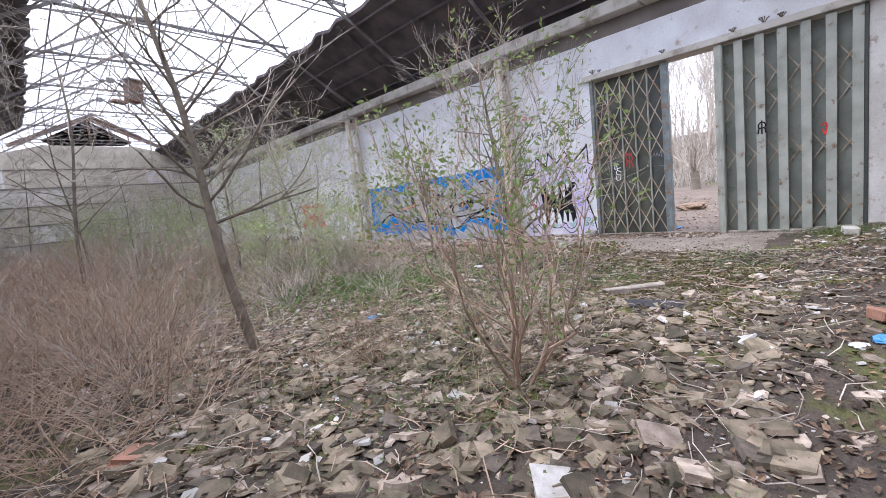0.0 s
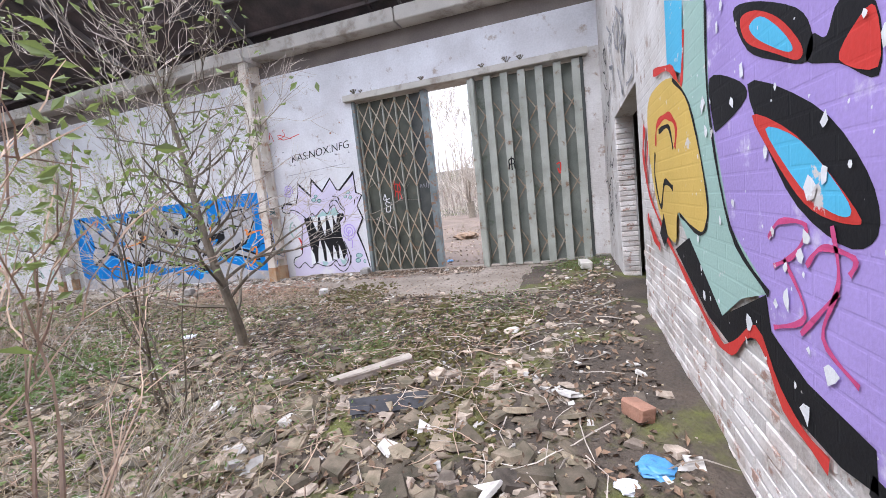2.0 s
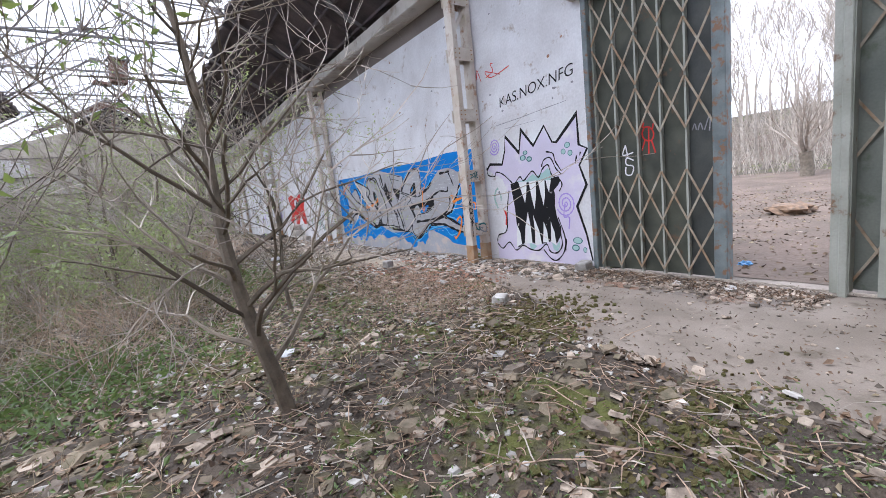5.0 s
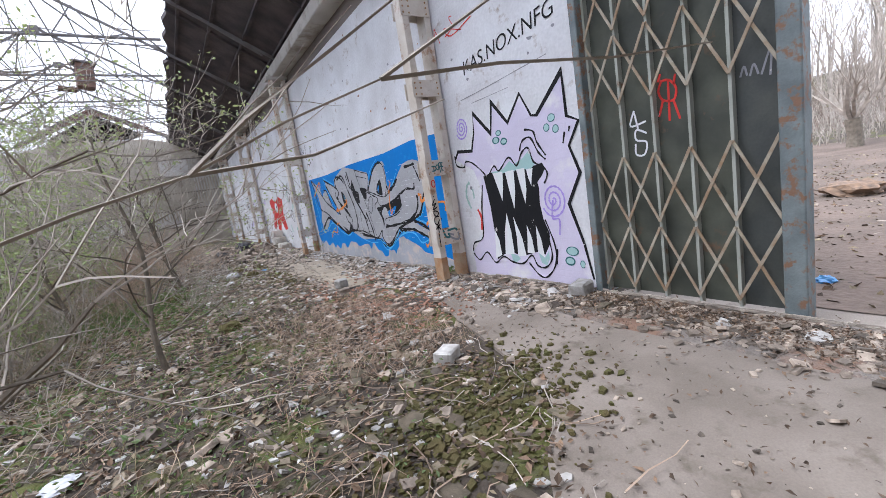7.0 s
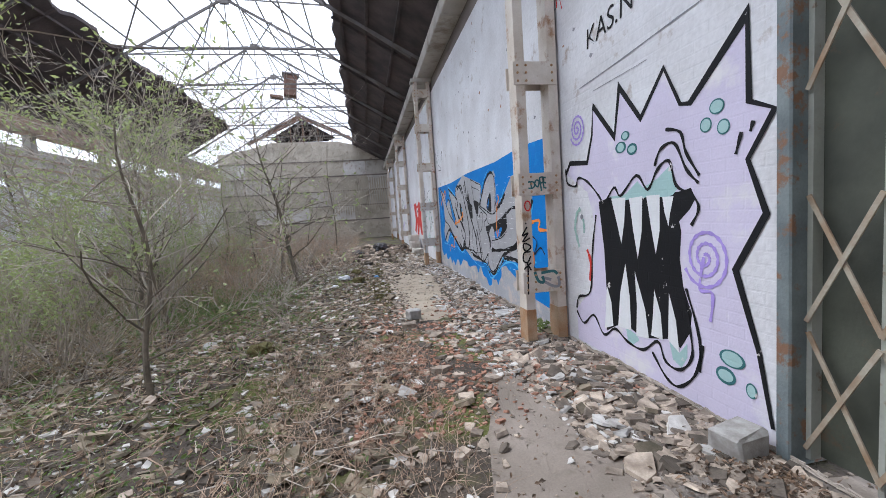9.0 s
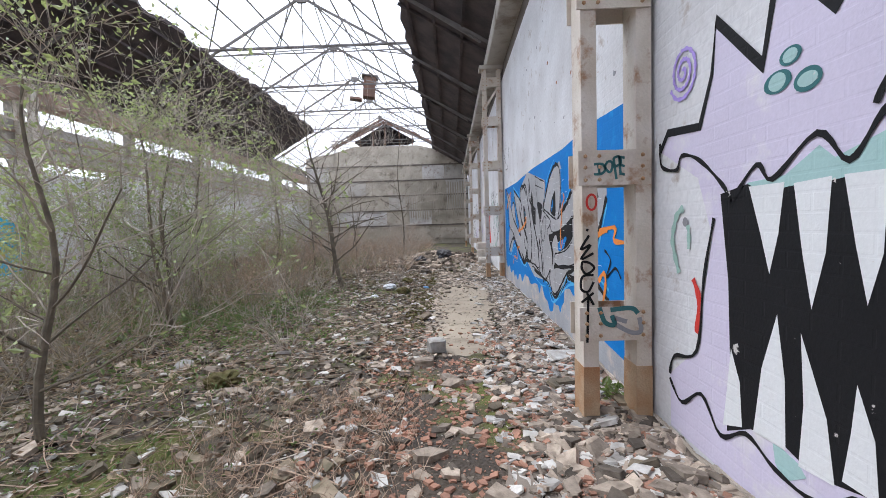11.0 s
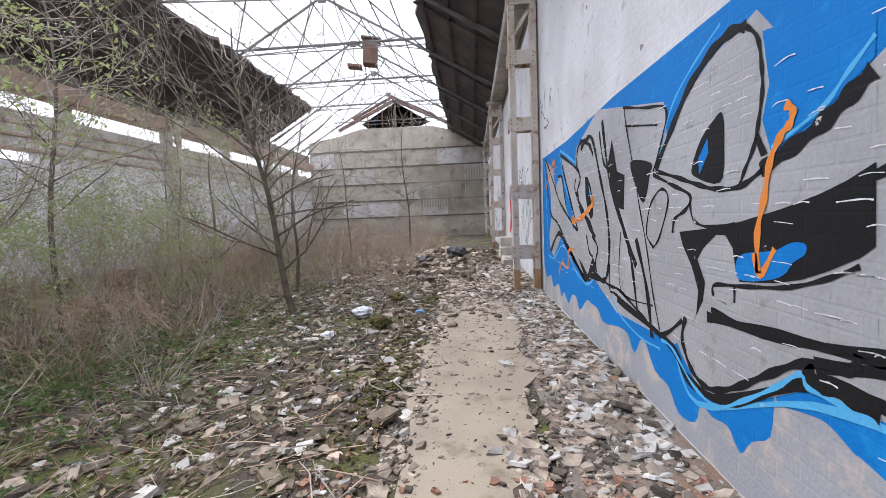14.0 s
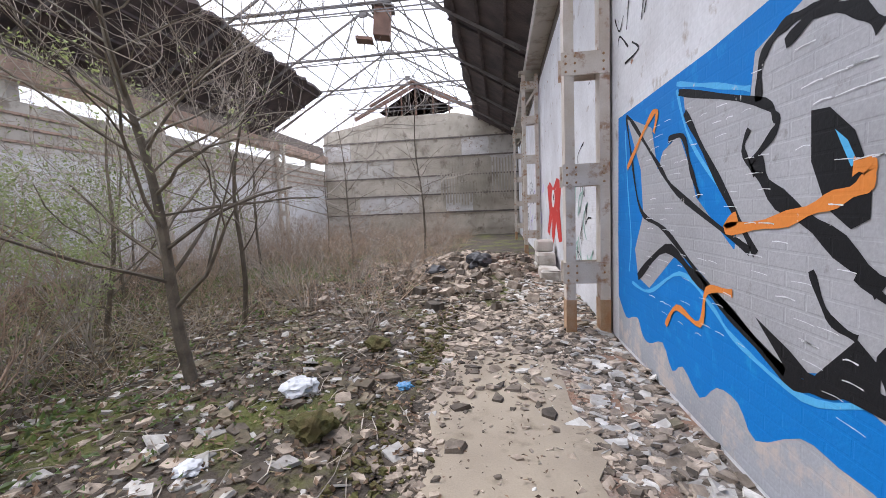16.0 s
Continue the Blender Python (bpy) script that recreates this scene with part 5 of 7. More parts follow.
scribble("scrawl_graffiti", "black scrawls on the white wall", P_BLACK, EAST_ART, 17.0, 19.8, 0.5, 2.6, 12, 0.03, 3)
scribble("scrawl_graffiti", "black scrawls on the far white wall", P_BLACK, EAST_ART, 25.0, 32.0, 0.5, 2.6, 26, 0.05, 3)
scribble("scrawl_graffiti", "lilac scrawls on the far white wall", P_LILAC, EAST_ART, 24.0, 30.0, 0.5, 2.2, 10, 0.12, 2)

art = mural("red_graffiti", "red figure shape with a white face on the white wall", EAST_ART)
fill(art, "red_shape", P_RED, 2, [(22.8, 2.1), (22.2, 2.2), (21.6, 2.0), (20.9, 2.2), (20.2, 2.05), (20.5, 1.5), (20.2, 0.8), (20.7, 0.75), (21.1, 1.2), (21.6, 0.65), (22.0, 0.8), (21.8, 1.3), (22.5, 0.8), (22.9, 0.9), (22.4, 1.4)])
blob(art, "face", P_WHITE, 3, (21.6, 1.75), 0.28, 0.22)
blob(art, "eye", P_BLACK, 4, (21.5, 1.78), 0.07, 0.07)

art = mural("yellow_graffiti", "yellow and blue bubble graffiti on a pale wall", 3)
fill(art, "blue_ground", P_CYAN, 1, [(13.2, 0.5), (13.0, 1.9), (14.6, 2.25), (16.0, 1.9), (16.2, 0.6)], smooth=True)
blob(art, "bubble", P_YELLOW, 2, (14.0, 1.5), 0.55, 0.4)
blob(art, "bubble", P_YELLOW, 2.4, (15.1, 1.0), 0.6, 0.35)
blob(art, "bubble", P_YELLOW, 2.8, (13.9, 0.85), 0.5, 0.3)

# marks on the steel column
art = mural("column_tags", "black and orange sprayed tags on the column and its plates", EAST_ART)


def tag_on_column(pts, width, mat, name="line"):
    bm = bmesh.new()
    pts = [Vector(p) for p in curve_through(pts)]
    rows = []
    for i, p in enumerate(pts):
        d = pts[min(i + 1, len(pts) - 1)] - pts[max(i - 1, 0)]
        n = Vector((-d.y, d.x)).normalized() if d.length > 1e-6 else Vector((0, 1))
        rows.append([bm.verts.new((p.x + s * n.x * width, COLUMN_YS[0] - 0.021, p.y + s * n.y * width)) for s in (-1, 1)])
    for a, b in zip(rows, rows[1:]):
        bm.faces.new((a[0], a[1], b[1], b[0]))
    part(name, bm, mat, art)


for pts in ([(11.28, 1.89), (11.29, 1.82)], [(11.25, 1.89), (11.31, 1.89), (11.33, 1.85), (11.3, 1.82), (11.25, 1.82)], [(11.35, 1.91), (11.33, 1.87), (11.36, 1.83), (11.38, 1.86), (11.38, 1.9), (11.35, 1.91)],
            [(11.39, 1.93), (11.41, 1.78)], [(11.39, 1.93), (11.43, 1.94), (11.44, 1.89), (11.4, 1.87)], [(11.42, 1.94), (11.47, 1.93)], [(11.43, 1.94), (11.44, 1.81)], [(11.44, 1.88), (11.47, 1.87)], [(11.44, 1.82), (11.47, 1.81)]):
    tag_on_column(pts, 0.009, P_TEALDARK)
for pts in ([(11.19, 1.425), (11.205, 1.415)], [(11.21, 1.38), (11.15, 1.28), (11.22, 1.31), (11.15, 1.21), (11.24, 1.25)], [(11.155, 1.19), (11.21, 1.18), (11.245, 1.14), (11.19, 1.1), (11.155, 1.14), (11.16, 1.19)],
            [(11.24, 1.09), (11.16, 1.08), (11.15, 0.99), (11.2, 0.97), (11.24, 1.04)], [(11.15, 0.89), (11.24, 0.96)], [(11.19, 0.96), (11.24, 0.87)], [(11.2, 0.92), (11.195, 0.75), (11.19, 0.59)]):
    tag_on_column(pts, 0.009, P_BLACK)
for pts in ([(11.28, 0.85), (11.32, 0.74), (11.39, 0.72), (11.37, 0.79)], [(11.36, 0.83), (11.51, 0.84), (11.56, 0.8)], [(11.4, 0.72), (11.51, 0.66), (11.58, 0.67), (11.57, 0.77)], [(11.39, 0.77), (11.48, 0.74)]):
    tag_on_column(pts, 0.017, P_GREY if pts[0][0] > 11.385 else P_TEALDARK)
tag_on_column([(WALL - 0.47 + 0.035 * math.cos(a), 1.62 + 0.055 * math.sin(a)) for a in np.linspace(0, 6.4, 9)], 0.008, P_RED)

# red and white marks on the gate
art = mural("gate_tags", "small red and white sprayed signs on the green gate", EAST_ART)


def tag_on_gate(pts, width, mat, x):
    bm = bmesh.new()
    pts = [Vector(p) for p in curve_through(pts)]
    rows = []
    for i, p in enumerate(pts):
        d = pts[min(i + 1, len(pts) - 1)] - pts[max(i - 1, 0)]
        n = Vector((-d.y, d.x)).normalized() if d.length > 1e-6 else Vector((0, 1))
        rows.append([bm.verts.new((x, p.x + s * n.x * width, p.y + s * n.y * width)) for s in (-1, 1)])
    for a, b in zip(rows, rows[1:]):
        bm.faces.new((a[0], a[1], b[1], b[0]))
    part("line", bm, mat, art)


GX = WALL + 0.146
for pts in ([(4.27, 2.23), (4.18, 2.22), (4.12, 2.13), (4.15, 2.03), (4.25, 2.05), (4.29, 2.14), (4.26, 2.22)], [(4.19, 2.22), (4.2, 1.84)], [(4.25, 2.05), (4.3, 1.9)],
            [(4.15, 2.02), (4.1, 1.84)], [(4.29, 2.23), (4.26, 2.3)], [(4.12, 2.26), (4.14, 2.17)]):
    tag_on_gate(pts, 0.011, P_RED, GX)
for pts in ([(4.56, 2.02), (4.61, 1.87), (4.44, 1.89)], [(4.56, 2.0), (4.53, 1.83)], [(4.44, 1.77), (4.55, 1.82), (4.56, 1.72), (4.45, 1.68), (4.48, 1.56), (4.57, 1.57), (4.57, 1.68)]):
    tag_on_gate(pts, 0.010, P_WHITE, GX)
for pts in ([(3.59, 2.07), (3.56, 2.15), (3.54, 2.07)], [(3.52, 2.06), (3.49, 2.15), (3.46, 2.06)], [(3.44, 2.05), (3.37, 2.24), (3.38, 2.03)]):
    tag_on_gate(pts, 0.008, P_GREY, GX)
for pts in ([(1.27, 2.5), (1.27, 2.2)], [(1.33, 2.42), (1.27, 2.46), (1.21, 2.42), (1.22, 2.34), (1.32, 2.34), (1.33, 2.42)], [(1.32, 2.34), (1.34, 2.22)], [(1.22, 2.34), (1.2, 2.22)]):
    tag_on_gate(pts, 0.013, P_BLACK, WALL - 0.054)
tag_on_gate([(0.30, 2.2), (0.22, 2.22), (0.24, 2.0), (0.28, 2.12)], 0.014, P_RED, WALL - 0.06)


# ---------------------------------------------------------------- plants
def grow(rnd, paths, tips, p, d, length, r, depth, wander=0.25, lift=0.12, fork=(2, 4), ratio=0.62, spread=0.75):
    n = 5 if depth > 0 else 3
    pts = [(p.copy(), r)]
    step = length / n
    for i in range(n):
        d = (d + Vector((rnd.uniform(-1, 1), rnd.uniform(-1, 1), rnd.uniform(-0.6, 0.8))) * wander + Vector((0, 0, lift)) * 0.5).normalized()
        p = p + d * step
        pts.append((p.copy(), r * (1 - 0.55 * (i + 1) / n) if depth > 0 else r * (1 - 0.6 * (i + 1) / n)))
    paths.append(pts)
    if depth == 0:
        tips.append((p, d))
        tips.append((pts[2][0], d))
        return
    for k in range(rnd.randint(*fork)):
        at = rnd.randint(1 if depth > 2 else 2, n) if k else n
        q, rr = pts[at]
        side = d.orthogonal().normalized()
        side.rotate(Matrix.Rotation(rnd.uniform(0, 6.28), 3, d))
        nd = (d + side * rnd.uniform(0.4, 1.0) * spread).normalized()
        grow(rnd, paths, tips, q, nd, length * ratio * rnd.uniform(0.75, 1.2), max(rr * 0.72, 0.0036), depth - 1, wander, lift, fork, ratio, spread)


def leaf_mesh(rnd, tips, per, size, spread):
    verts, faces = [], []
    for p, d in tips:
        for k in range(per):
            c = p + Vector((rnd.uniform(-1, 1), rnd.uniform(-1, 1), rnd.uniform(-1, 1))) * spread
            a = Vector((rnd.uniform(-1, 1), rnd.uniform(-1, 1), rnd.uniform(-0.5, 0.9))).normalized()
            b = a.orthogonal().normalized()
            b.rotate(Matrix.Rotation(rnd.uniform(0, 6.28), 3, a))
            s = size * rnd.uniform(0.6, 1.3)
            up = a.cross(b) * s * 0.12
            i = len(verts)
            verts += [c, c + a * s * 0.5 + b * s * 0.22 + up, c + a * s, c + a * s * 0.5 - b * s * 0.22 + up]
            faces += [(i, i + 1, i + 2), (i, i + 2, i + 3)]
    return verts, faces


def plant(name, label, category, group, seed, stems, height, radius, depth, mat, leaf=None, per=3, size=0.05, lean=(0, 0), flare=0.5, fork=(2, 4), wander=0.22, lift=0.15, ratio=0.62, sides=5, leaf_spread=0.08, base=0.12):
    rnd = random.Random(seed)
    ob = empty(name, label, category, group)
    paths, tips = [], []
    for s in range(stems):
        a = rnd.uniform(0, 6.28)
        f = flare * rnd.uniform(0.4, 1.0) if stems > 1 else 0.0
        d = Vector((math.cos(a) * f + lean[0], math.sin(a) * f + lean[1], 1)).normalized()
        p = Vector((math.cos(a) * base * rnd.random(), math.sin(a) * base * rnd.random(), -0.05)) if stems > 1 else Vector((0, 0, -0.08))
        own = len(paths)
        grow(rnd, paths, tips, p, d, height * rnd.uniform(0.38, 0.55), radius * rnd.uniform(0.7, 1.1), depth, wander, lift, fork, ratio)
        if stems > 1:
            mesh_of("stem", *tubes([q for q in paths[own:] if q[0][1] > radius * 0.45], sides), mat, ob)
    thick = [q for q in paths if q[0][1] > radius * 0.45]
    thin = [q for q in paths if q[0][1] <= radius * 0.45]
    if stems == 1:
        mesh_of("trunk", *tubes(thick, 7), mat, ob)
        mesh_of("crown", *tubes(thin, 4), M_TWIG, ob)
    else:
        mesh_of("twigwork", *tubes(thin, sides), mat, ob)
    if leaf:
        mesh_of("foliage", *leaf_mesh(rnd, tips, per, size, leaf_spread), leaf, ob)
    return ob


def sapling(label, seed, height, radius, bend, limbs, reach, leaf=None, size=0.06, low=0.22, per=1):
    """A young tree: one bent stem with many thin side limbs that fork into twigs. bend: drift of the stem at mid height and at the top."""
    rnd = random.Random(seed)
    ob = empty("young_tree", label, "tree", "young trees")
    n = 10
    stem = []
    for i in range(n + 1):
        f = i / n
        p = Vector((bend[0] * f + bend[2] * f * f + 0.05 * math.sin(f * 9 + seed), bend[1] * f + bend[3] * f * f + 0.05 * math.cos(f * 7 + seed), height * f - 0.08))
        stem.append((p, radius * (1 - 0.86 * f) + 0.004))
    paths, tips = [], []
    for k in range(limbs):
        f = low + (0.98 - low) * (k + rnd.random() * 0.8) / limbs
        j = min(int(f * n), n - 1)
        p = stem[j][0].lerp(stem[j + 1][0], f * n - j)
        a = k * 2.4 + rnd.uniform(-0.5, 0.5)
        d = Vector((math.cos(a), math.sin(a), rnd.uniform(0.25, 0.9))).normalized()
        grow(rnd, paths, tips, p, d, reach * (1.15 - 0.6 * f) * rnd.uniform(0.6, 1.1), max(stem[j][1] * 0.42, 0.006), 3, 0.24, 0.02, (2, 4), 0.66, 0.85)
    mesh_of("trunk", *tubes([stem], 8), M_BARK, ob)
    mesh_of("limbwork", *tubes([q for q in paths if q[0][1] > 0.009], 5), M_BARK, ob)
    mesh_of("crown", *tubes([q for q in paths if q[0][1] <= 0.009], 4), M_TWIG, ob)
    if leaf:
        mesh_of("foliage", *leaf_mesh(rnd, tips, per, size, 0.06), leaf, ob)
    return ob


def place(ob, x, y, turn=0.0, s=1.0):
    ob.matrix_basis = pose(x, y, ground_z(x, y), 0, 0, turn) @ Matrix.Diagonal((s, s, s, 1))
    return ob


def put_copy(ob, x, y, turn=0.0, s=1.0):
    c = copy_thing(ob, Matrix.Identity(4))
    return place(c, x, y, turn, s)


# single trees that the walk passes
place(sapling("slender leaning bare young tree on rubble", 3, 5.2, 0.06, (-0.5, 0.25, -0.1, 0.2), 30, 1.5, low=0.3), 1.64, 4.92)
place(plant("leafy_bush", "straw-stemmed bush with young green leaves", "bush", "bushes", 19, 8, 2.7, 0.018, 3, M_TWIG_R, M_LEAF, per=3, size=0.046, flare=0.5, fork=(3, 4), lift=0.1, wander=0.3), 2.55, 1.8)
place(plant("leafy_bush", "tall loose bush with long stems and fresh leaves", "bush", "bushes", 18, 4, 3.9, 0.011, 3, M_BARK, M_LEAF, per=2, size=0.075, flare=0.35, fork=(2, 4), lift=0.12, wander=0.2), 4.6, 3.35)
place(sapling("crooked low tree with wide bare branches and few leaves", 8, 3.9, 0.06, (-0.45, 0.25, 0.15, 0.1), 34, 1.35, low=0.12), 6.28, 4.25)
place(sapling("bare young tree with a dark bent trunk", 29, 4.6, 0.055, (-1.2, 0.15, 0.3, 0.1), 34, 1.9, low=0.15), 7.6, 14.6)
place(sapling("bare slim young tree with forked twigs", 31, 3.8, 0.036, (0.1, 0.0, 0.2, 0.0), 15, 1.4, low=0.3), 6.7, 16.6)
tree_c = sapling("bare slim tree among the shrubs", 33, 5.4, 0.036, (0.3, 0.2, -0.4, 0.2), 20, 1.7, low=0.3)
place(tree_c, 4.6, 13.6)
for i, (x, y) in enumerate(((2.8, 18.5), (5.8, 23.5), (1.2, 15.0), (7.9, 25.0), (3.4, 27.5), (0.2, 21.5), (0.6, 9.5), (-0.6, 12.5), (5.2, 19.5), (2.6, 23.0))):
    put_copy(tree_c, x, y, 50 * i, 0.8 + 0.08 * (i % 4))

# leafy bushes
bush_a = plant("leafy_bush", "loose bush with small fresh green leaves", "bush", "bushes", 41, 7, 2.2, 0.016, 3, M_TWIG, M_LEAF_D, per=4, size=0.062, flare=0.75, leaf_spread=0.12, fork=(2, 4), lift=0.05)
place(bush_a, 5.6, 8.9)
leafy = sapling("small bushy tree with many tiny fresh leaves", 47, 2.7, 0.03, (0.1, 0.1, -0.2, 0.1), 20, 1.3, M_LEAF_D, 0.05, 0.15, 2)
place(leafy, 7.25, 7.5)
put_copy(leafy, 6.0, 10.6, 120, 1.15)
put_copy(leafy, 4.9, 12.2, 220, 1.3)
put_copy(leafy, 5.4, 15.8, 310, 1.1)
bush_b = plant("leafy_bush", "tall loose bush with pale green leaves", "bush", "bushes", 43, 5, 3.6, 0.02, 4, M_TWIG, M_LEAF, per=2, size=0.07, flare=0.5, leaf_spread=0.14, lift=0.12, fork=(2, 3))
place(bush_b, 6.0, 10.4, 0, 0.7)
for i, (x, y, s) in enumerate(((5.2, 8.6, 0.75), (1.2, 17.0, 1.0), (2.4, 16.6, 1.1), (6.0, 14.3, 0.8), (1.6, 19.5, 1.2), (4.1, 10.4, 0.9), (5.0, 12.8, 0.9), (3.2, 13.5, 1.0), (4.0, 16.5, 1.1), (3.6, 7.4, 0.9))):
    put_copy(bush_a, x, y, 77 * i, s)
for i, (x, y, s) in enumerate(((3.8, 12.0, 0.7), (3.0, 15.6, 0.75), (-0.6, 16.8, 0.8), (5.6, 15.4, 0.6), (2.0, 14.8, 0.75), (4.8, 19.2, 0.6), (0.8, 17.8, 0.8))):
    put_copy(bush_b, x, y, 61 * i, s)

# bare bushes
bush_c = plant("bare_bush", "tangled bare bush of reddish brown stems", "bush", "bushes", 51, 15, 2.0, 0.010, 3, M_TWIG_R, flare=0.95, fork=(2, 4), sides=4, wander=0.36, lift=0.0)
place(bush_c, 6.75, 13.3)
bush_d = plant("bare_bush", "grey-brown bare bush of thin upright stems", "bush", "bushes", 53, 18, 2.2, 0.009, 3, M_TWIG, flare=0.9, fork=(2, 3), sides=4, wander=0.36, lift=0.0)
place(bush_d, 8.15, 9.6, 0, 0.55)
SPOTS = random.Random(9)
for i in range(36):
    y = SPOTS.uniform(18, 37)
    x = SPOTS.uniform(-1.2, 8.6 if y > 23 else 6.8)
    put_copy(SPOTS.choice((bush_c, bush_d, bush_d)), x, y, SPOTS.uniform(0, 360), SPOTS.uniform(0.7, 1.15))
for i in range(16):
    x, y = SPOTS.uniform(-1.5, 1.2), SPOTS.uniform(5.5, 17)
    put_copy(SPOTS.choice((bush_c, bush_c, bush_d)), x, y, SPOTS.uniform(0, 360), SPOTS.uniform(0.7, 1.1))
for x, y, s in ((3.9, 5.2, 0.6), (3.0, 7.0, 0.8), (5.0, 6.6, 0.7), (5.8, 9.3, 0.7), (6.6, 11.8, 0.7), (8.7, 16.3, 0.5), (7.2, 17.6, 0.8), (6.2, 18.8, 0.9), (2.2, 3.3, 0.45), (3.6, 2.5, 0.4), (1.0, 7.6, 0.9), (0.5, 4.9, 0.6), (7.6, 11.6, 0.5), (2.4, 9.2, 0.9), (7.0, 20.5, 0.8), (8.2, 20.8, 0.6)):
    put_copy(SPOTS.choice((bush_c, bush_d)), x, y, SPOTS.uniform(0, 360), s)


def stuff(ob, label, category):
    return tagged(ob, label, category, kind="stuff")


def free_of_path(x, y):
    """Keeps growth off the trodden line and the concrete."""
    if x > 9.3 or (x > 8.2 and y < 6.5):
        return False
    if y < 1.6 + 0.35 * max(0.0, x - 3.5) and x < 8:
        return False
    return True


def brush(n, box_, h, mat, seed, label, keep=free_of_path, thick=0.0035):
    rnd = random.Random(seed)
    paths = []
    while len(paths) < n:
        x, y = rnd.uniform(box_[0], box_[1]), rnd.uniform(box_[2], box_[3])
        if not keep(x, y):
            continue
        p = Vector((x, y, ground_z(x, y) - 0.02))
        d = Vector((rnd.uniform(-1.1, 1.1), rnd.uniform(-1.1, 1.1), 1)).normalized()
        l = h * rnd.uniform(0.4, 1.1)
        pts = [(p, thick)]
        for i in range(3):
            d = (d + Vector((rnd.uniform(-0.4, 0.4), rnd.uniform(-0.4, 0.4), rnd.uniform(-0.5, 0.25)))).normalized()
            p = p + d * l / 3
            pts.append((p, thick * (1 - 0.28 * (i + 1))))
        paths.append(pts)
    return stuff(mesh_of("undergrowth", *tubes(paths, 3), mat), label, "undergrowth")


brush(3400, (-1.8, 8.8, 17, 38), 1.3, M_TWIG_R, 61, "dense dry brown undergrowth between the shrubs", thick=0.007)
brush(2600, (-1.8, 6.6, 5.5, 17), 0.9, M_TWIG, 62, "thin dry stalks standing between the shrubs", thick=0.005)
brush(2600, (-1.8, 7.0, 8.0, 19), 1.1, M_TWIG_Y, 66, "straw-coloured stalks standing between the shrubs", thick=0.0055)
brush(3200, (-1.6, 8.6, 3.0, 12), 0.38, M_TWIG_Y, 63, "short straw stalks in the rubble", thick=0.0035)
brush(1500, (-1.6, 1.2, 3.5, 10), 1.5, M_TWIG_R, 64, "reddish dry stalks near the start of the path", thick=0.005)
brush(320, (2.0, 4.6, 1.2, 3.6), 0.9, M_TWIG_Y, 67, "thin straw stalks round the bush", keep=lambda x, y: y > 1.0 + 0.2 * x, thick=0.003)
brush(1500, (8.3, 10.0, 5.2, 8.2), 0.32, M_TWIG_R, 65, "flattened dead stems at the edge of the concrete", keep=lambda x, y: True)


def herbs(n, boxes_, seed, size, mat, label, name="low_herbs", keep=free_of_path, hmax=0.22):
    rnd = random.Random(seed)
    tips = []
    for i in range(n):
        b = rnd.choice(boxes_)
        x, y = rnd.gauss((b[0] + b[1]) / 2, (b[1] - b[0]) / 3.2), rnd.gauss((b[2] + b[3]) / 2, (b[3] - b[2]) / 3.2)
        if keep(x, y):
            tips.append((Vector((x, y, ground_z(x, y) + rnd.uniform(0.0, hmax))), None))
    return stuff(mesh_of(name, *leaf_mesh(rnd, tips, 4, size, 0.07), mat), label, "herbs")


herbs(4200, [(2, 6.5, 17, 25), (0, 5, 8, 15), (5, 7.5, 10, 14), (3, 6, 5, 8)], 71, 0.075, M_IVY, "low green herbs and ivy under the shrubs", hmax=0.14)
herbs(1600, [(10.2, 11.2, -0.6, 0.6), (7.0, 9.0, 0.6, 2.0), (1.2, 3.2, 1.2, 3.0), (5.6, 7.2, 1.8, 3.2)], 72, 0.035, M_IVY, "fresh low weeds and grass tufts in the rubble", keep=lambda x, y: y > NEAR + 0.1 and x < WALL, hmax=0.05)


herbs(2600, [(6.2, 8.8, 3.5, 9.0), (6.8, 9.0, 8.0, 15.0), (2.0, 6.0, 2.0, 4.5)], 73, 0.042, M_IVY, "small green weeds between the rubble", keep=lambda x, y: y > 1.2 and x < 9.5, hmax=0.05)


# ---------------------------------------------------------------- rubble
def floor_z(x, y):
    """The height on which loose things lie: soil, slab or dust."""
    z = ground_z(x, y)
    if 10.8 < x < WALL and 2.4 < y < 24:
        return max(z + 0.012, 0.03 if y < 7 else -1.0)
    if 0.4 < y < 6.9 and apron_edge(y) < x < (WALL + 0.4 if y < 5.05 else 10.85):
        return max(z, 0.018)
    if 9.93 < x < 10.9 and 9.2 < y < 17.3:
        return max(z, 0.013)
    return z


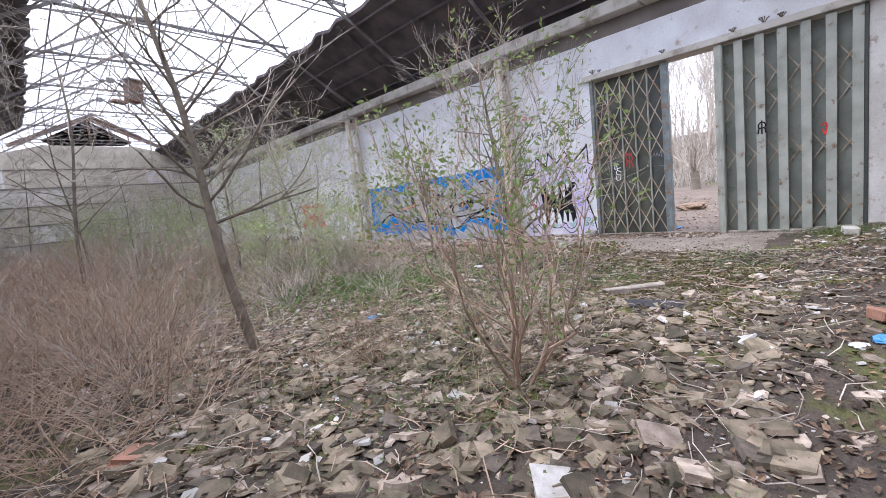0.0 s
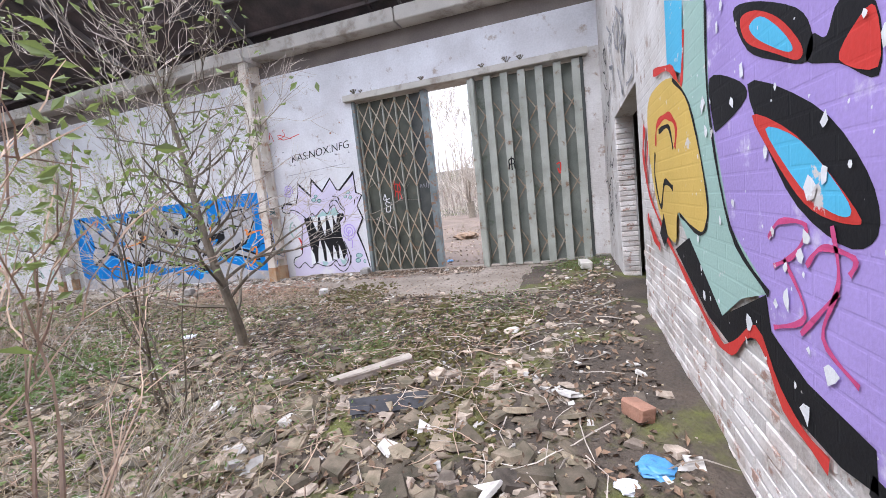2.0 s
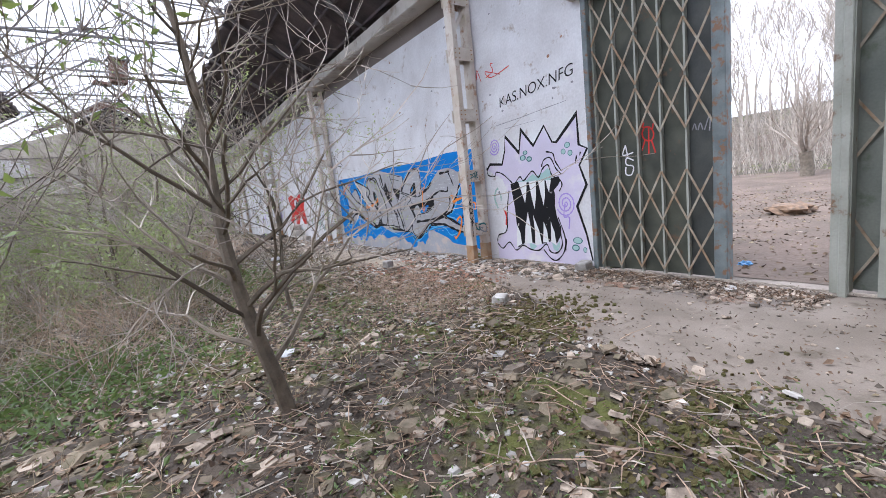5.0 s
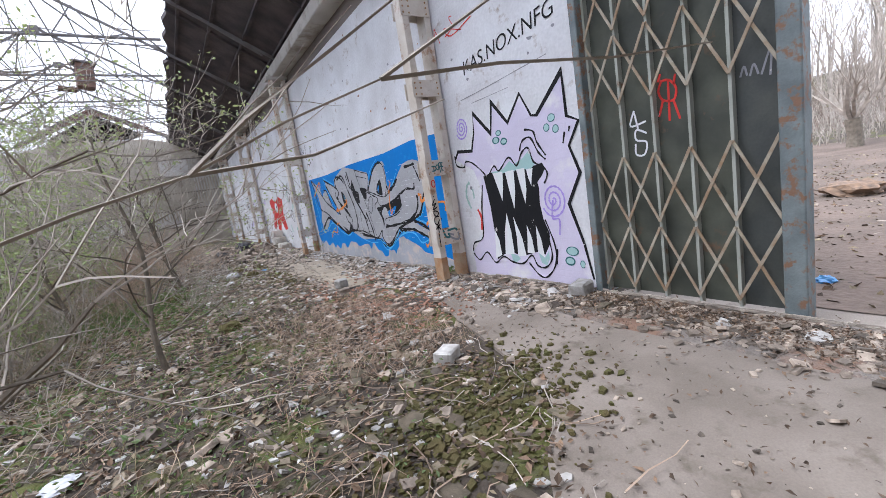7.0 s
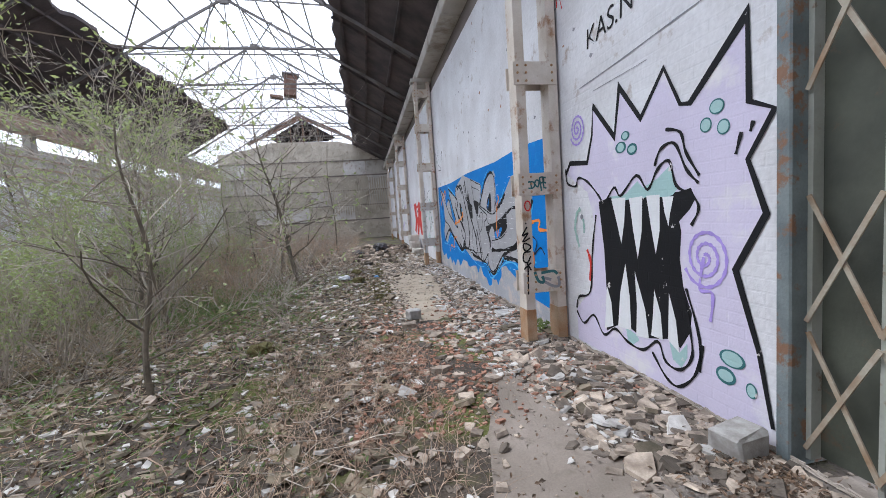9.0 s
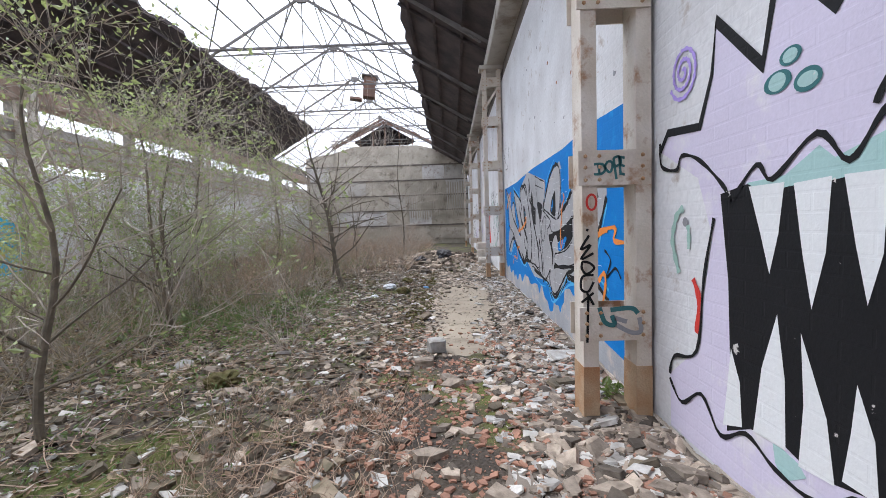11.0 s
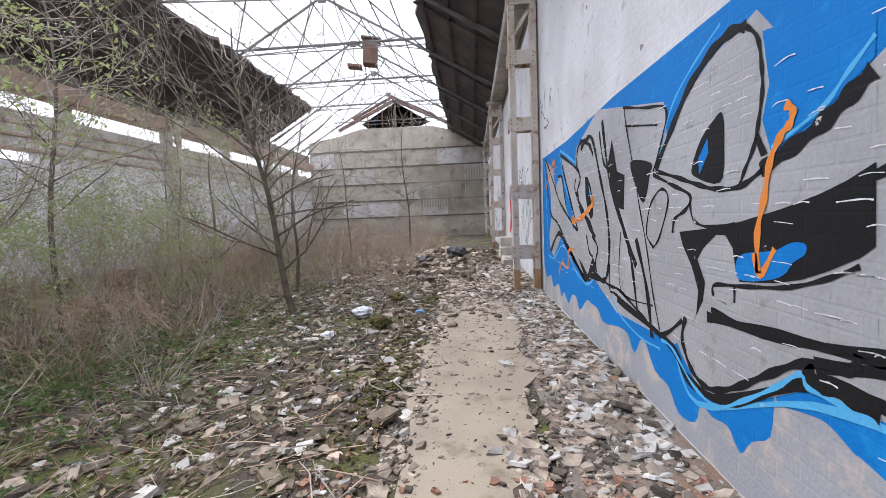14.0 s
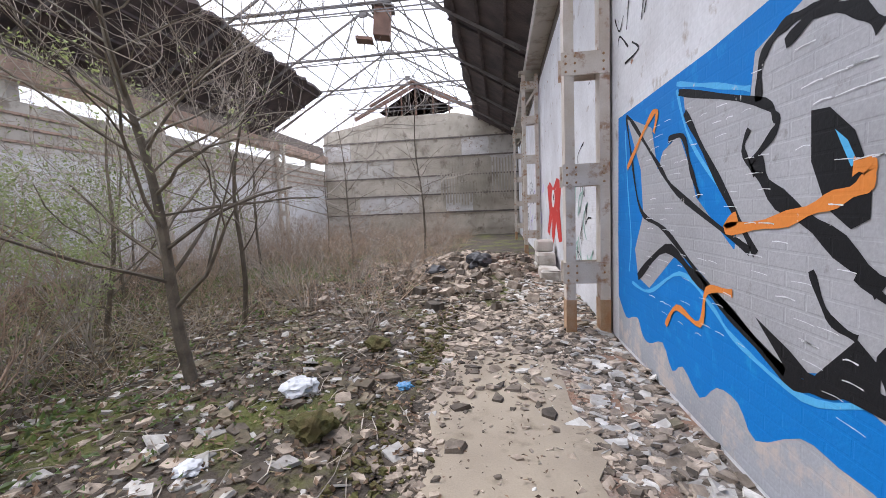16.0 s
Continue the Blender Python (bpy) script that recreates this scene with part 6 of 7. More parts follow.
def chips(n, where, smin, smax, thick, mats, seed, label, name="rubble", skew=2.2):
    """Flat broken pieces strewn on the ground: five-sided prisms, each tilted its own way."""
    rnd = random.Random(seed)
    verts, faces = [], []
    for i in range(n):
        x, y = where(rnd)
        s = smin + (smax - smin) * rnd.random() ** skew
        h = s * thick * rnd.uniform(0.5, 1.4)
        k = rnd.choice((4, 4, 5))
        a0 = rnd.uniform(0, 6.28)
        tilt = Euler((rnd.gauss(0, 0.22), rnd.gauss(0, 0.22), a0)).to_matrix()
        z = floor_z(x, y) + h * 0.35
        ex = rnd.uniform(0.55, 1.0)
        ring = [(math.cos(6.28 * j / k + rnd.uniform(-0.4, 0.4)) * s * 0.5, math.sin(6.28 * j / k + rnd.uniform(-0.4, 0.4)) * s * 0.5 * ex) for j in range(k)]
        b = len(verts)
        for zz, f in ((-0.5, 1.0), (0.5, rnd.uniform(0.82, 0.98))):
            for u, v in ring:
                verts.append(tilt @ Vector((u * f, v * f, zz * h)) + Vector((x, y, z)))
        faces.append(tuple(b + j for j in range(k))[::-1])
        faces.append(tuple(b + k + j for j in range(k)))
        for j in range(k):
            faces.append((b + j, b + (j + 1) % k, b + k + (j + 1) % k, b + k + j))
    return stuff(mesh_of(name, verts, faces, mats), label, "rubble")


def hall_spot(x0, x1, y0, y1, on_slab=0.02):
    def pick(rnd):
        while True:
            x, y = rnd.uniform(x0, x1), rnd.uniform(y0, y1)
            slab = (9.9 < x < (10.6 if y < 11 else 11.05) and 9.2 < y < 15.8) or (x > apron_edge(y) + 0.15 and 0.6 < y < 5.0) or (apron_edge(y) + 0.1 < x < 10.7 and 5.0 <= y < 6.8)
            if not slab or rnd.random() < on_slab:
                return x, y
    return pick


chips(10500, hall_spot(-1.8, 11.6, -0.6, 12), 0.012, 0.17, 0.15, M_RUBBLE, 81, "grey-brown rubble strewn over the hall floor", skew=2.8)
chips(8500, hall_spot(5.5, 11.6, 8, 24), 0.012, 0.18, 0.15, M_RUBBLE, 82, "grey-brown rubble beside the walkway", skew=2.8)
chips(4200, hall_spot(0, 11.6, -0.6, 24, 0.03), 0.01, 0.14, 0.15, M_RUBBLE_W, 83, "white plaster chips strewn over the floor", skew=2.8)
chips(7000, hall_spot(10.5, 11.66, 5.4, 20, 0.12), 0.010, 0.15, 0.12, M_RUBBLE, 84, "flaked plaster along the foot of the wall", skew=3.4)
chips(3000, hall_spot(10.5, 11.66, 5.4, 20, 0.12), 0.012, 0.2, 0.08, M_RUBBLE_W, 90, "white flakes along the foot of the wall", skew=3.2)
chips(2700, hall_spot(0.0, 5.2, 0.1, 5.0), 0.03, 0.30, 0.11, M_RUBBLE_D, 85, "mossy broken roof tiles in a spread heap", skew=1.9)
chips(700, hall_spot(0.0, 6.0, 0.1, 6.0), 0.03, 0.26, 0.10, M_RUBBLE, 130, "pale broken roof tiles in a spread heap", skew=1.9)
chips(1500, hall_spot(0.0, 7.0, 0.0, 6.0), 0.012, 0.06, 0.2, M_RUBBLE_W, 131, "white crumbs between the broken tiles", skew=2)
chips(5200, hall_spot(9.2, 11.6, 6.0, 10.5, 0.15), 0.01, 0.09, 0.22, M_BRICK_R, 86, "crumbled red brick beside the column", skew=3)
chips(3600, hall_spot(3.5, 9.6, 2.0, 20), 0.03, 0.24, 0.13, M_RUBBLE_D, 87, "mossy broken tiles among dead stems", skew=2.3)
chips(900, hall_spot(6.5, 9.9, 6.0, 19), 0.03, 0.2, 0.12, M_RUBBLE_W, 132, "pale flat pieces of plaster beside the walkway", skew=2.4)
chips(1300, lambda r: (r.gauss(9.6, 0.9), r.gauss(21.5, 1.6)), 0.05, 0.34, 0.35, M_RUBBLE, 88, "heap of broken bricks and concrete", skew=1.5)
chips(2400, lambda r: (r.uniform(12.2, 22), r.uniform(-3, 12)), 0.03, 0.2, 0.15, M_RUBBLE, 89, "litter and bits of board on the open ground")


chips(1300, lambda r: (r.uniform(8.6, 11.9), r.uniform(0.5, 6.9)), 0.008, 0.06, 0.16, M_RUBBLE, 95, "small chips scattered on the concrete apron", skew=2.6)
chips(1500, lambda r: (r.uniform(9.7, 11.3), r.gauss(16.4, 1.0)), 0.02, 0.2, 0.14, M_RUBBLE, 133, "broken plaster lying over the far end of the walkway", skew=2.2)
chips(500, lambda r: (r.uniform(9.9, 10.95), r.uniform(9.2, 17.3)), 0.008, 0.07, 0.16, M_RUBBLE, 96, "small chips scattered on the walkway", skew=2.6)
chips(5000, lambda r: (r.choice((9.86, 11.06)) + r.gauss(0, 0.08), r.uniform(9.2, 17.3)), 0.01, 0.1, 0.16, M_RUBBLE, 97, "chips and soil crumbs along the walkway edges", skew=2.4)


chips(850, lambda r: (min(11.66, r.uniform(10.75, 11.75)), r.uniform(5.05, 7.8)), 0.03, 0.22, 0.12, M_RUBBLE, 98, "broken plaster plates at the foot of the wall", skew=2.2)
chips(2600, lambda r: (11.62 - abs(r.gauss(0, 0.28)), r.uniform(2.1, 5.3)), 0.012, 0.16, 0.15, M_RUBBLE, 99, "dirt and plaster pieces along the gate foot", skew=2.2)
chips(2600, hall_spot(1.0, 9.6, 2.5, 15, 0.0), 0.015, 0.12, 0.15, M_RUBBLE_W, 120, "pale plaster bits among the shrubs", skew=3)


def litter(n, where, seed, label, mat=M_LITTER, size=0.06):
    rnd = random.Random(seed)
    verts, faces = [], []
    for i in range(n):
        x, y = where(rnd)
        s = size * rnd.uniform(0.5, 1.4)
        m = Euler((rnd.gauss(0, 0.45), rnd.gauss(0, 0.45), rnd.uniform(0, 6.28))).to_matrix()
        o = Vector((x, y, floor_z(x, y) + rnd.uniform(0.008, 0.035)))
        b = len(verts)
        for q in ((-0.5, 0, 0), (-0.1, -0.26, 0.1), (0.5, 0, 0), (-0.1, 0.26, 0.12)):
            verts.append(m @ (Vector(q) * s) + o)
        faces += [(b, b + 1, b + 2), (b, b + 2, b + 3)]
    return stuff(mesh_of("leaf_litter", verts, faces, mat), label, "dead leaves")


litter(42000, hall_spot(-1.8, 9.8, -0.5, 20, 0.05), 91, "brown dead leaves lying on the soil")
litter(7000, hall_spot(-1.8, 9.8, -0.5, 16, 0.05), 92, "pale straw-coloured leaves and bark scraps", M_TWIG_Y, 0.045)
litter(4200, lambda r: (11.6 - abs(r.gauss(0, 0.26)), r.uniform(2.1, 5.3)), 94, "dark leaf dirt along the gate foot", M_LITTER, 0.035)
litter(1500, lambda r: (r.uniform(8.6, 11.9), r.uniform(0.5, 6.9)), 97, "dead leaves and dirt scraps on the concrete apron", M_LITTER, 0.035)
litter(700, lambda r: (r.uniform(9.9, 11.0), r.uniform(9.2, 16.5)), 98, "dirt scraps on the walkway", M_LITTER, 0.025)
litter(7000, lambda r: (r.uniform(12.2, 26), r.uniform(-6, 14)), 99, "brown dead leaves on the open ground", M_LITTER, 0.11)
litter(9000, lambda r: (r.uniform(12.2, 30), r.uniform(-8, 20)), 93, "pale dead leaves on the open ground", M_TWIG_Y, 0.09)


for i, (x, y, rx, ry) in enumerate(((9.25, 4.4, 0.75, 0.55), (8.9, 4.0, 0.6, 0.4), (6.3, 1.7, 0.8, 0.5), (7.3, 0.9, 0.6, 0.35), (9.6, 12.6, 0.22, 1.5), (9.65, 16.0, 0.2, 1.0), (5.4, 2.4, 0.5, 0.4), (8.1, 2.0, 0.7, 0.4), (4.9, 1.0, 0.5, 0.3), (10.9, 0.0, 0.5, 0.3))):
    chips(int(1500 * rx * ry + 350), lambda r: (min(r.gauss(x, rx * 0.6), WALL - 0.05), max(r.gauss(y, ry * 0.6), NEAR + 0.05)), 0.015, 0.09, 0.35, M_MOSS, 100 + i, "olive-brown moss cushions on the floor", "moss")


def sticks(n, where, seed, label, mat):
    """Dead twigs lying about."""
    rnd = random.Random(seed)
    paths = []
    for i in range(n):
        x, y = where(rnd)
        l = rnd.uniform(0.08, 0.6)
        a = rnd.uniform(0, 6.28)
        pts = []
        for k in range(4):
            px, py = x + math.cos(a) * l * k / 3, y + math.sin(a) * l * k / 3
            a += rnd.uniform(-0.3, 0.3)
            px, py = min(px, WALL - 0.02), max(py, NEAR + 0.02)
            pts.append((Vector((px, py, floor_z(px, py) + rnd.uniform(0.012, 0.05))), 0.004 * rnd.uniform(0.5, 1.4)))
        paths.append(pts)
    return stuff(mesh_of("dead_twigs", *tubes(paths, 3), mat), label, "twigs")


sticks(2200, hall_spot(-1.5, 9.8, -0.4, 18, 0.03), 111, "grey dead twigs lying on the rubble", M_TWIG)
sticks(2500, hall_spot(-1.5, 9.4, 0.6, 12, 0.03), 112, "reddish dead stems lying on the rubble", M_TWIG_R)


# ---------------------------------------------------------------- loose pieces
def rough_block(name, label, category, x, y, size, mat, turn=0.0, tilt=(0.0, 0.0), seed=0, z=None, group=""):
    """A chipped block of the given length, width and height."""
    rnd = random.Random(seed * 7 + int(x * 13))
    bm = bmesh.new()
    bmesh.ops.create_cube(bm, size=1.0, matrix=Matrix.Diagonal((*size, 1)))
    bmesh.ops.bevel(bm, geom=bm.edges[:], offset=min(size) * 0.12, segments=1, affect="EDGES")
    for v in bm.verts:
        v.co += Vector((rnd.uniform(-1, 1) * size[0], rnd.uniform(-1, 1) * size[1], rnd.uniform(-1, 1) * size[2])) * 0.05
    ob = part(name, bm, mat)
    base = floor_z(x, y) if z is None else z
    ob.matrix_world = pose(x, y, base + size[2] * 0.45, *tilt, turn)
    return tagged(ob, label, category, group)


rough_block("stone_block", "pale concrete block at the foot of the gate jamb", "block", 11.5, 5.2, (0.26, 0.2, 0.17), M_RUBBLE_W, 12, seed=1, group="blocks")
rough_block("stone_block", "pale rough block on the edge of the concrete", "block", 9.45, 5.1, (0.24, 0.17, 0.13), M_RUBBLE_W, 30, seed=2, group="blocks")
rough_block("stone_block", "square grey block on the walkway", "block", 10.0, 9.42, (0.2, 0.17, 0.16), M_RUBBLE_W, 18, seed=3, group="blocks")
rough_block("brick_block", "half brick lying on the walkway edge", "brick", 9.88, 9.0, (0.2, 0.11, 0.09), M_RUBBLE, 5, seed=4, group="blocks")
rough_block("plaster_plate", "flat white plate leaning at the wall foot", "plate", 11.42, 9.15, (0.36, 0.26, 0.03), M_RUBBLE_W, 8, (6, 3), 5)
for k, (y, z, l) in enumerate(((20.2, 0.0, 0.9), (20.9, 0.26, 0.5), (21.4, 0.26, 0.45), (21.2, 0.0, 0.8), (21.3, 0.52, 0.5))):
    rough_block("concrete_block", "grey concrete block stacked against the wall", "block", 11.42, y, (0.4, l, 0.26), M_CONC_L, 0, (0, 0), 10 + k, z, "stacked blocks")
rough_block("kerb_stone", "pale broken kerb lying in grass by the gate", "kerb", 10.4, -0.12, (0.75, 0.2, 0.13), M_CONC_L, 4, (2, 3), 9)
rough_block("plank", "weathered grey plank lying on the rubble", "plank", 5.6, 2.0, (0.85, 0.12, 0.08), M_TWIG, -36, (3, 2), 12)
rough_block("tar_sheet", "crumpled dark sheet lying on the rubble", "sheet", 5.0, 1.54, (0.62, 0.24, 0.04), M_BLACKJUNK, -60, (6, 5), 13)
rough_block("brick_block", "orange broken brick by the wall", "brick", 4.82, -0.28, (0.2, 0.12, 0.1), M_BRICK_R, 30, (8, 4), 14, group="blocks")
rough_block("plaster_plate", "white chip of board on the rubble", "plate", 4.65, 2.26, (0.17, 0.1, 0.04), M_RUBBLE_W, 10, (10, 8), 15)
rough_block("plaster_plate", "pale torn board leaning on rubble", "plate", 5.25, 0.22, (0.4, 0.1, 0.03), M_RUBBLE_W, 40, (10, 12), 16)
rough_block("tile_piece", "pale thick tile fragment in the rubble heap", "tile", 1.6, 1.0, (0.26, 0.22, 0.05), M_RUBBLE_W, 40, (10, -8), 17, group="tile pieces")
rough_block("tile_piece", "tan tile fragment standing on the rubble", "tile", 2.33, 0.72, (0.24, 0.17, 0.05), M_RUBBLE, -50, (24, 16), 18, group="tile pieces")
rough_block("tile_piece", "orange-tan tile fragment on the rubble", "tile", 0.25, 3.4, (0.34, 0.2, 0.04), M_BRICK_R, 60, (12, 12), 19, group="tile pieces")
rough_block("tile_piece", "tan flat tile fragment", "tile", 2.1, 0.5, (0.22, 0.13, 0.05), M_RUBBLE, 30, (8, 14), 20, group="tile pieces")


def crumpled(name, label, category, x, y, r, mat, seed, flat=0.5, group=""):
    rnd = random.Random(seed)
    bm = bmesh.new()
    bmesh.ops.create_icosphere(bm, subdivisions=3, radius=r)
    for v in bm.verts:
        q = v.co * (6 / max(r, 0.01) * 0.35)
        v.co *= 1 + 0.45 * noise.noise(q + Vector((seed, 0, 0))) + 0.2 * noise.noise(q * 2.7)
        v.co.z *= flat
    ob = part(name, bm, mat)
    ob.matrix_world = pose(x, y, ground_z(x, y) + r * flat * 0.6, 0, 0, rnd.uniform(0, 360))
    return tagged(ob, label, category, group)


crumpled("mossy_stone", "moss-covered stone lying in the rubble", "stone", 8.0, 8.45, 0.15, M_MOSS, 21, 0.55, "mossy stones")
crumpled("mossy_stone", "moss-covered stone beside the walkway", "stone", 9.1, 13.8, 0.14, M_MOSS, 22, 0.7, "mossy stones")
crumpled("mossy_stone", "mossy lump of concrete among twigs", "stone", 9.0, 15.6, 0.15, M_MOSS, 23, 0.6, "mossy stones")
crumpled("mossy_stone", "mossy lump of rubble under bare twigs", "stone", 7.4, 12.6, 0.18, M_MOSS, 24, 0.5, "mossy stones")
crumpled("plastic_bag", "crumpled blue plastic bag on the open ground", "bag", 12.95, 3.35, 0.09, M_BLUEBAG, 1, 0.6, "litter")
crumpled("plastic_packet", "torn blue packet on the rubble by the wall", "packet", 4.33, -0.3, 0.09, M_BLUEBAG, 2, 0.28, "litter")
crumpled("plastic_bag", "small white plastic bag in the rubble", "bag", 8.72, 14.35, 0.15, M_WHITEBAG, 3, 0.5, "litter")
crumpled("plastic_packet", "white crumpled packet beside a packet of blue", "packet", 4.2, -0.14, 0.06, M_WHITEBAG, 4, 0.35, "litter")
crumpled("plastic_packet", "blue scrap of plastic among twigs", "packet", 3.1, 4.6, 0.07, M_BLUEBAG, 5, 0.5, "litter")
crumpled("plastic_packet", "blue scrap of plastic by the walkway", "packet", 9.55, 14.6, 0.07, M_BLUEBAG, 6, 0.4, "litter")
crumpled("plastic_packet", "dark blue scrap in the soil", "packet", 7.9, 10.6, 0.06, M_BLUEBAG, 7, 0.4, "litter")
crumpled("plastic_packet", "white scrap of plastic in dead leaves", "packet", 6.65, 5.6, 0.1, M_WHITEBAG, 8, 0.3, "litter")
crumpled("plastic_packet", "white scrap of plastic in the rubble", "packet", 8.55, 13.3, 0.08, M_WHITEBAG, 9, 0.4, "litter")
crumpled("bin_bag", "dark torn bag on the rubble heap", "bag", 9.9, 20.6, 0.3, M_BLACKJUNK, 10, 0.7, "litter")
crumpled("bin_bag", "dark torn bag beside the rubble heap", "bag", 9.0, 20.0, 0.22, M_BLACKJUNK, 11, 0.6, "litter")


def rusty_pot(x, y):
    """A dark rusty canister half sunk in rubble."""
    p = empty("rusty_canister", "dark rusty canister half buried beside the wall", "canister")
    bm = bmesh.new()
    bmesh.ops.create_cone(bm, cap_ends=True, segments=20, radius1=0.075, radius2=0.07, depth=0.2)
    part("drum", bm, M_RUSTBEAM, p)
    bm = bmesh.new()
    bmesh.ops.create_cone(bm, cap_ends=True, segments=20, radius1=0.079, radius2=0.079, depth=0.018, matrix=Matrix.Translation((0, 0, 0.095)))
    part("rim", bm, M_BLACKJUNK, p)
    p.matrix_world = pose(x, y, ground_z(x, y) + 0.07, 14, 10, 0)


rusty_pot(3.85, -0.48)


def leaf_tuft(x, y):
    t = empty("weed_tuft", "bright green leafy weed at the column foot", "weed")
    rnd = random.Random(4)
    tips = [(Vector((rnd.gauss(0, 0.05), rnd.gauss(0, 0.05), 0.05 + 0.05 * rnd.random())), None) for i in range(14)]
    mesh_of("foliage", *leaf_mesh(rnd, tips, 3, 0.075, 0.03), M_LEAF, t)
    mesh_of("branchwork", *tubes([[(Vector((0, 0, -0.02)), 0.004), (p, 0.002)] for p, _ in tips], 3), M_IVY, t)
    t.matrix_basis = pose(x, y, ground_z(x, y))


leaf_tuft(11.47, 8.02)

def lintel_weed(y, s):
    rnd = random.Random(int(y * 10))
    paths = []
    for k in range(14):
        d = Vector((rnd.uniform(-0.6, 0.3), rnd.uniform(-0.8, 0.8), 1)).normalized()
        p = Vector((0, 0, 0))
        paths.append([(p, 0.006), (p + d * 0.07 * s, 0.005), (p + d * 0.13 * s + Vector((0, 0, -0.02)), 0.009)])
    t = empty("dry_weed", "dark dry weed growing on the gate lintel", "weed", "lintel weeds")
    for q in paths:
        mesh_of("stem", *tubes([q], 4), M_BARK, t)
    t.location = (WALL - 0.06, y, GATE_Z + 0.148)


for yy, ss in ((4.98, 1.2), (4.8, 0.9), (3.2, 1.0), (1.75, 1.0), (1.2, 1.3), (0.9, 1.1)):
    lintel_weed(yy, ss)

# broken slabs that can be told apart
SLABS = random.Random(77)
shapes = []
for i in range(14):
    bm = bmesh.new()
    k = SLABS.choice((4, 5, 6))
    ring = [(math.cos(6.283 * j / k + SLABS.uniform(-0.35, 0.35)) * SLABS.uniform(0.4, 0.6), math.sin(6.283 * j / k + SLABS.uniform(-0.35, 0.35)) * SLABS.uniform(0.25, 0.5)) for j in range(k)]
    h = SLABS.uniform(0.08, 0.2)
    lo = [bm.verts.new((u, v, -h / 2)) for u, v in ring]
    hi = [bm.verts.new((u * 0.93 + SLABS.uniform(-0.03, 0.03), v * 0.93, h / 2 + SLABS.uniform(-0.02, 0.02))) for u, v in ring]
    bm.faces.new(lo[::-1])
    bm.faces.new(hi)
    for j in range(k):
        bm.faces.new((lo[j], lo[(j + 1) % k], hi[(j + 1) % k], hi[j]))
    me = bpy.data.meshes.new("broken_slab")
    bm.to_mesh(me)
    bm.free()
    me.materials.append((M_RUBBLE, M_RUBBLE_W, M_RUBBLE, M_RUBBLE_D, M_RUBBLE)[i % 5])
    shapes.append(me)
SLAB_ZONES = ((0.3, 4.5, 0.2, 4.0, 70), (4.0, 9.0, 0.2, 4.5, 45), (7.8, 9.8, 6.5, 19.0, 75), (11.0, 11.55, 5.6, 19.0, 20), (8.4, 10.6, 18.5, 24.0, 45), (5.0, 8.0, 5.0, 14.0, 30), (9.4, 11.2, 6.2, 9.0, 18), (10.85, 11.55, 5.05, 7.2, 26), (11.2, 11.55, 2.6, 4.9, 8))
for x0, x1, y0, y1, n in SLAB_ZONES:
    for i in range(n):
        x, y = SLABS.uniform(x0, x1), SLABS.uniform(y0, y1)
        s = SLABS.uniform(0.12, 0.26)
        me = SLABS.choice(shapes)
        ob = new("broken_slab", me)
        ob.matrix_world = pose(x, y, floor_z(x, y) + 0.02, SLABS.gauss(0, 12), SLABS.gauss(0, 12), SLABS.uniform(0, 360)) @ Matrix.Diagonal((s, s, s, 1))
        mossy = me.materials[0] == M_RUBBLE_D
        tagged(ob, "mossy brown broken tile lying in the rubble" if mossy else "pale broken slab of concrete lying in the rubble", "rubble piece", "broken slabs")


# ---------------------------------------------------------------- outside the gate
def field_tree(x, y, s):
    t = empty("field_tree", "stout bare tree with a round twiggy crown in the field", "tree")
    rnd = random.Random(15)
    paths, tips = [], []
    trunk = [(Vector((0, 0, -0.2)), 0.5), (Vector((0.05, 0, 0.8)), 0.42), (Vector((0, 0.1, 1.9)), 0.45)]
    for k in range(9):
        a = k * 0.72
        d = Vector((math.cos(a) * 0.9, math.sin(a) * 0.9, 0.9)).normalized()
        grow(rnd, paths, tips, Vector((0, 0.1, 1.8)), d, 3.0, 0.17, 4, 0.16, 0.14, (3, 4), 0.62)
    mesh_of("trunk", *tubes([trunk], 9), M_BARK, t)
    mesh_of("crown", *tubes([[(p, max(r, 0.012)) for p, r in q] for q in paths], 4), M_TWIG, t)
    t.matrix_basis = pose(x, y, ground_z(x, y)) @ Matrix.Diagonal((s, s, s, 1))


field_tree(33.5, 7.5, 0.66)


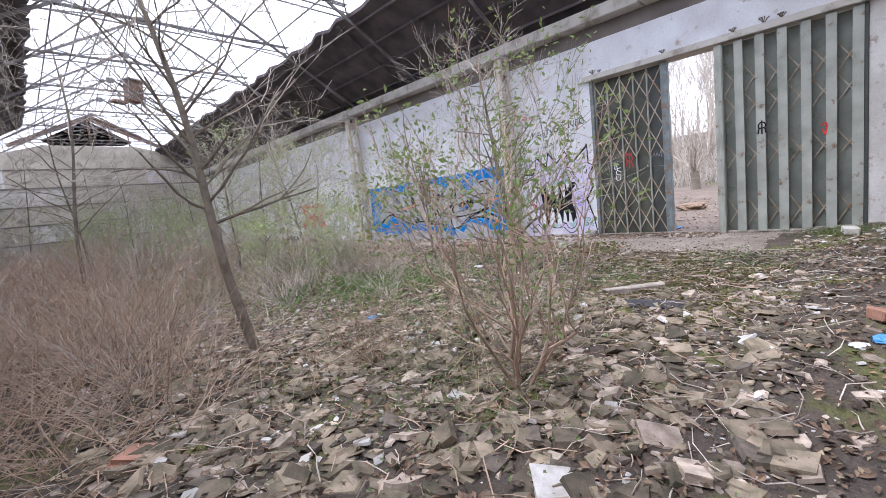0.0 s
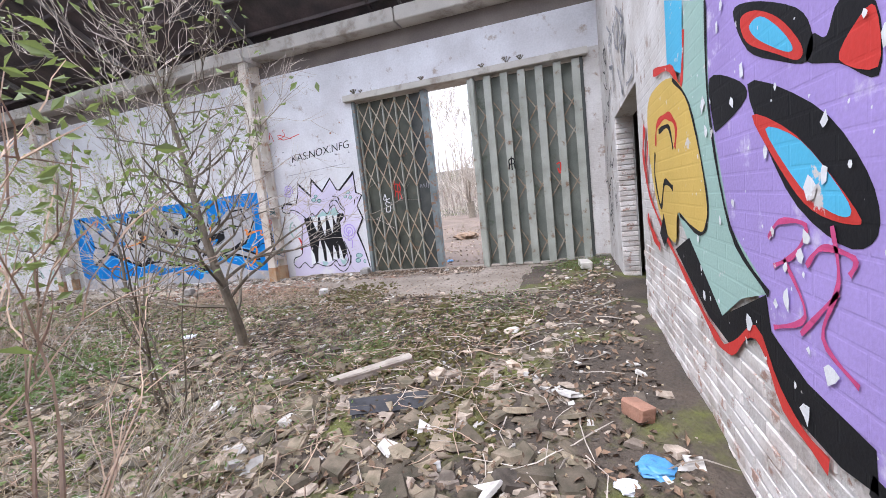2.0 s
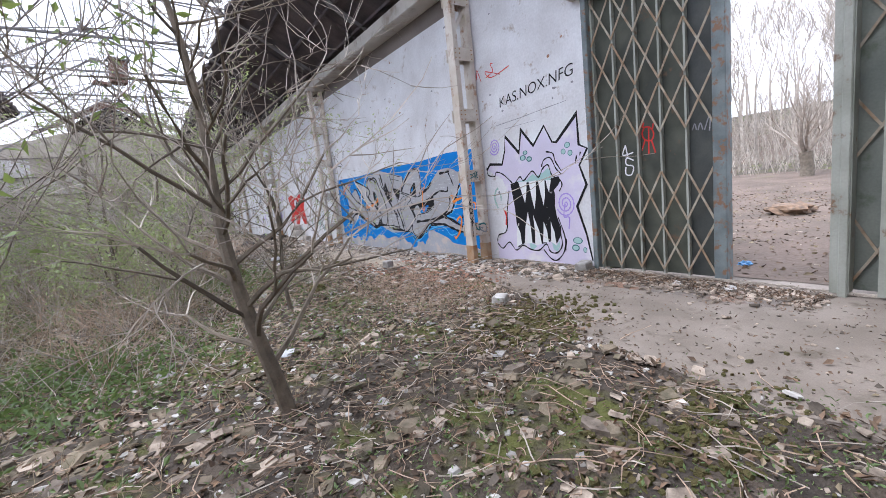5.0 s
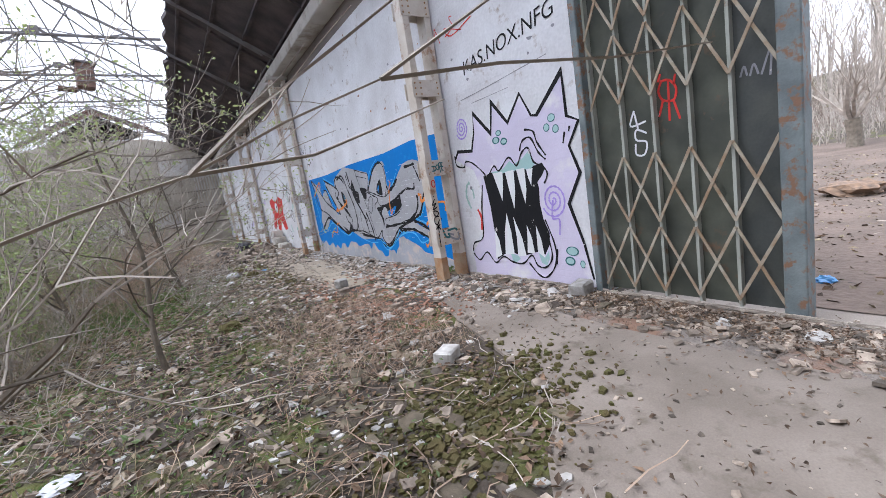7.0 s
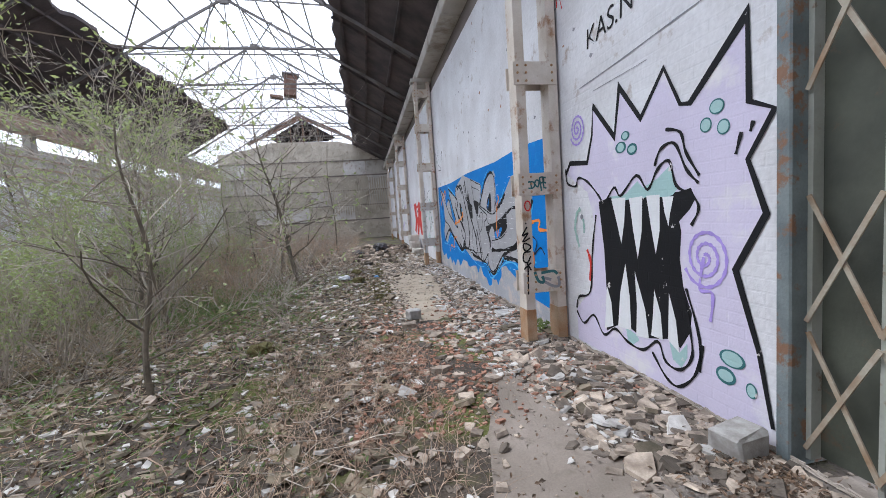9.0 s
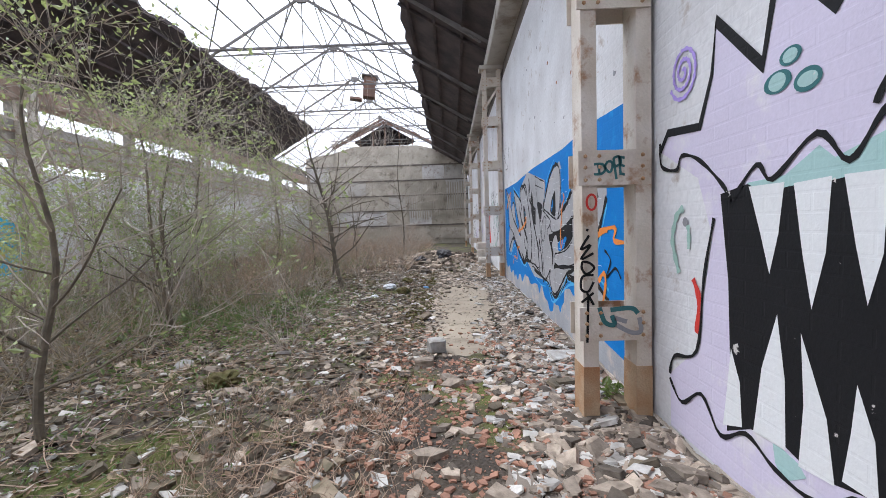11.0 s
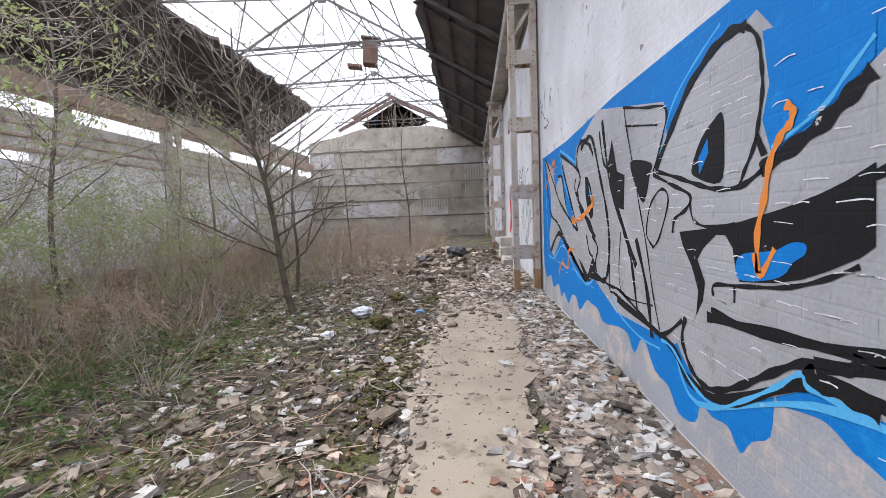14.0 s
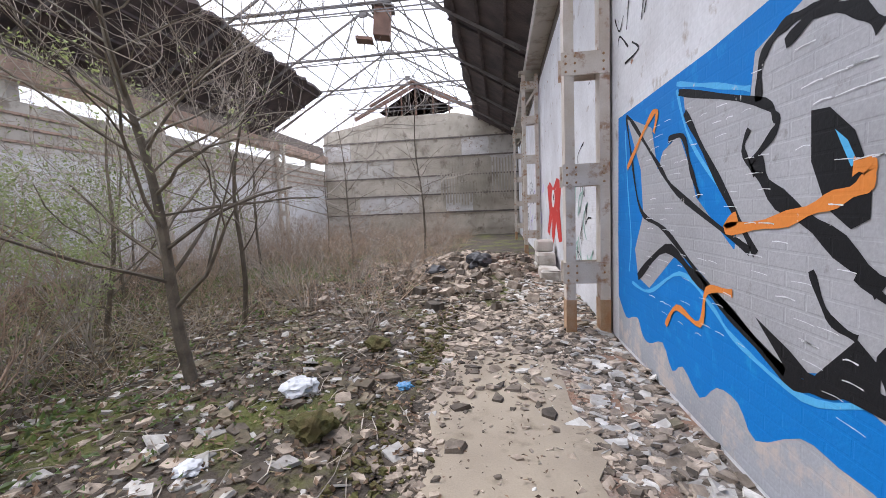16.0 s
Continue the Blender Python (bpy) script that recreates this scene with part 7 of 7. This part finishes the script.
def far_wood():
    """A bare wood on the slope behind the field."""
    rnd = random.Random(19)
    verts, faces = [], []
    kinds = []
    for k in range(3):
        paths, tips = [], []
        grow(rnd, paths, tips, Vector((0, 0, 0)), Vector((0, 0, 1)), 6.0, 0.16, 4, 0.12, 0.2, (3, 4), 0.6)
        kinds.append(tubes([[(p, max(r, 0.018)) for p, r in q] for q in paths], 3))
    for i in range(150):
        x, y = rnd.uniform(46, 82), rnd.uniform(-22, 48)
        v, f = rnd.choice(kinds)
        m = pose(x, y, ground_z(x, y) - 0.2, 0, 0, rnd.uniform(0, 360)) @ Matrix.Diagonal((1, 1, rnd.uniform(0.8, 1.2), 1))
        b = len(verts)
        verts += [m @ p for p in v]
        faces += [tuple(b + j for j in q) for q in f]
    stuff(mesh_of("far_wood", verts, faces, M_TWIG), "bare grey-brown wood behind the field", "wood")


far_wood()


def far_scrub():
    rnd = random.Random(23)
    paths = []
    for i in range(9000):
        x, y = rnd.uniform(36, 64), rnd.uniform(-20, 40)
        p = Vector((x, y, ground_z(x, y) - 0.05))
        h = rnd.uniform(0.8, 2.8) * (0.5 + (x - 36) / 24)
        d = Vector((rnd.uniform(-0.4, 0.4), rnd.uniform(-0.4, 0.4), 1)).normalized()
        paths.append([(p, 0.025), (p + d * h * 0.6, 0.018), (p + d * h + Vector((rnd.uniform(-0.4, 0.4), rnd.uniform(-0.4, 0.4), 0)), 0.006)])
    stuff(mesh_of("far_scrub", *tubes(paths, 3), M_TWIG), "pale brown scrub at the edge of the field", "scrub")


far_scrub()
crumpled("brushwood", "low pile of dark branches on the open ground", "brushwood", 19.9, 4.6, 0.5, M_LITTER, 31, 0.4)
sticks(700, lambda r: (r.uniform(12.3, 24), r.uniform(-2, 10)), 113, "grey twigs and stalks on the open ground", M_TWIG)

# ---------------------------------------------------------------- bricks of the cross wall, where its paint has gone
brick_mesh = bpy.data.meshes.new("brick")
bm = bmesh.new()
bmesh.ops.create_cube(bm, size=1.0, matrix=Matrix.Diagonal((0.242, 0.03, 0.07, 1)))
bmesh.ops.bevel(bm, geom=[e for e in bm.edges], offset=0.006, segments=1, affect="EDGES")
bm.to_mesh(brick_mesh)
bm.free()
brick_mesh.materials.append(M_BRICK_W)
for row in range(12):
    x = 3.2 + (0.126 if row % 2 else 0.0)
    while x < 6.95:
        z = 0.08 + 0.082 * row
        limit = 0.95 if x < 4.6 else 0.85 + 0.03 * (x - 4.6)
        if z < limit:
            ob = new("brick", brick_mesh)
            ob.parent = SOUTH
            ob.location = (x + 0.126, NEAR - 0.0095 + 0.002 * math.sin(x * 37 + row * 11), z)
        x += 0.2525
for row in range(32):
    ob = new("brick", brick_mesh)
    ob.parent = SOUTH
    ob.rotation_euler = (0, 0, radians(90))
    ob.location = (9.4 - 0.004, NEAR - 0.128, 0.06 + 0.082 * row)
